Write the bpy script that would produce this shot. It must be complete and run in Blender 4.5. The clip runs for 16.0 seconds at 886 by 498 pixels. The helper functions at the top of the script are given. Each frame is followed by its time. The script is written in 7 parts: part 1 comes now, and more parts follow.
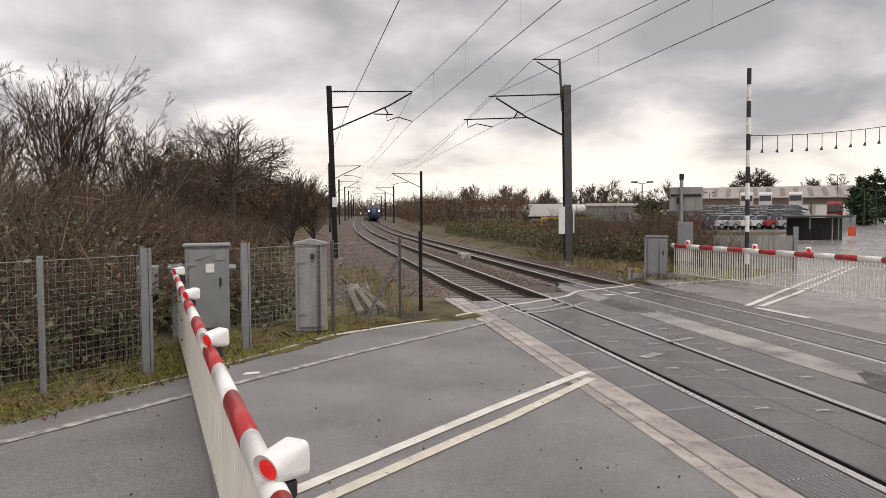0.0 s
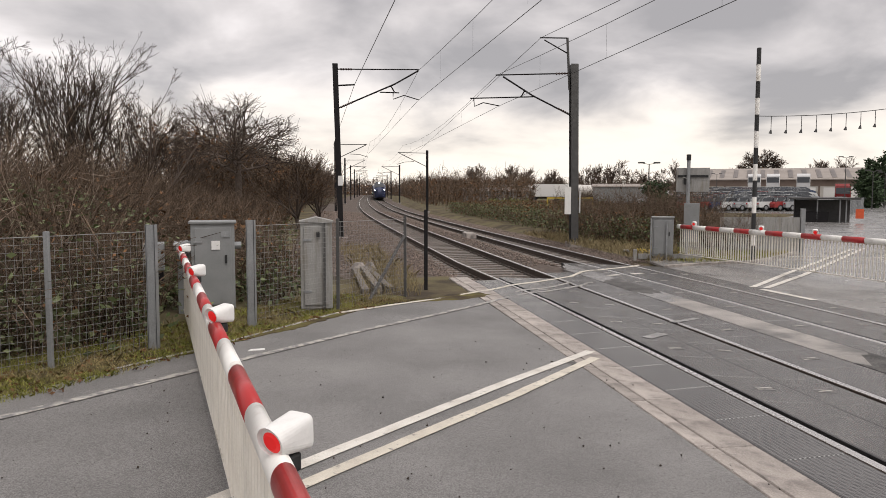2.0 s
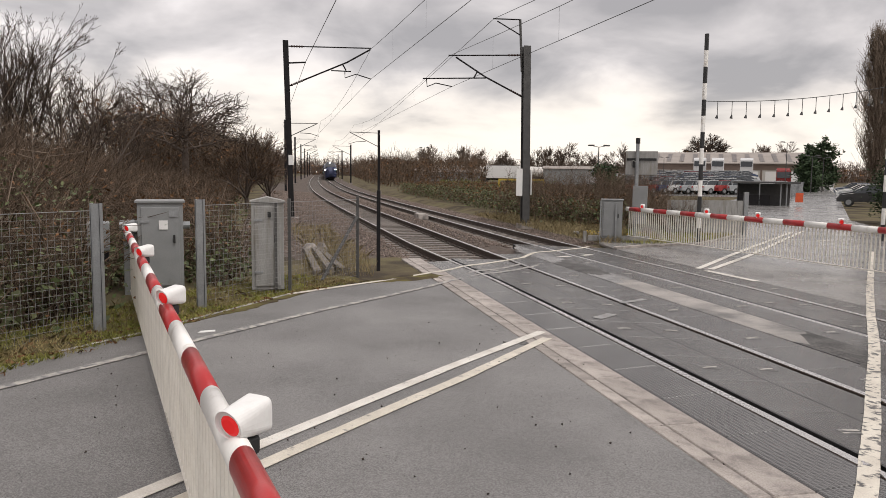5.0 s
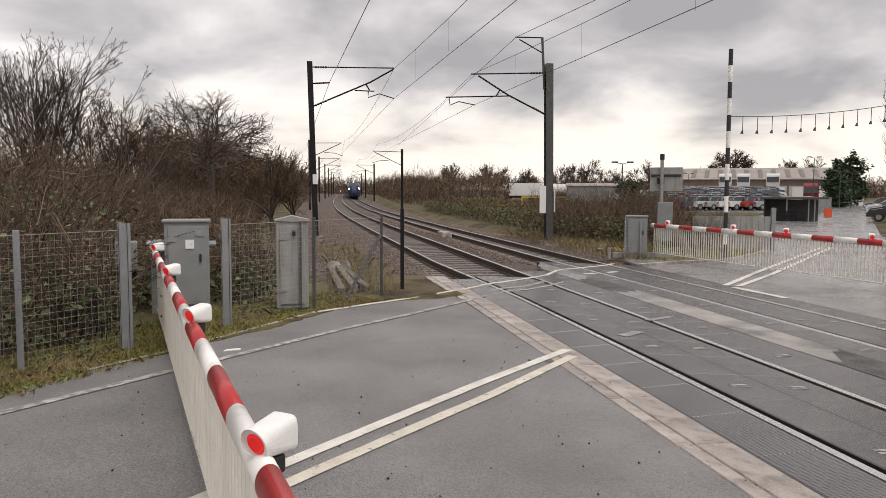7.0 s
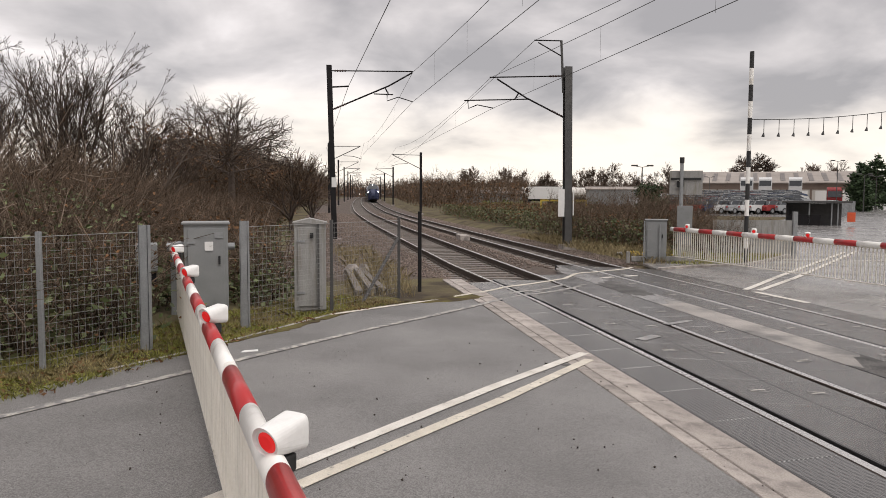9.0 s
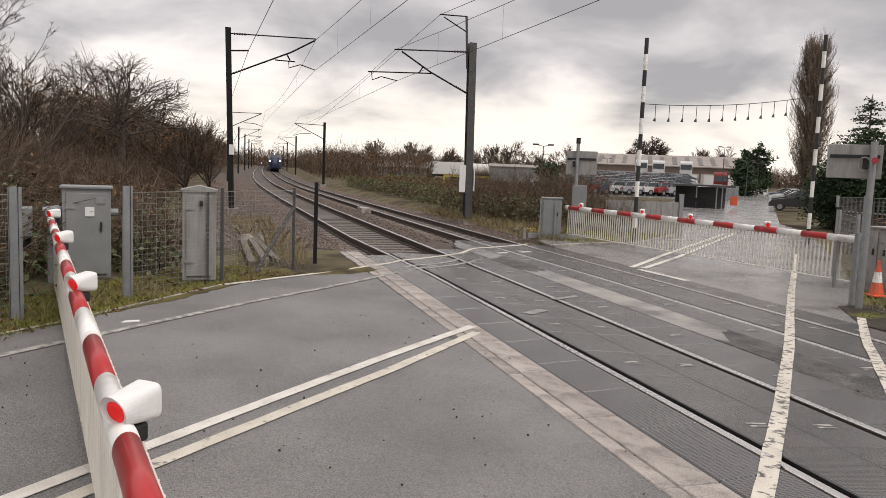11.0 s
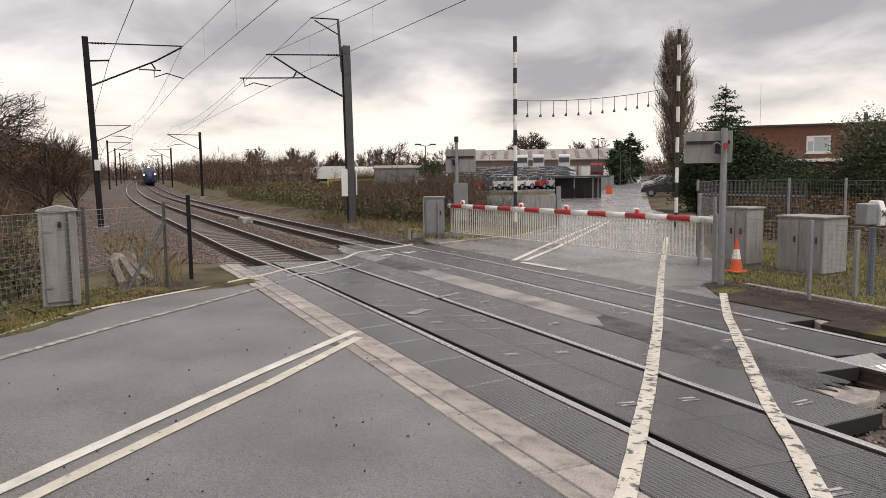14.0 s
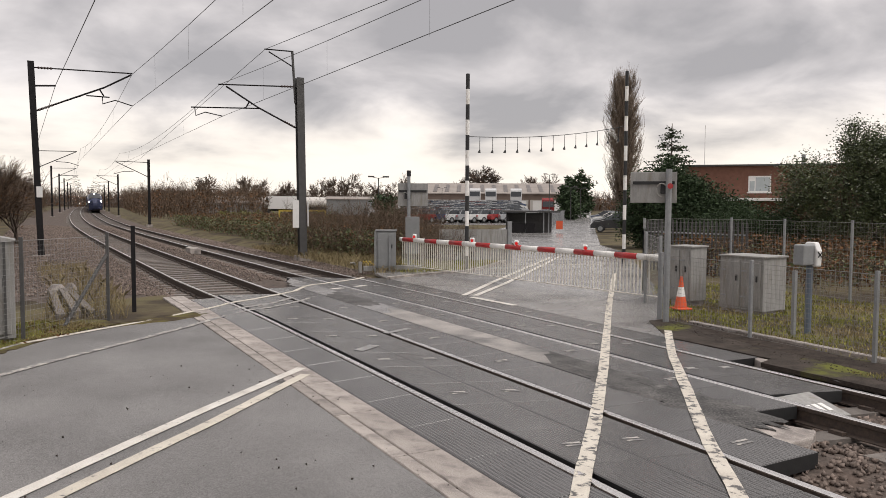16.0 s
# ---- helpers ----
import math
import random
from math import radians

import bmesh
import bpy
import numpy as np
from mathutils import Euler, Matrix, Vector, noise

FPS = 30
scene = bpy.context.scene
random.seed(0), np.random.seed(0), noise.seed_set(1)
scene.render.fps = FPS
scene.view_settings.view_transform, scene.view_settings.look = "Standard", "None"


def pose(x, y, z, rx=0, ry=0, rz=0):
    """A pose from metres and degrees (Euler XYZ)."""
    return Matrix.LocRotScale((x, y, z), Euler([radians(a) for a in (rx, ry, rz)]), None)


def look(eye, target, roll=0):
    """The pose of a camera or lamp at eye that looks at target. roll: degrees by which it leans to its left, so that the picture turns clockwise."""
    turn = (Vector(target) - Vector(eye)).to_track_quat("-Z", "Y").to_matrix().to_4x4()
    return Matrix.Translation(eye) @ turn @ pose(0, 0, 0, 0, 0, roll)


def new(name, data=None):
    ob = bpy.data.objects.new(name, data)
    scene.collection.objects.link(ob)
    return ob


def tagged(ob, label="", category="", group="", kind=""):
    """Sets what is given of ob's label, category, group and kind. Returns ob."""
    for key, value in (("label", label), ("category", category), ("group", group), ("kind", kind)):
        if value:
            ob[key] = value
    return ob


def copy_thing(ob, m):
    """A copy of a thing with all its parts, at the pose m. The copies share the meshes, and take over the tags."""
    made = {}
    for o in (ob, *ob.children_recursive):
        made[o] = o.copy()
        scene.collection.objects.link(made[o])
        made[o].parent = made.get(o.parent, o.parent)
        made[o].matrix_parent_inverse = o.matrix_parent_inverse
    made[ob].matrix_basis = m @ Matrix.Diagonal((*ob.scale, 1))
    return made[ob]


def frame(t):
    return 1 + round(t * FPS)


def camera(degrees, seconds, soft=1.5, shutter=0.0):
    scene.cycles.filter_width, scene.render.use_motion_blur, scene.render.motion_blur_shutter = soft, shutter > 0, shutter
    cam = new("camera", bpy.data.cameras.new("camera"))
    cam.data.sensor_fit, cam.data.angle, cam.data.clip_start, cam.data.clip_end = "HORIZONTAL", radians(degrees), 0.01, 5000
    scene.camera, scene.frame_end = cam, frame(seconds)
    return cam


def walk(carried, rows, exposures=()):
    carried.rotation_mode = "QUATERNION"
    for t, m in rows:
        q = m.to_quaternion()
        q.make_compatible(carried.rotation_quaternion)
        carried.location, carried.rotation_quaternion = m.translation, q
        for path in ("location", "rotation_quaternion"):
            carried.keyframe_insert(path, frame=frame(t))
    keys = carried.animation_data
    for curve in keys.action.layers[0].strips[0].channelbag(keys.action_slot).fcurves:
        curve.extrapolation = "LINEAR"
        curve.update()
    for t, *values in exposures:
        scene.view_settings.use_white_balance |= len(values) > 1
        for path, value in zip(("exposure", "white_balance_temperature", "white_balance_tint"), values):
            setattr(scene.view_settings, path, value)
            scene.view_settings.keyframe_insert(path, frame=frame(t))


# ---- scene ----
cam = camera(61.0, 16.0, soft=0.8)
PATH = [
    (0.0, pose(-0.273, 0.045, 1.885, 87.255, 0.307, -0.221)),
    (0.5, pose(-0.266, 0.046, 1.876, 87.032, 0.187, 0.761)),
    (1.0, pose(-0.261, 0.049, 1.878, 86.616, 0.100, 1.234)),
    (1.5, pose(-0.272, 0.051, 1.879, 86.203, 0.062, 1.028)),
    (2.0, pose(-0.269, 0.046, 1.874, 85.704, -0.093, 0.224)),
    (2.5, pose(-0.267, 0.052, 1.871, 85.154, -0.337, -0.987)),
    (3.0, pose(-0.282, 0.047, 1.877, 84.598, -0.666, -2.163)),
    (3.5, pose(-0.298, 0.046, 1.872, 84.137, -1.027, -2.970)),
    (6.0, pose(-0.293, 0.045, 1.882, 84.753, -0.566, -3.543)),
    (6.5, pose(-0.288, 0.049, 1.874, 85.202, -0.274, -2.818)),
    (7.0, pose(-0.303, 0.061, 1.872, 85.625, -0.200, -1.706)),
    (7.5, pose(-0.315, 0.054, 1.866, 85.990, -0.352, -0.494)),
    (8.0, pose(-0.322, 0.047, 1.857, 86.175, -0.414, 0.336)),
    (8.5, pose(-0.325, 0.057, 1.861, 86.164, -0.398, 0.463)),
    (9.0, pose(-0.279, 0.053, 1.865, 85.871, -0.292, -0.270)),
    (9.5, pose(-0.243, 0.031, 1.858, 85.402, -0.781, -2.089)),
    (10.0, pose(-0.207, 0.017, 1.865, 84.996, -1.823, -4.882)),
    (12.5, pose(-0.074, 0.016, 1.853, 82.572, -0.942, -10.777)),
    (13.0, pose(-0.040, 0.005, 1.849, 82.335, -0.231, -13.306)),
    (13.5, pose(-0.008, -0.004, 1.863, 83.111, 0.463, -15.198)),
    (14.0, pose(0.008, -0.001, 1.874, 84.268, 0.718, -16.092)),
    (14.5, pose(0.008, -0.001, 1.890, 85.396, 0.700, -16.400)),
    (15.0, pose(0.014, 0.027, 1.921, 86.246, 0.568, -16.876)),
    (15.5, pose(0.015, 0.003, 1.929, 86.612, 0.233, -18.088)),
    (16.0, pose(0.037, -0.015, 1.930, 86.689, -0.292, -19.656)),
]
walk(cam, PATH)


# ---- world, sun, exposure ----
world = bpy.data.worlds.new("overcast_sky")
scene.world = world
world.use_nodes = True
wn, wl = world.node_tree.nodes, world.node_tree.links
wn.clear()


def wnode(kind, **vals):
    n = wn.new(kind)
    for k, v in vals.items():
        n.inputs[k].default_value = v
    return n


w_out = wn.new("ShaderNodeOutputWorld")
w_bg = wnode("ShaderNodeBackground", Strength=1.0)
sky = wn.new("ShaderNodeTexSky")
sky.sky_type, sky.sun_disc = "NISHITA", False
sky.sun_elevation, sky.sun_rotation = radians(55), radians(142)
tc = wn.new("ShaderNodeTexCoord")
sep = wn.new("ShaderNodeSeparateXYZ")
wl.new(tc.outputs["Generated"], sep.inputs[0])
up = wn.new("ShaderNodeMath"); up.operation = "MAXIMUM"; up.inputs[1].default_value = 0.0
wl.new(sep.outputs["Z"], up.inputs[0])
den = wn.new("ShaderNodeMath"); den.operation = "ADD"; den.inputs[1].default_value = 0.3
wl.new(up.outputs[0], den.inputs[0])
flat = wn.new("ShaderNodeVectorMath"); flat.operation = "DIVIDE"
comb = wn.new("ShaderNodeCombineXYZ")
for k in range(3):
    wl.new(den.outputs[0], comb.inputs[k])
wl.new(tc.outputs["Generated"], flat.inputs[0])
wl.new(comb.outputs[0], flat.inputs[1])
cl1 = wnode("ShaderNodeTexNoise", Scale=2.3, Detail=9.0, Roughness=0.5, Distortion=0.25)
cl2 = wnode("ShaderNodeTexNoise", Scale=0.42, Detail=4.0, Roughness=0.5)
for c in (cl1, cl2):
    wl.new(flat.outputs[0], c.inputs["Vector"])
summ = wn.new("ShaderNodeMath"); summ.operation = "MULTIPLY_ADD"; summ.inputs[1].default_value = 0.6
wl.new(cl1.outputs["Fac"], summ.inputs[0])
half = wn.new("ShaderNodeMath"); half.operation = "MULTIPLY"; half.inputs[1].default_value = 0.4
wl.new(cl2.outputs["Fac"], half.inputs[0])
wl.new(half.outputs[0], summ.inputs[2])
ramp = wn.new("ShaderNodeValToRGB")
ramp.color_ramp.elements[0].position, ramp.color_ramp.elements[0].color = 0.40, (0.67, 0.628, 0.62, 1)
ramp.color_ramp.elements[1].position, ramp.color_ramp.elements[1].color = 0.60, (0.28, 0.266, 0.27, 1)
e = ramp.color_ramp.elements.new(0.465); e.color = (0.505, 0.472, 0.466, 1)
e = ramp.color_ramp.elements.new(0.53); e.color = (0.385, 0.362, 0.362, 1)
wl.new(summ.outputs[0], ramp.inputs[0])
hor = wn.new("ShaderNodeMapRange")
for k, v in (("From Min", 0.03), ("From Max", 0.15), ("To Min", 1.0), ("To Max", 0.0)):
    hor.inputs[k].default_value = v
hor.interpolation_type = "SMOOTHSTEP"
edge = wn.new("ShaderNodeMath"); edge.operation = "MULTIPLY_ADD"
edge.inputs[1].default_value = 0.34
lift_ = wn.new("ShaderNodeMath"); lift_.operation = "SUBTRACT"; lift_.inputs[1].default_value = 0.17
wl.new(summ.outputs[0], edge.inputs[0]); wl.new(sep.outputs["Z"], lift_.inputs[0]); wl.new(lift_.outputs[0], edge.inputs[2])
wl.new(edge.outputs[0], hor.inputs["Value"])
glow = wn.new("ShaderNodeMix"); glow.data_type = "RGBA"
glow.inputs["B"].default_value = (0.76, 0.69, 0.615, 1)
wl.new(hor.outputs[0], glow.inputs["Factor"])
wl.new(ramp.outputs["Color"], glow.inputs["A"])
haze = wn.new("ShaderNodeMix"); haze.data_type = "RGBA"; haze.blend_type = "ADD"
haze.inputs["Factor"].default_value = 0.005
wl.new(glow.outputs["Result"], haze.inputs["A"])
wl.new(sky.outputs[0], haze.inputs["B"])
wl.new(haze.outputs["Result"], w_bg.inputs["Color"])
wl.new(w_bg.outputs[0], w_out.inputs["Surface"])

sun = new("sun", bpy.data.lights.new("sun", "SUN"))
sun.data.energy, sun.data.angle, sun.data.color = 1.5, radians(35), (1.0, 0.96, 0.92)
sun.matrix_world = look((0, 0, 0), (-0.35, 0.45, -1.0))
scene.view_settings.exposure = 0.58


# ---- materials ----
def shade(name, c1, c2=None, scale=8.0, rough=0.7, metal=0.0, bump=0.15, fine=60.0, rvar=0.1, contrast=(0.35, 0.65), spec=0.5, island=0.0,
          stain=None, stain_scale=0.7, stain_edge=(0.55, 0.7), stretch=None, rand=0.0, grain=0.45):
    m = bpy.data.materials.new(name)
    m.use_nodes = True
    n, l = m.node_tree.nodes, m.node_tree.links
    b = n["Principled BSDF"]
    c2 = c2 or tuple(v * 0.75 for v in c1)
    co = n.new("ShaderNodeTexCoord")
    vec = co.outputs["Object"]
    if stretch:
        mp = n.new("ShaderNodeMapping")
        mp.inputs["Scale"].default_value = stretch
        l.new(vec, mp.inputs[0])
        vec = mp.outputs[0]
    big = n.new("ShaderNodeTexNoise"); big.inputs["Scale"].default_value = scale; big.inputs["Detail"].default_value = 6
    sm = n.new("ShaderNodeTexNoise"); sm.inputs["Scale"].default_value = fine; sm.inputs["Detail"].default_value = 4
    l.new(vec, big.inputs["Vector"]); l.new(vec, sm.inputs["Vector"])
    mix = n.new("ShaderNodeMath"); mix.operation = "MULTIPLY_ADD"; mix.inputs[1].default_value = grain
    l.new(sm.outputs["Fac"], mix.inputs[0])
    hb = n.new("ShaderNodeMath"); hb.operation = "MULTIPLY"; hb.inputs[1].default_value = 1 - grain
    l.new(big.outputs["Fac"], hb.inputs[0]); l.new(hb.outputs[0], mix.inputs[2])
    rp = n.new("ShaderNodeValToRGB")
    rp.color_ramp.elements[0].position, rp.color_ramp.elements[0].color = contrast[0], (*c1, 1)
    rp.color_ramp.elements[1].position, rp.color_ramp.elements[1].color = contrast[1], (*c2, 1)
    l.new(mix.outputs[0], rp.inputs[0])
    col = rp.outputs["Color"]
    if stain:
        st = n.new("ShaderNodeTexNoise"); st.inputs["Scale"].default_value = stain_scale; st.inputs["Detail"].default_value = 8
        st.inputs["Roughness"].default_value = 0.62
        l.new(vec, st.inputs["Vector"])
        mr = n.new("ShaderNodeMapRange")
        mr.inputs["From Min"].default_value, mr.inputs["From Max"].default_value = stain_edge
        l.new(st.outputs["Fac"], mr.inputs["Value"])
        mx = n.new("ShaderNodeMix"); mx.data_type = "RGBA"; mx.inputs["B"].default_value = (*stain, 1)
        l.new(mr.outputs[0], mx.inputs["Factor"]); l.new(col, mx.inputs["A"])
        col = mx.outputs["Result"]
    if island or rand:
        if island:
            g = n.new("ShaderNodeNewGeometry"); src = g.outputs["Random Per Island"]
        else:
            g = n.new("ShaderNodeObjectInfo"); src = g.outputs["Random"]
        k = island or rand
        mr = n.new("ShaderNodeMapRange")
        mr.inputs["To Min"].default_value, mr.inputs["To Max"].default_value = 1 - k, 1 + k
        l.new(src, mr.inputs["Value"])
        hs = n.new("ShaderNodeHueSaturation")
        l.new(mr.outputs[0], hs.inputs["Value"]); l.new(col, hs.inputs["Color"])
        col = hs.outputs["Color"]
    l.new(col, b.inputs["Base Color"])
    rr = n.new("ShaderNodeMapRange")
    rr.inputs["To Min"].default_value, rr.inputs["To Max"].default_value = max(0.02, rough - rvar), min(1, rough + rvar)
    l.new(big.outputs["Fac"], rr.inputs["Value"]); l.new(rr.outputs[0], b.inputs["Roughness"])
    b.inputs["Metallic"].default_value = metal
    b.inputs["Specular IOR Level"].default_value = spec
    if bump:
        bp = n.new("ShaderNodeBump"); bp.inputs["Strength"].default_value = bump; bp.inputs["Distance"].default_value = 0.01
        l.new(sm.outputs["Fac"], bp.inputs["Height"]); l.new(bp.outputs[0], b.inputs["Normal"])
    return m


def glowing(name, c, strength):
    m = bpy.data.materials.new(name)
    m.use_nodes = True
    b = m.node_tree.nodes["Principled BSDF"]
    b.inputs["Base Color"].default_value = (*c, 1)
    b.inputs["Emission Color"].default_value = (*c, 1)
    b.inputs["Emission Strength"].default_value = strength
    return m


ASPHALT = shade("worn_grey_asphalt", (0.3, 0.288, 0.28), (0.085, 0.082, 0.08), 0.6, 0.55, bump=1.0, fine=115, rvar=0.16,
                stain=(0.13, 0.125, 0.121), stain_scale=0.3, stain_edge=(0.46, 0.85), contrast=(0.37, 0.63), grain=0.75)
MOSSY = shade("mossy_verge_soil", (0.15, 0.14, 0.045), (0.085, 0.062, 0.038), 5, 0.95, bump=1.0, fine=55, stain=(0.06, 0.046, 0.033), stain_scale=1.6,
              stain_edge=(0.45, 0.6), spec=0.1)
GRITTY = shade("black_gritty_verge", (0.085, 0.07, 0.06), (0.03, 0.026, 0.023), 4, 0.95, bump=1.0, fine=50, stain=(0.13, 0.135, 0.035), stain_scale=0.9,
               stain_edge=(0.56, 0.66), spec=0.1)
ASPHALT_WET = shade("damp_asphalt", (0.3, 0.289, 0.28), (0.16, 0.153, 0.148), 0.9, 0.24, bump=0.3, fine=95, rvar=0.18, grain=0.7,
                    stain=(0.1, 0.096, 0.093), stain_scale=0.5, stain_edge=(0.5, 0.65))
PALE_TAR = shade("pale_patched_tarmac", (0.45, 0.41, 0.38), (0.17, 0.16, 0.15), 1.5, 0.55, bump=0.6, fine=80, stain=(0.13, 0.125, 0.12), stain_scale=1.4,
                 stain_edge=(0.48, 0.66), grain=0.6)
SOIL = shade("dark_gritty_soil", (0.075, 0.06, 0.05), (0.03, 0.025, 0.022), 5, 0.95, bump=1.0, fine=50, spec=0.1)
PATCH = shade("broken_dark_asphalt", (0.12, 0.113, 0.107), (0.03, 0.029, 0.028), 3, 0.7, bump=1.0, fine=45, contrast=(0.4, 0.6), grain=0.6,
              stain=(0.2, 0.19, 0.18), stain_scale=2.5, stain_edge=(0.58, 0.72))
CONCRETE = shade("worn_concrete", (0.46, 0.41, 0.375), (0.24, 0.212, 0.192), 3.5, 0.8, bump=1.0, fine=90, stain=(0.2, 0.178, 0.165),
                 stain_scale=6, stain_edge=(0.5, 0.66), rand=0.14, contrast=(0.38, 0.62), grain=0.55)
PAINT_LINE = shade("worn_road_paint", (0.72, 0.69, 0.64), (0.5, 0.46, 0.41), 5, 0.65, bump=0.4, fine=90, stain=(0.2, 0.185, 0.17),
                   stain_scale=14, stain_edge=(0.6, 0.7))
PAINT_WORN = shade("worn_yellowed_paint", (0.68, 0.63, 0.54), (0.46, 0.415, 0.35), 4, 0.6, bump=0.4, fine=90, stain=(0.15, 0.14, 0.135),
                   stain_scale=13, stain_edge=(0.57, 0.68))
PAINT_CHIPPED = shade("chipped_yellowed_paint", (0.7, 0.65, 0.56), (0.5, 0.45, 0.385), 4, 0.6, bump=0.4, fine=90, stain=(0.1, 0.095, 0.092),
                      stain_scale=12, stain_edge=(0.53, 0.59))
PAINT_FADED = shade("faded_road_paint", (0.5, 0.47, 0.43), (0.3, 0.28, 0.26), 5, 0.7, bump=0.4, fine=90, stain=(0.19, 0.183, 0.18),
                    stain_scale=9, stain_edge=(0.44, 0.56))
PAINT_GHOST = shade("scuffed_traces_of_paint", (0.4, 0.385, 0.37), (0.28, 0.27, 0.265), 5, 0.5, bump=0.3, fine=90, stain=(0.22, 0.213, 0.21),
                    stain_scale=7, stain_edge=(0.38, 0.5))
EARTH = shade("grass_and_earth", (0.13, 0.12, 0.06), (0.125, 0.095, 0.065), 0.9, 0.95, bump=0.8, fine=30, stain=(0.06, 0.048, 0.036),
              stain_scale=0.5, stain_edge=(0.45, 0.6), spec=0.1)
GRASS = shade("winter_grass", (0.32, 0.31, 0.08), (0.19, 0.2, 0.05), 2, 0.8, bump=0, island=0.45, stain=(0.3, 0.24, 0.12), stain_scale=1.1,
              stain_edge=(0.48, 0.6), spec=0.1)
STRAW = shade("straw_grass", (0.32, 0.26, 0.15), (0.2, 0.16, 0.085), 2, 0.85, bump=0, island=0.4, spec=0.1)
BALLAST = shade("ballast_stone", (0.15, 0.12, 0.103), (0.065, 0.053, 0.047), 9, 0.9, bump=1.0, fine=45, stain=(0.12, 0.09, 0.075), stain_scale=1.2, spec=0.15)
STONES = shade("loose_ballast", (0.26, 0.205, 0.175), (0.11, 0.088, 0.076), 14, 0.9, bump=0.5, island=0.35, spec=0.15)
RAIL_TOP = shade("polished_rail_head", (0.82, 0.8, 0.78), (0.68, 0.66, 0.64), 30, 0.27, metal=1.0, bump=0.05)
RAIL_SIDE = shade("rusty_rail_web", (0.085, 0.06, 0.045), (0.045, 0.035, 0.03), 20, 0.8, bump=0.3)
SLEEPER = shade("weathered_sleeper", (0.21, 0.185, 0.165), (0.115, 0.1, 0.09), 6, 0.85, bump=0.5, rand=0.2)
GALV = shade("galvanised_steel", (0.33, 0.34, 0.345), (0.24, 0.245, 0.25), 7, 0.5, metal=0.35, bump=0.08, stain=(0.2, 0.17, 0.14), stain_scale=3,
             stain_edge=(0.62, 0.75))
CAB_GREY = shade("grey_cabinet_paint", (0.25, 0.255, 0.255), (0.205, 0.21, 0.21), 4, 0.5, bump=0.06, stain=(0.12, 0.115, 0.10), stain_scale=2.2,
                 stain_edge=(0.58, 0.75))
CAB_PALE = shade("weathered_pale_grey_paint", (0.35, 0.343, 0.328), (0.23, 0.224, 0.213), 5, 0.65, bump=0.15, stain=(0.22, 0.2, 0.17),
                 stain_scale=3, stain_edge=(0.52, 0.7), stretch=(3, 3, 0.5))
MAST_DARK = shade("dark_steel_mast", (0.02, 0.018, 0.019), (0.012, 0.011, 0.012), 5, 0.75, bump=0.1, spec=0.2)
MAST_GREY = shade("grey_steel_mast", (0.085, 0.083, 0.081), (0.055, 0.053, 0.052), 5, 0.6, bump=0.1, metal=0.1)
WIRE = shade("dark_wire", (0.03, 0.03, 0.03), (0.02, 0.02, 0.02), 5, 0.5, bump=0)
CERAMIC = shade("brown_insulator", (0.05, 0.03, 0.025), (0.035, 0.02, 0.018), 5, 0.3, bump=0)
RED = shade("red_boom_band", (0.46, 0.035, 0.035), (0.38, 0.025, 0.028), 6, 0.32, bump=0.04, stain=(0.3, 0.05, 0.05), stain_scale=5)
WHITE = shade("white_boom_band", (0.86, 0.84, 0.81), (0.8, 0.78, 0.74), 6, 0.4, bump=0.05, stain=(0.55, 0.51, 0.45), stain_scale=5)
CREAM = shade("weathered_cream_slat", (0.88, 0.84, 0.76), (0.8, 0.755, 0.67), 6, 0.55, bump=0.06, stain=(0.45, 0.4, 0.32), stain_scale=3, rand=0.06)
WHITE_FLAT = shade("white_plastic", (0.8, 0.79, 0.77), (0.72, 0.71, 0.69), 9, 0.4, bump=0.03)
BLACK = shade("black_rubber", (0.02, 0.02, 0.021), (0.012, 0.012, 0.012), 9, 0.6, bump=0.1)
BLACK_PAINT = shade("black_pole_paint", (0.025, 0.025, 0.027), (0.018, 0.018, 0.018), 9, 0.5, bump=0.05)
MESH_WIRE = shade("dull_mesh_wire", (0.3, 0.293, 0.284), (0.2, 0.194, 0.186), 5, 0.6, metal=0.2, bump=0)
LENS = glowing("lit_red_lens", (0.7, 0.012, 0.012), 0.25)
ORANGE = shade("orange_cone_plastic", (0.75, 0.12, 0.04), (0.6, 0.09, 0.03), 6, 0.5, bump=0.05)
BARK = shade("grey_brown_bark", (0.15, 0.12, 0.1), (0.085, 0.067, 0.056), 6, 0.9, bump=0.3, spec=0.1)
TWIG = shade("brown_twigs", (0.185, 0.135, 0.098), (0.05, 0.037, 0.028), 1.6, 0.9, bump=0, island=0.6, spec=0.08)
CANE = shade("pale_bramble_canes", (0.26, 0.205, 0.16), (0.14, 0.105, 0.08), 3, 0.85, bump=0, island=0.4, spec=0.1)
TWIG_BLACK = shade("blackish_twigs", (0.105, 0.08, 0.066), (0.05, 0.039, 0.032), 3, 0.9, bump=0, island=0.35, spec=0.08)
TWIG_DARK = shade("dark_twigs", (0.17, 0.128, 0.103), (0.085, 0.065, 0.053), 3, 0.9, bump=0, island=0.35, spec=0.08)
BRAMBLE = shade("bramble_leaves", (0.08, 0.115, 0.045), (0.12, 0.115, 0.055), 1.2, 0.55, bump=0, island=0.5, spec=0.3)
DRY_LEAF = shade("dead_brown_leaves", (0.21, 0.11, 0.055), (0.08, 0.048, 0.027), 1.0, 0.8, bump=0, island=0.5, spec=0.1)
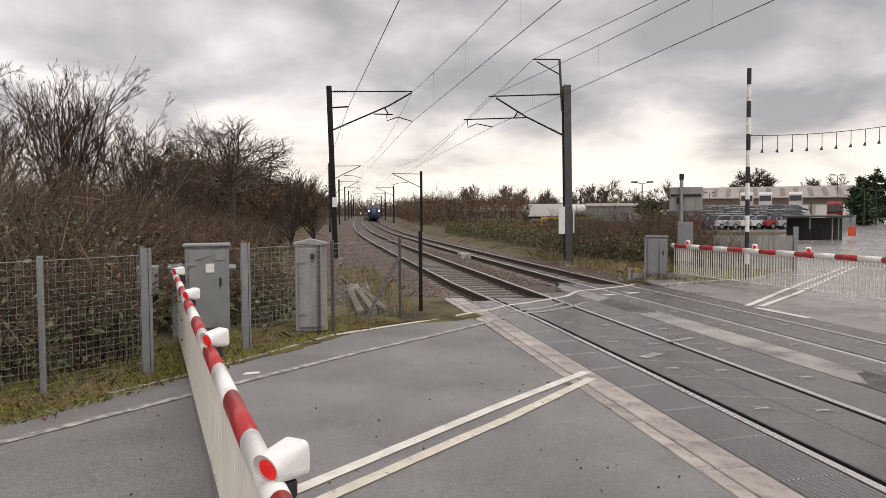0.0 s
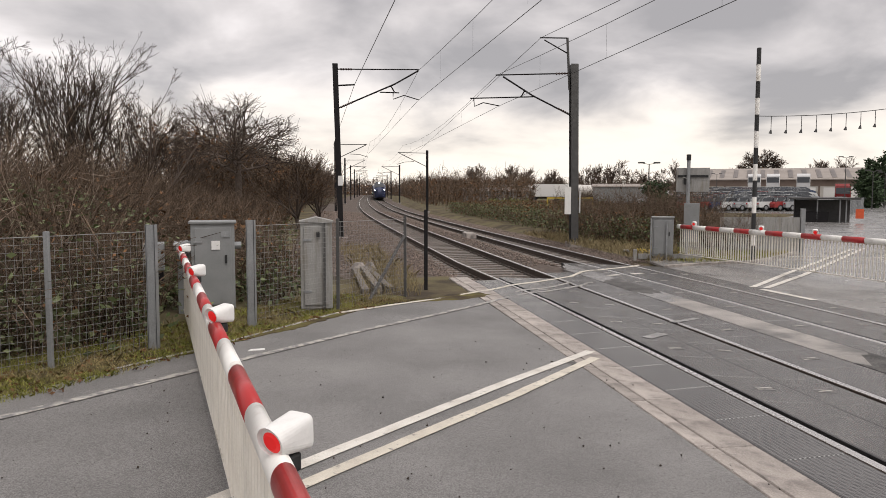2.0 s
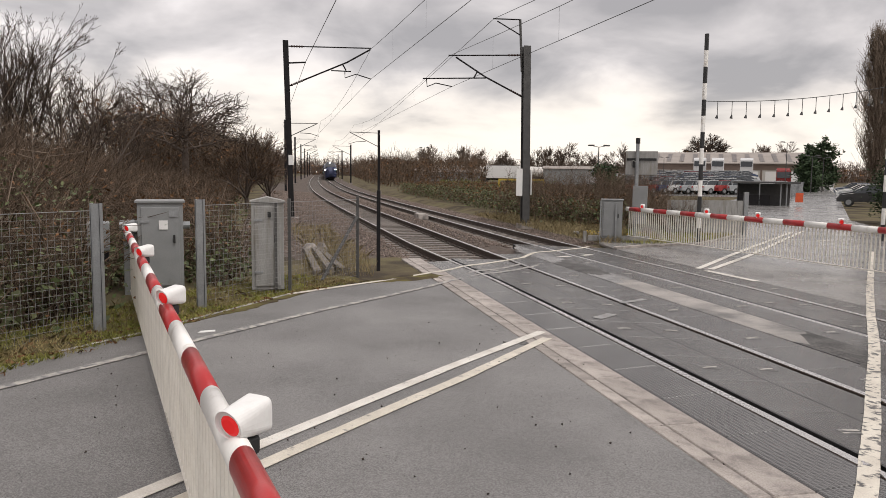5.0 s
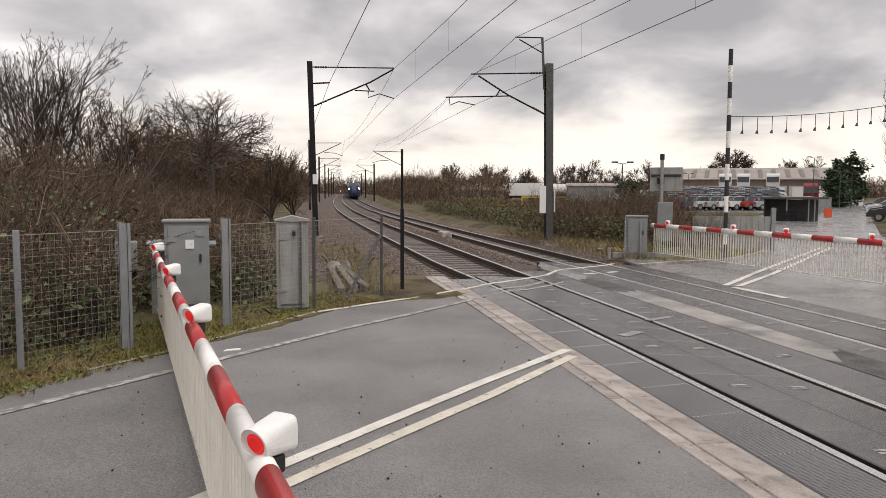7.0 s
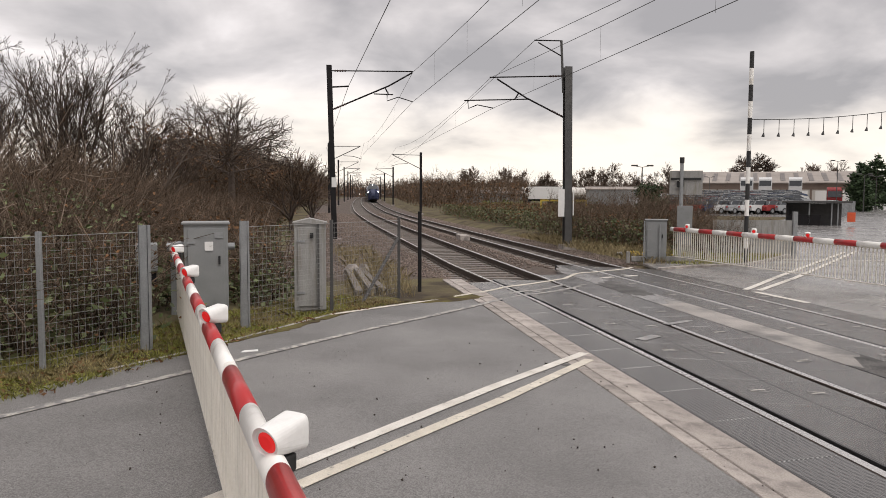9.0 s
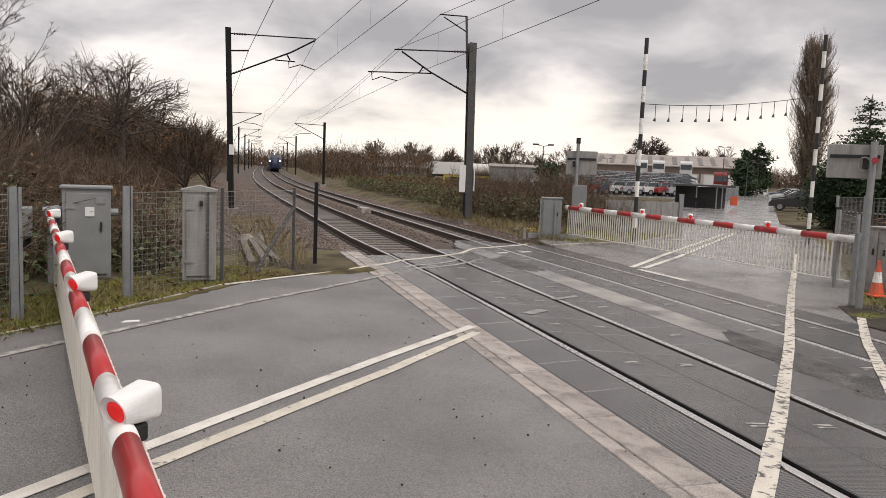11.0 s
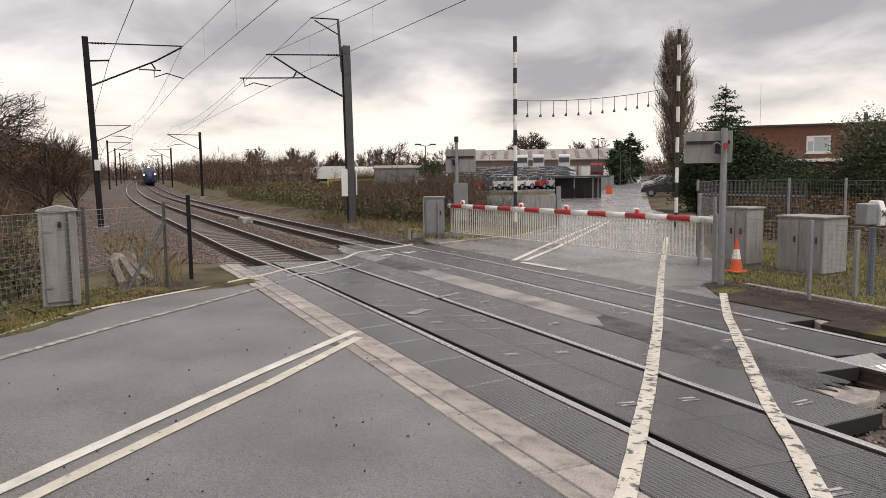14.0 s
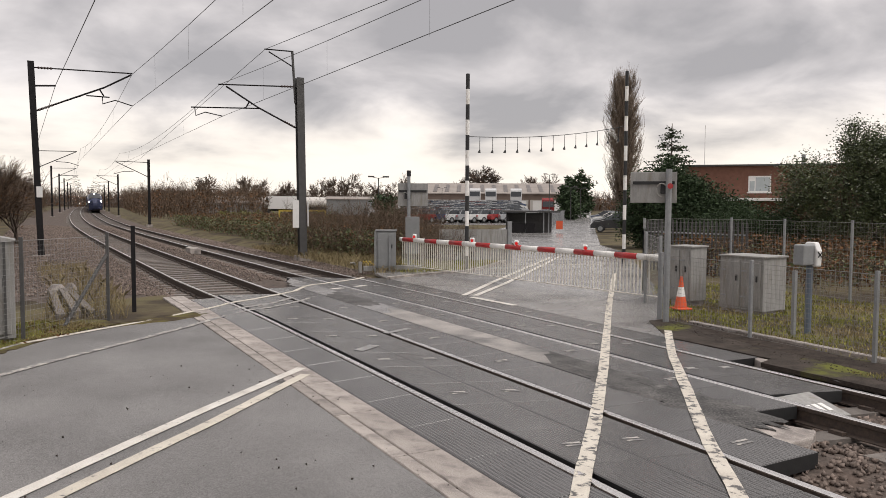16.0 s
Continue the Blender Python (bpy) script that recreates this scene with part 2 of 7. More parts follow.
CONIFER = shade("dark_conifer_foliage", (0.05, 0.076, 0.034), (0.025, 0.042, 0.02), 0.8, 0.7, bump=0, island=0.5, spec=0.2)
LAUREL = shade("evergreen_leaves", (0.095, 0.115, 0.045), (0.045, 0.06, 0.026), 0.8, 0.4, bump=0, island=0.5)
HEDGE_YEL = shade("yellow_green_hedge", (0.16, 0.17, 0.03), (0.1, 0.11, 0.025), 1.0, 0.6, bump=0, island=0.35)
DECK = None


def deck_material():
    """Black rubber crossing panels: studded ribs along and across the rails, dust in the grooves."""
    m = shade("ribbed_rubber_panel", (0.05, 0.0475, 0.0465), (0.018, 0.017, 0.0168), 0.9, 0.19, bump=0, rvar=0.16, spec=0.9,
              stain=(0.15, 0.142, 0.137), stain_scale=0.5, stain_edge=(0.54, 0.8))
    n, l = m.node_tree.nodes, m.node_tree.links
    b = n["Principled BSDF"]
    co = n.new("ShaderNodeTexCoord")
    hs = []
    for direction, sc in (("X", 9.0), ("Y", 16.0)):
        w = n.new("ShaderNodeTexWave")
        w.wave_type, w.bands_direction, w.wave_profile = "BANDS", direction, "SIN"
        w.inputs["Scale"].default_value = sc
        l.new(co.outputs["Object"], w.inputs["Vector"])
        hs.append(w.outputs["Fac"])
    mm = n.new("ShaderNodeMath"); mm.operation = "MINIMUM"
    l.new(hs[0], mm.inputs[0]); l.new(hs[1], mm.inputs[1])
    old = b.inputs["Base Color"].links[0].from_socket
    dk = n.new("ShaderNodeMix"); dk.data_type = "RGBA"; dk.inputs["B"].default_value = (0.12, 0.114, 0.11, 1)
    gr = n.new("ShaderNodeMapRange"); gr.inputs["From Min"].default_value, gr.inputs["From Max"].default_value = 0.22, 0.02
    l.new(mm.outputs[0], gr.inputs["Value"]); l.new(gr.outputs[0], dk.inputs["Factor"]); l.new(old, dk.inputs["A"])
    l.new(dk.outputs["Result"], b.inputs["Base Color"])
    bp = n.new("ShaderNodeBump"); bp.inputs["Strength"].default_value = 0.22; bp.inputs["Distance"].default_value = 0.01
    l.new(mm.outputs[0], bp.inputs["Height"]); l.new(bp.outputs[0], b.inputs["Normal"])
    return m


DECK = deck_material()


# ---- mesh helpers ----
class Mesh:
    """Collects vertices and faces."""

    def __init__(self):
        self.v, self.f = [], []

    def add(self, verts, faces):
        k = len(self.v)
        self.v.extend(tuple(p) for p in verts)
        self.f.extend(tuple(i + k for i in f) for f in faces)
        return self

    def box(self, lo, hi, m=None):
        x0, y0, z0 = lo
        x1, y1, z1 = hi
        vs = [Vector(p) for p in ((x0, y0, z0), (x1, y0, z0), (x1, y1, z0), (x0, y1, z0), (x0, y0, z1), (x1, y0, z1), (x1, y1, z1), (x0, y1, z1))]
        if m:
            vs = [m @ p for p in vs]
        return self.add(vs, [(0, 3, 2, 1), (4, 5, 6, 7), (0, 1, 5, 4), (1, 2, 6, 5), (2, 3, 7, 6), (3, 0, 4, 7)])

    def tube(self, pts, r, n=6, caps=True, r1=None):
        pts = [Vector(p) for p in pts]
        rings, N = [], len(pts)
        for i, p in enumerate(pts):
            d = (pts[min(i + 1, N - 1)] - pts[max(i - 1, 0)]).normalized()
            a = d.orthogonal().normalized() if abs(d.z) > 0.99 else d.cross(Vector((0, 0, 1))).normalized()
            c = d.cross(a)
            rr = r if r1 is None else r + (r1 - r) * i / (N - 1)
            rings.append([p + (a * math.cos(2 * math.pi * k / n) + c * math.sin(2 * math.pi * k / n)) * rr for k in range(n)])
        vs = [q for ring in rings for q in ring]
        fs = [(i * n + k, i * n + (k + 1) % n, (i + 1) * n + (k + 1) % n, (i + 1) * n + k) for i in range(N - 1) for k in range(n)]
        if caps:
            fs += [tuple(range(n))[::-1], tuple((N - 1) * n + k for k in range(n))]
        return self.add(vs, fs)

    def loft(self, rings, caps=True, closed=True):
        n = len(rings[0])
        vs = [q for ring in rings for q in ring]
        last = n if closed else n - 1
        fs = [(i * n + k, i * n + (k + 1) % n, (i + 1) * n + (k + 1) % n, (i + 1) * n + k) for i in range(len(rings) - 1) for k in range(last)]
        if caps:
            fs += [tuple(range(n))[::-1], tuple((len(rings) - 1) * n + k for k in range(n))]
        return self.add(vs, fs)

    def prism(self, outline, z0, z1):
        n = len(outline)
        vs = [(x, y, z0) for x, y in outline] + [(x, y, z1) for x, y in outline]
        fs = [tuple(range(n))[::-1], tuple(range(n, 2 * n))] + [(k, (k + 1) % n, n + (k + 1) % n, n + k) for k in range(n)]
        return self.add(vs, fs)

    def data(self, name, material, smooth=False):
        me = bpy.data.meshes.new(name)
        me.from_pydata(self.v, [], self.f)
        me.materials.append(material)
        if smooth:
            me.shade_smooth()
        me.update()
        return me


def part(name, mesh, material, parent=None, label="", smooth=False, bevel=0.0):
    ob = new(name, mesh.data(name, material, smooth) if isinstance(mesh, Mesh) else mesh)
    if bevel:
        mod = ob.modifiers.new("soft_edges", "BEVEL")
        mod.width, mod.segments, mod.limit_method = bevel, 2, "ANGLE"
    if parent:
        ob.parent = parent
    if label:
        ob["label"] = label
    return ob


def thing(name, m, label, category, group=""):
    ob = new(name)
    ob.matrix_world = m
    ob.empty_display_size = 0.2
    return tagged(ob, label, category, group)


def box(*a):
    return Mesh().box(*a)


def tube(*a, **k):
    return Mesh().tube(*a, **k)


def twigs(segs, n=3):
    """One mesh from an array of tapered sticks: rows of x0 y0 z0 r0 x1 y1 z1 r1."""
    s = np.asarray(segs, float)
    p, q = s[:, 0:3], s[:, 4:7]
    d = q - p
    d /= np.linalg.norm(d, axis=1, keepdims=True) + 1e-9
    ref = np.where(np.abs(d[:, 2:3]) > 0.9, np.array([[1.0, 0, 0]]), np.array([[0, 0, 1.0]]))
    a = np.cross(d, ref); a /= np.linalg.norm(a, axis=1, keepdims=True)
    c = np.cross(d, a)
    ring = []
    for base, r in ((p, s[:, 3:4]), (q, s[:, 7:8])):
        for k in range(n):
            t = 2 * math.pi * k / n
            ring.append(base + (a * math.cos(t) + c * math.sin(t)) * r)
    v = np.stack(ring, 1).reshape(-1, 3)
    base = np.arange(len(s))[:, None] * 2 * n
    f = np.concatenate([np.stack([base[:, 0] + k, base[:, 0] + (k + 1) % n, base[:, 0] + n + (k + 1) % n, base[:, 0] + n + k], 1) for k in range(n)])
    return v, f


def leaves(centres, size, rng, droop=0.3, aspect=0.55):
    """Small bent four-cornered leaves at the centres, turned every way."""
    c = np.asarray(centres, float)
    k = len(c)
    a = rng.normal(size=(k, 3)); a[:, 2] *= 0.5; a /= np.linalg.norm(a, axis=1, keepdims=True)
    b = rng.normal(size=(k, 3)); b -= (b * a).sum(1, keepdims=True) * a; b /= np.linalg.norm(b, axis=1, keepdims=True)
    s = size * rng.uniform(0.6, 1.3, (k, 1))
    v = np.stack([c - a * s, c + b * s * aspect - np.array([0, 0, droop]) * s * 0.3, c + a * s, c - b * s * aspect], 1).reshape(-1, 3)
    f = np.arange(4 * k).reshape(-1, 4)
    return v, f


def mesh_np(name, v, f, material):
    me = bpy.data.meshes.new(name)
    me.vertices.add(len(v)); me.vertices.foreach_set("co", np.asarray(v, np.float32).ravel())
    w = f.shape[1]
    me.loops.add(f.size); me.loops.foreach_set("vertex_index", f.astype(np.int32).ravel())
    me.polygons.add(len(f)); me.polygons.foreach_set("loop_start", np.arange(0, f.size, w, dtype=np.int32))
    me.update(calc_edges=True)
    me.validate()
    me.materials.append(material)
    return me


# ---- the plan: u across the tracks, s along them; v across the road, q along it ----
HEAD = radians(-8.6)
ND, TD = np.array([math.cos(HEAD), -math.sin(HEAD)]), np.array([math.sin(HEAD), math.cos(HEAD)])
QD, VD = np.array([0.5764, 0.8171]), np.array([0.8171, -0.5764])
HALF = 0.735
MID_A, MID_B = 3.95, 7.28
BEND_S = (6.0, 14.0, 25.0, 45.0, 70.0, 110.0, 170.0, 280.0)
BEND_K = (-0.001355, -0.000916, -0.00003, 0.00066, 0.00076, 0.00042, 0.00008, 0.00013)


def lay_line():
    """Points and headings of the zero line, metre by metre: nearly straight, then a wide curve to the right."""
    st = np.arange(0.0, 700.0, 1.0)
    kk = np.interp(st, BEND_S, BEND_K)
    kk[st < 6.0] = 0.0
    hd = HEAD + np.cumsum(kk)
    px = np.concatenate([[0.0], np.cumsum(np.sin(hd))[:-1]])
    py = np.concatenate([[0.0], np.cumsum(np.cos(hd))[:-1]])
    return st, px, py, hd


LINE_S, LINE_X, LINE_Y, LINE_H = lay_line()
LINE_OFF = LINE_X * ND[0] + LINE_Y * ND[1]


def heading(s):
    return float(np.interp(s, LINE_S, LINE_H))


def rise(s):
    return float(np.interp(s, (20, 80, 150, 300, 700), (0.0, 0.0, 0.356, 0.854, 1.4)))


def tr(u, s):
    """Plan point at u, s, square to the line of the tracks."""
    if s <= 0:
        p = ND * u + TD * s
        return float(p[0]), float(p[1])
    h = heading(s)
    return float(np.interp(s, LINE_S, LINE_X)) + u * math.cos(h), float(np.interp(s, LINE_S, LINE_Y)) - u * math.sin(h)


def us(x, y):
    s = float(TD[0] * x + TD[1] * y)
    return float(ND[0] * x + ND[1] * y) - float(np.interp(s, LINE_S, LINE_OFF)), s


LEVEL_U = (-60, 2.9, 3.2, 4.7, 5.1, 5.9, 6.55, 8.0, 9.0, 70)
LEVEL_Z = (0.09, 0.09, 0.117, 0.0, 0.0, 0.02, 0.0, -0.115, -0.13, -0.16)
LEVEL_FAR = (0.05, 0.0, -0.015, 0.0, 0.0, 0.0, -0.04, -0.13, -0.14, -0.16)


def level_flat(u, s):
    f = min(1.0, max(0.0, (s - 12.0) / 8.0))
    return float(np.interp(u, LEVEL_U, LEVEL_Z)) * (1 - f) + float(np.interp(u, LEVEL_U, LEVEL_FAR)) * f


def level(u, s):
    """Height of the railhead surface and of the roads."""
    return level_flat(u, s) + rise(s) * float(np.interp(u, (9, 30), (1, 0)))


def lv(x, y):
    return level(*us(x, y))


def qv(v, q):
    p = VD * v + QD * q
    return float(p[0]), float(p[1])


# ---- ground ----
def build_ground():
    us_ = sorted(set([-2500, -900, -350, -150, -80, -50, -30, -20, -14, -10, -8, -6, -5, -4, -3, -2, -1, 0, 0.6, 1.2, 1.8, 2.3, 2.9, 3.2, 4.0, 4.7, 5.1, 5.9, 6.55, 7.3, 8.0,
                     8.6, 9.2, 10, 11, 12, 14, 16, 18, 21, 25, 30, 40, 55, 80, 120, 200, 350, 900, 2500]))
    ss_ = [-600, -200, -80, -40, -20, -10, -5, 0, 4, 8, 12, 16, 20, 24, 28, 32, 40, 50, 60, 70, 90, 110, 140, 180, 230, 300, 400, 600, 1000, 2800]
    m = Mesh()
    for s in ss_:
        for u in us_:
            x, y = tr(u, min(s, 600)) if abs(u) < 300 else (float(ND[0] * u + TD[0] * s), float(ND[1] * u + TD[1] * s))
            if s > 600 and abs(u) < 300:
                x, y = x + TD[0] * (s - 600), y + TD[1] * (s - 600)
            z = level_flat(u, s) + rise(min(s, 500)) * float(np.interp(u, (-200, -60, 9, 30), (0, 1, 1, 0)))
            z -= 0.28 if (2.3 < u < 9.1 or (0.1 < u < 2.5 and s > 18) or (9 < u < 10.5 and s > 22)) else 0.03
            m.v.append((x, y, z))
    w = len(us_)
    m.f = [(i * w + k, i * w + k + 1, (i + 1) * w + k + 1, (i + 1) * w + k) for i in range(len(ss_) - 1) for k in range(w - 1)]
    tagged(part("ground", m, EARTH), "patchy winter grass and bare brown earth", "ground", kind="structure")


build_ground()


def sheet(name, outline, material, label, category, lift=0.0, cell=1.0, kind="structure"):
    """A road sheet that follows the levels: the outline cut on a grid."""
    bm = bmesh.new()
    bm.faces.new([bm.verts.new((x, y, 0)) for x, y in outline])
    for u in (2.9, 3.2, 4.7, 5.1, 5.9, 6.55, 8.0, 9.0, 12, 16, 22, 30, 45):
        co = ND * u
        bmesh.ops.bisect_plane(bm, geom=bm.verts[:] + bm.edges[:] + bm.faces[:], plane_co=(co[0], co[1], 0), plane_no=(ND[0], ND[1], 0))
    for s in (0, 8, 12, 20, 35, 60, 100, 150):
        co = TD * s
        bmesh.ops.bisect_plane(bm, geom=bm.verts[:] + bm.edges[:] + bm.faces[:], plane_co=(co[0], co[1], 0), plane_no=(TD[0], TD[1], 0))
    for v in bm.verts:
        v.co.z = lv(v.co.x, v.co.y) + lift
    ext = bmesh.ops.extrude_face_region(bm, geom=bm.faces[:])
    for v in ext["geom"]:
        if isinstance(v, bmesh.types.BMVert):
            v.co.z -= 0.06
    bmesh.ops.recalc_face_normals(bm, faces=bm.faces[:])
    me = bpy.data.meshes.new(name)
    bm.to_mesh(me); bm.free()
    me.materials.append(material)
    return tagged(new(name, me), label, category, kind=kind)


def on_track(pts):
    return [tr(u, s) for u, s in pts]


# near road up to the concrete strip, far road and yard beyond the tracks
sheet("road_near", [qv(-7.75, -14), qv(-7.75, 6.0), qv(-7.95, 8.5), qv(-7.75, 10.0), tr(2.24, 13.0), tr(2.26, 8), tr(2.26, 0), tr(2.26, -20), qv(8, -18)],
      ASPHALT, "worn grey tarmac road on the approach to the crossing", "road")
sheet("road_far", [tr(8.75, 19.0), tr(8.7, 8.5), qv(0.25, 13.6), qv(0.2, 19.5), (19.2, 29.0), (21.5, 35), (97, 163), (240, 402), (228, 408), (91, 167), (24.5, 57.0), (16.5, 34.5), qv(-7.9, 27),
                   qv(-8.1, 21.5)],
      ASPHALT_WET, "damp grey tarmac road and yard beyond the crossing", "road")
ragged = random.Random(14)
near_edge = []
for (ax, ay), (bx, by) in zip(((-9.0, -1.2), (-4.13, 6.5), (-3.59, 7.46), (-3.08, 8.29), (-2.71, 9.0), (-2.19, 9.85), (-1.57, 11.35)), ((-4.13, 6.5), (-3.59, 7.46), (-3.08, 8.29), (-2.71, 9.0), (-2.19, 9.85), (-1.57, 11.35), (-0.75, 12.55))):
    k = max(2, int(math.dist((ax, ay), (bx, by)) / 0.12))
    near_edge += [(ax + (bx - ax) * i / k + ragged.uniform(-0.05, 0.03), ay + (by - ay) * i / k + ragged.uniform(-0.02, 0.02)) for i in range(k)]
sheet("verge", near_edge + [(-0.75, 12.55), (-1.3, 13.3), (-2.6, 12.4), (-4.1, 10.0), (-5.6, 7.6), (-10.6, -0.6)], MOSSY, "mossy brown verge between the road and the near fence", "verge", lift=0.008)
sheet("verge", [tr(8.72, 8.6), tr(8.72, 6.72), tr(8.36, 6.6), tr(8.36, -3.0), (11.6, -3.2), (9.44, 2.0), (9.03, 5.2), (8.78, 7.35), (8.56, 9.4), (8.46, 11.5), (8.06, 11.4)],
      GRITTY, "black gritty soil with moss between the deck and the far fence", "verge", lift=0.01)


def jag(s0, s1, k=6):
    return [(5.42 + (5.92 - 5.42) * i / k, s0 + (s1 - s0) * i / k + ragged.uniform(-0.25, 0.25)) for i in range(k + 1)]


cuts = [jag(4.3, 4.8), jag(7.3, 8.0), jag(12.0, 12.6), jag(14.4, 13.6), jag(15.2, 15.6), jag(17.6, 19.2)]
for (a, b), mat_, lab_ in zip(zip(cuts, cuts[1:]), (PATCH, PALE_TAR, ASPHALT_WET, PATCH, ASPHALT_WET),
                              ("crumbling black tarmac between the tracks", "pale worn concrete strip between the tracks", "patched tarmac between the tracks",
                               "crumbling black tarmac between the tracks", "patched tarmac between the tracks")):
    sheet("six_foot_infill", on_track(a + b[::-1]), mat_, lab_, "road", lift=0.002)

# ---- tracks ----
RAIL_PROFILE = [(-0.07, -0.159), (0.07, -0.159), (0.07, -0.148), (0.012, -0.135), (0.012, -0.045), (0.035, -0.035), (0.035, -0.006), (0.028, 0.0), (-0.028, 0.0),
                (-0.035, -0.006), (-0.035, -0.035), (-0.012, -0.045), (-0.012, -0.135), (-0.07, -0.148)]
S_STEPS = [-25, -12, -5, 0, 4, 8, 12, 16, 20, 25, 30, 36, 43, 50, 60, 70, 80, 92, 105, 120, 137, 155, 175, 200, 230, 265, 305, 350, 400, 460]


def rail(u, parent):
    rings, tops = [], []
    for s in S_STEPS:
        z = level(u, s)
        ring = []
        for du, dz in RAIL_PROFILE:
            x, y = tr(u + du, s)
            ring.append((x, y, z + dz))
        rings.append(ring)
        tops.append([(*tr(u + d, s), z + h) for d, h in ((-0.031, 0.0), (0.031, 0.0), (0.026, 0.009), (-0.026, 0.009))])
    r = part("rail", Mesh().loft(rings), RAIL_SIDE, parent)
    part("rail_head", Mesh().loft(tops), RAIL_TOP, r, "polished bright running surface")


def track(mid, label, deck):
    t = tagged(new("railway_track"), label, "railway track", "the two running lines", kind="structure")
    for side in (-HALF, HALF):
        rail(mid + side, t)
    me = box((-1.28, -0.125, -0.15), (1.28, 0.125, 0.0)).data("sleeper", SLEEPER)
    clip = Mesh()
    for side in (-HALF, HALF):
        for d in (-0.09, 0.09):
            clip.box((side + d - 0.035, -0.07, 0), (side + d + 0.035, 0.07, 0.035))
    cme = clip.data("rail_clip", RAIL_SIDE)
    s, k = -12.0, 0
    far = Mesh()
    while s < 240:
        if not (deck[0] + 0.3 < s < deck[1] - 0.1):
            x, y = tr(mid, s)
            a, b = level(mid - HALF, s), level(mid + HALF, s)
            a2 = math.atan2(b - a, 2 * HALF)
            h = heading(s)
            mt = Matrix.Translation((x, y, (a + b) / 2 - 0.16)) @ Matrix.Rotation(-h, 4, "Z") @ Matrix.Rotation(-a2, 4, "Y")
            if s < 75:
                o = part("sleeper", me, SLEEPER, t); o.matrix_world = mt
                c = part("rail_clip", cme, RAIL_SIDE, o)
            else:
                far.box((-1.28, -0.125, -0.15), (1.28, 0.125, 0.0), mt)
        s += 0.65
    tagged(part("far_sleepers", far, SLEEPER, t), kind="stuff")
    return t


track(MID_A, "nearer railway track with bright rails, canted round the bend", (1.2, 15.9))
track(MID_B, "farther railway track with bright rails, canted round the bend", (5.0, 19.5))


def ballast_bed():
    m = Mesh()
    prof = [(-1.8, -0.06), (-1.2, -0.015), (0.2, -0.01), (1.5, -0.05), (2.5, -0.15), (3.0, -0.2), (4.9, -0.2), (5.6, -0.10), (6.3, -0.2), (8.2, -0.2), (8.9, -0.16), (10.0, -0.22), (10.8, -0.3)]
    steps = [-25, -10, 0, 3, 5, 8, 12, 15, 17, 20, 24, 28, 33, 38, 44, 50, 60, 70, 85, 100, 120, 145, 175, 210, 260, 320, 400, 460]
    for s in steps:
        for u, dz in prof:
            x, y = tr(u, s)
            cover = 0.0
            if u < 2.6 and s < 16.5:
                cover = -0.3
            if u > 8.5 and 6 < s < 22:
                cover = -0.2
            m.v.append((x, y, level(u, s) + dz + cover))
    w = len(prof)
    m.f = [(i * w + k, i * w + k + 1, (i + 1) * w + k + 1, (i + 1) * w + k) for i in range(len(steps) - 1) for k in range(w - 1)]
    tagged(part("ballast_bed", m, BALLAST), "brown-grey stone ballast under the tracks", "ballast", kind="structure")
    rng = np.random.default_rng(4)
    segs = []
    tet = np.array([(1, 0.1, -0.6), (-0.6, 0.9, -0.5), (-0.5, -0.9, -0.4), (0.1, 0.2, 0.9), (0.6, -0.5, 0.3)])
    vs, fs = [], []
    faces = np.array([(0, 1, 3), (1, 2, 3), (2, 4, 3), (4, 0, 3), (0, 4, 2), (0, 2, 1)])
    n = 0
    while n < 46000:
        s = 16 + 60 * rng.random() ** 1.7 if n > 6000 else rng.uniform(-2, 5.6)
        u = rng.uniform(-1.3, 10.2) if n > 6000 else rng.uniform(4.8, 9.3)
        onto = any(abs(u - c) < 0.9 for c in (MID_A, MID_B))
        if (s < 20 and u > 5) and n > 6000 or any(abs(abs(u - c) - HALF) < 0.1 for c in (MID_A, MID_B)):
            continue
        if n > 6000 and u < 2.4 and s < 17.5:
            continue
        x, y = tr(u, s)
        dz = np.interp(u, [p[0] for p in prof], [p[1] for p in prof])
        r = rng.uniform(0.022, 0.042) * (1 if s < 35 else 1.4)
        a = rng.normal(size=(3, 3)); qm, _ = np.linalg.qr(a)
        vs.append(tet @ qm * r * rng.uniform(0.7, 1.2, 3) + np.array([x, y, level(u, s) + dz + 0.4 * r - (0.01 if onto else 0)]))
        fs.append(faces + 5 * n)
        n += 1
    ob = new("ballast_stones", mesh_np("ballast_stones", np.concatenate(vs), np.concatenate(fs), STONES))
    tagged(ob, "loose angular ballast stones beside and between the rails", "ballast", kind="stuff")


ballast_bed()


